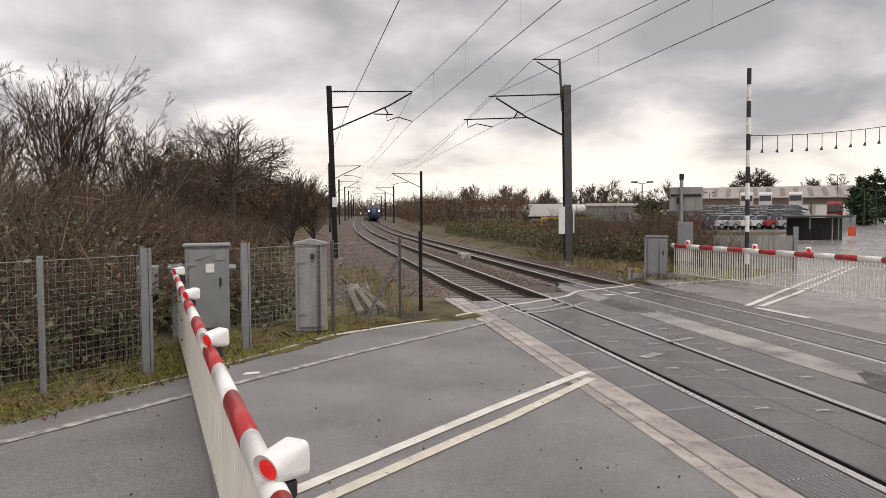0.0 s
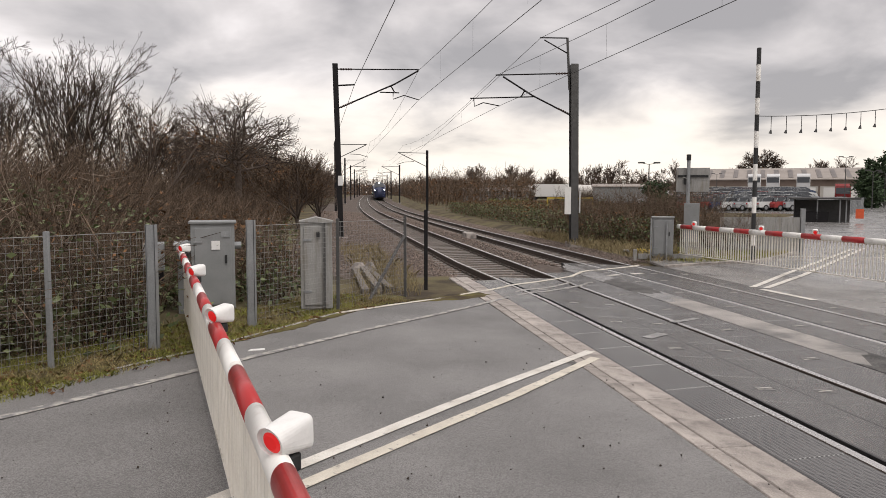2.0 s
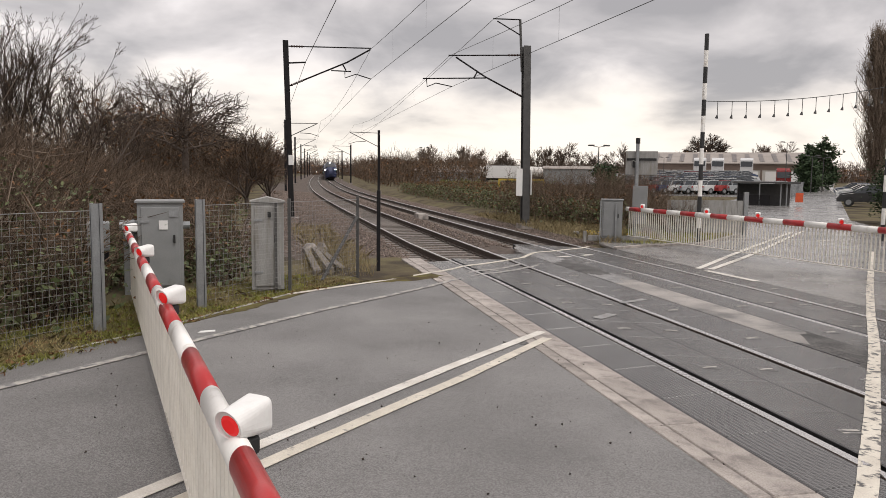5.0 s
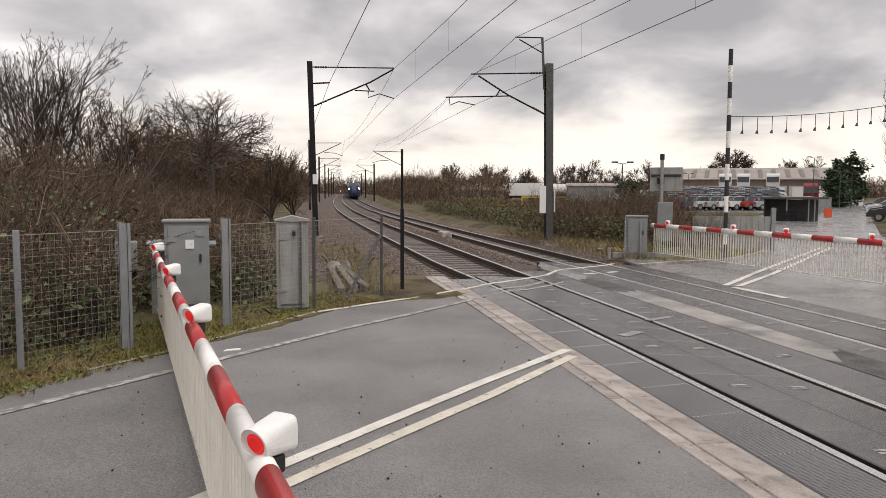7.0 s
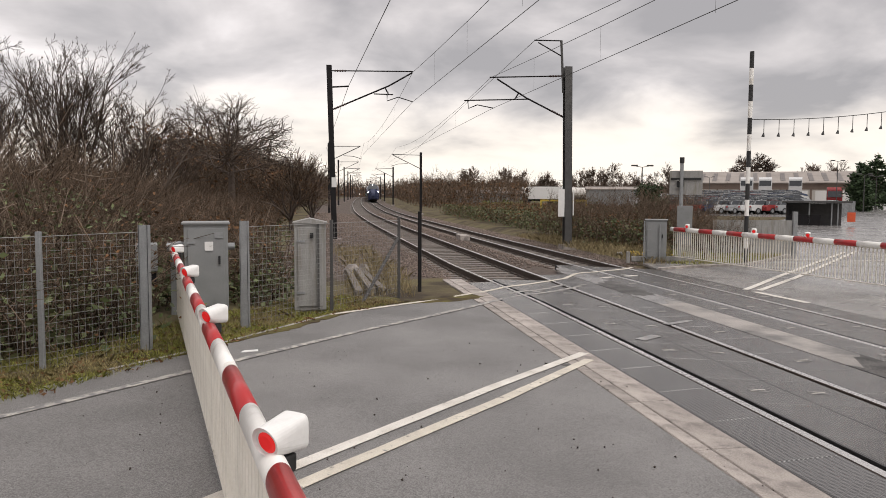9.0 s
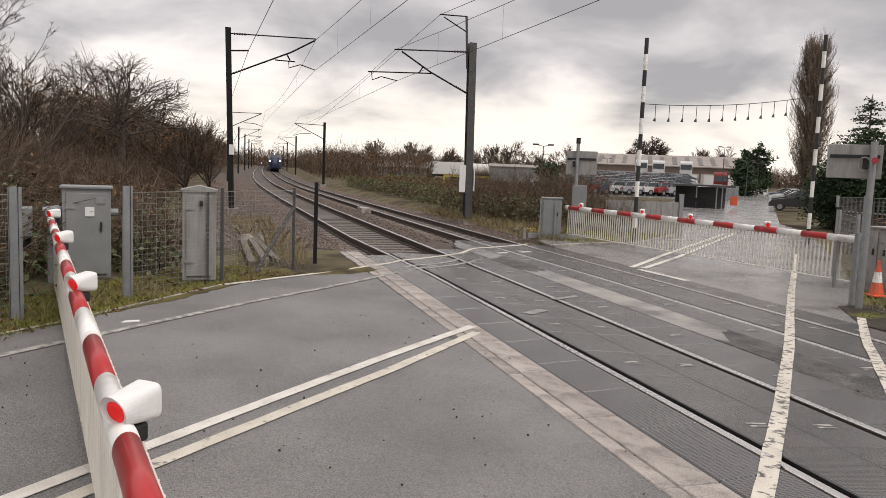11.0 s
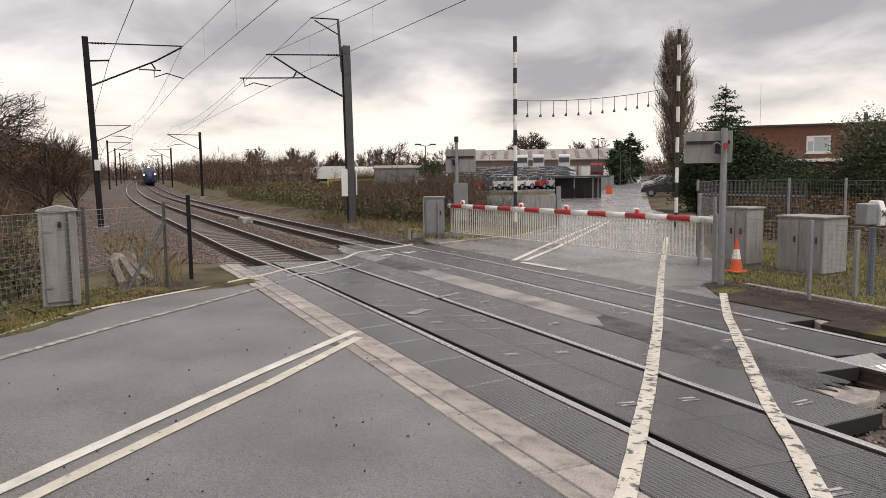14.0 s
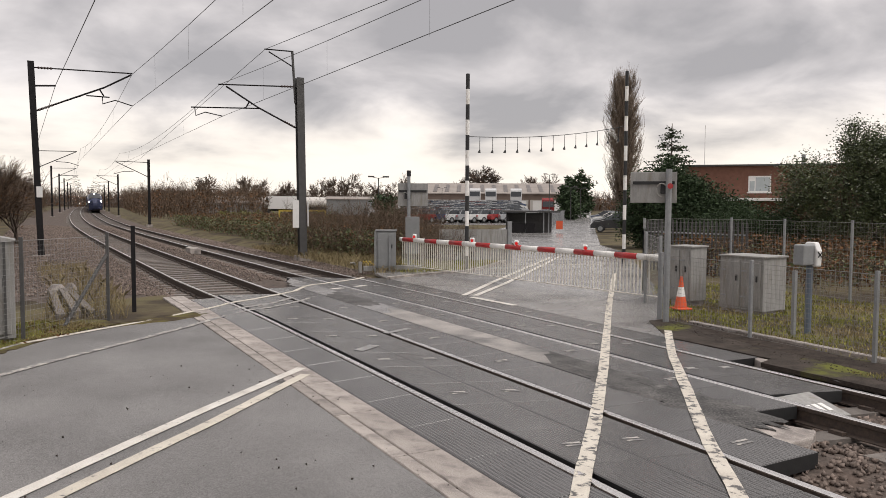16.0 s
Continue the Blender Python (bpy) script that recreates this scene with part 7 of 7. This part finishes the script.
# ---- the train ----
NAVY = shade("navy_train_paint", (0.03, 0.038, 0.085), (0.022, 0.028, 0.065), 1.2, 0.25, bump=0, spec=0.6)
ROOF_T = shade("grey_train_roof", (0.09, 0.09, 0.10), (0.07, 0.07, 0.075), 1.0, 0.5, bump=0)
TEAL = shade("teal_livery_band", (0.05, 0.28, 0.30), (0.10, 0.34, 0.16), 0.6, 0.3, bump=0)
UNDER = shade("dirty_underframe", (0.06, 0.052, 0.045), (0.035, 0.03, 0.027), 4, 0.8, bump=0.2)
BEAM = glowing("lit_headlight", (1.0, 0.97, 0.9), 14.0)


def section(w, h0, h1, x, z_shift=0.0):
    """Half-round body outline of a coach at x, from the underside to the roof."""
    pts = [(-w * 0.94, h0), (-w, h0 + 0.35), (-w, h0 + 1.5), (-w * 0.93, h1 - 0.75), (-w * 0.72, h1 - 0.28), (-w * 0.35, h1 - 0.04), (0, h1)]
    ring = pts + [(-a, b) for a, b in pts[-2::-1]]
    return [(x, y, z + z_shift) for y, z in ring]


def coach(parent, m, L, nose=False):
    body = Mesh()
    rings = [section(1.36, 1.0, 3.62, x) for x in (-L / 2, L / 2 - (4.6 if nose else 0))]
    if nose:
        for d, w, h0, h1 in ((3.6, 1.36, 0.75, 3.6), (2.6, 1.34, 0.55, 3.42), (1.7, 1.29, 0.42, 2.95), (1.0, 1.2, 0.4, 2.45), (0.45, 1.05, 0.42, 2.12), (0.12, 0.78, 0.55, 1.85), (0.0, 0.45, 0.8, 1.5)):
            rings.append(section(w, h0, h1, L / 2 - d))
    body.loft(rings)
    b = part("car_body", body, NAVY, parent, "dark navy coach body", smooth=False)
    b.matrix_world = m
    bits = [("roof_panel", box((-L / 2 + 0.3, -0.5, 3.58), (L / 2 - (4.8 if nose else 0.3), 0.5, 3.7)), ROOF_T, "grey roof"),
            ("underframe", box((-L / 2 + 3.6, -1.2, 0.35), (L / 2 - 4.4, 1.2, 0.99)), UNDER, "dirty equipment boxes")]
    for side in (-1, 1):
        x = -L / 2 + 1.8
        while x < L / 2 - (6.5 if nose else 2.6):
            bits.append(("window", box((x, side * 1.355 - 0.02, 2.05), (x + 1.5, side * 1.355 + 0.02, 2.85)), GLASS, "dark window"))
            x += 1.95
        bits.append(("livery_band", box((-L / 2 + 1.5, side * 1.37 - 0.008, 1.35), (L / 2 - (5.5 if nose else 1.5), side * 1.37 + 0.008, 1.8)), TEAL, "teal and green band"))
        for xd in (-L / 2 + 0.4, L / 2 - (6.0 if nose else 1.3)):
            bits.append(("door", box((xd, side * 1.36 - 0.03, 1.05), (xd + 0.9, side * 1.36 + 0.03, 3.0)), NAVY, "passenger door"))
    for xb in (-L / 2 + 2.2, L / 2 - (5.2 if nose else 2.2)):
        bits.append(("bogie", box((xb - 1.7, -1.05, 0.4), (xb + 1.7, 1.05, 0.8)), UNDER, "dirty bogie frame"))
        for dx in (-1.2, 1.2):
            bits.append(("wheelset", Mesh().tube([(xb + dx, -0.78, 0.44), (xb + dx, 0.78, 0.44)], 0.43, 14), UNDER, "steel wheels"))
    if nose:
        ws = [[(L / 2 - d, y * k, z) for y in (-0.85, -0.45, 0, 0.45, 0.85)] for d, z, k in ((3.0, 3.50, 0.85), (2.5, 3.33, 1.0), (1.75, 2.93, 1.12), (1.25, 2.60, 1.15))]
        w2 = Mesh()
        w2.loft([[(x, y, z + 0.05 - 0.10 * abs(y) ** 2) for x, y, z in r] for r in ws], caps=False, closed=False)
        w2.loft([[(x, y, z - 0.06 - 0.10 * abs(y) ** 2) for x, y, z in r] for r in ws], caps=False, closed=False)
        bits.append(("windscreen", w2, GLASS, "sloping dark windscreen"))
        for side in (-1, 1):
            bits.append(("headlight", Mesh().tube([(L / 2 - 1.1, side * 0.98, 2.02), (L / 2 - 0.72, side * 0.98, 2.02)], 0.15, 12), BEAM, "lit white headlight"))
        bits.append(("top_light", Mesh().tube([(L / 2 - 2.75, 0, 3.52), (L / 2 - 2.6, 0, 3.5)], 0.09, 10), BEAM, "lit white top light"))
        bits.append(("coupler_cover", Mesh().loft([section(0.9, 0.62, 2.0, L / 2 - 0.3), section(0.66, 0.7, 1.75, L / 2 + 0.03), section(0.4, 0.85, 1.45, L / 2 + 0.09)]), NAVY, "domed coupler cover"))
    for nm, me, mt, lab in bits:
        o = part(nm, me, mt, b, lab)
    return b


def along(s0, L):
    """Pose of a coach whose middle is at s0 on the farther track."""
    x0, y0 = tr(MID_B, s0 + L / 2); x1, y1 = tr(MID_B, s0 - L / 2)
    z = (level(MID_B, s0 + L / 2) + level(MID_B, s0 - L / 2)) / 2
    c = ((x0 + x1) / 2, (y0 + y1) / 2, z)
    roll = -math.atan2(level(MID_B + HALF, 40) - level(MID_B - HALF, 40), 2 * HALF)
    return Matrix.Translation(c) @ Matrix.Rotation(math.atan2(y1 - y0, x1 - x0), 4, "Z") @ Matrix.Rotation(roll, 4, "X")


train = thing("passenger_train", Matrix.Identity(4), "dark navy express passenger train with lit headlights on the track", "train")
S_NOSE = 155.0
for i in range(5):
    c = coach(train, along(S_NOSE + 13 + i * 26.3, 25.8), 25.8, nose=(i == 0))
    if i == 1:
        pg = part("pantograph", Mesh().tube([(-4, -0.4, 3.7), (-3.0, 0, 4.6), (-4.2, 0, 5.4)], 0.04, 6).tube([(-4, 0.4, 3.7), (-3.0, 0, 4.6)], 0.04, 6).tube([(-4.2, -0.8, 5.38), (-4.2, 0.8, 5.38)], 0.04, 6), MAST_DARK, c, "raised pantograph")
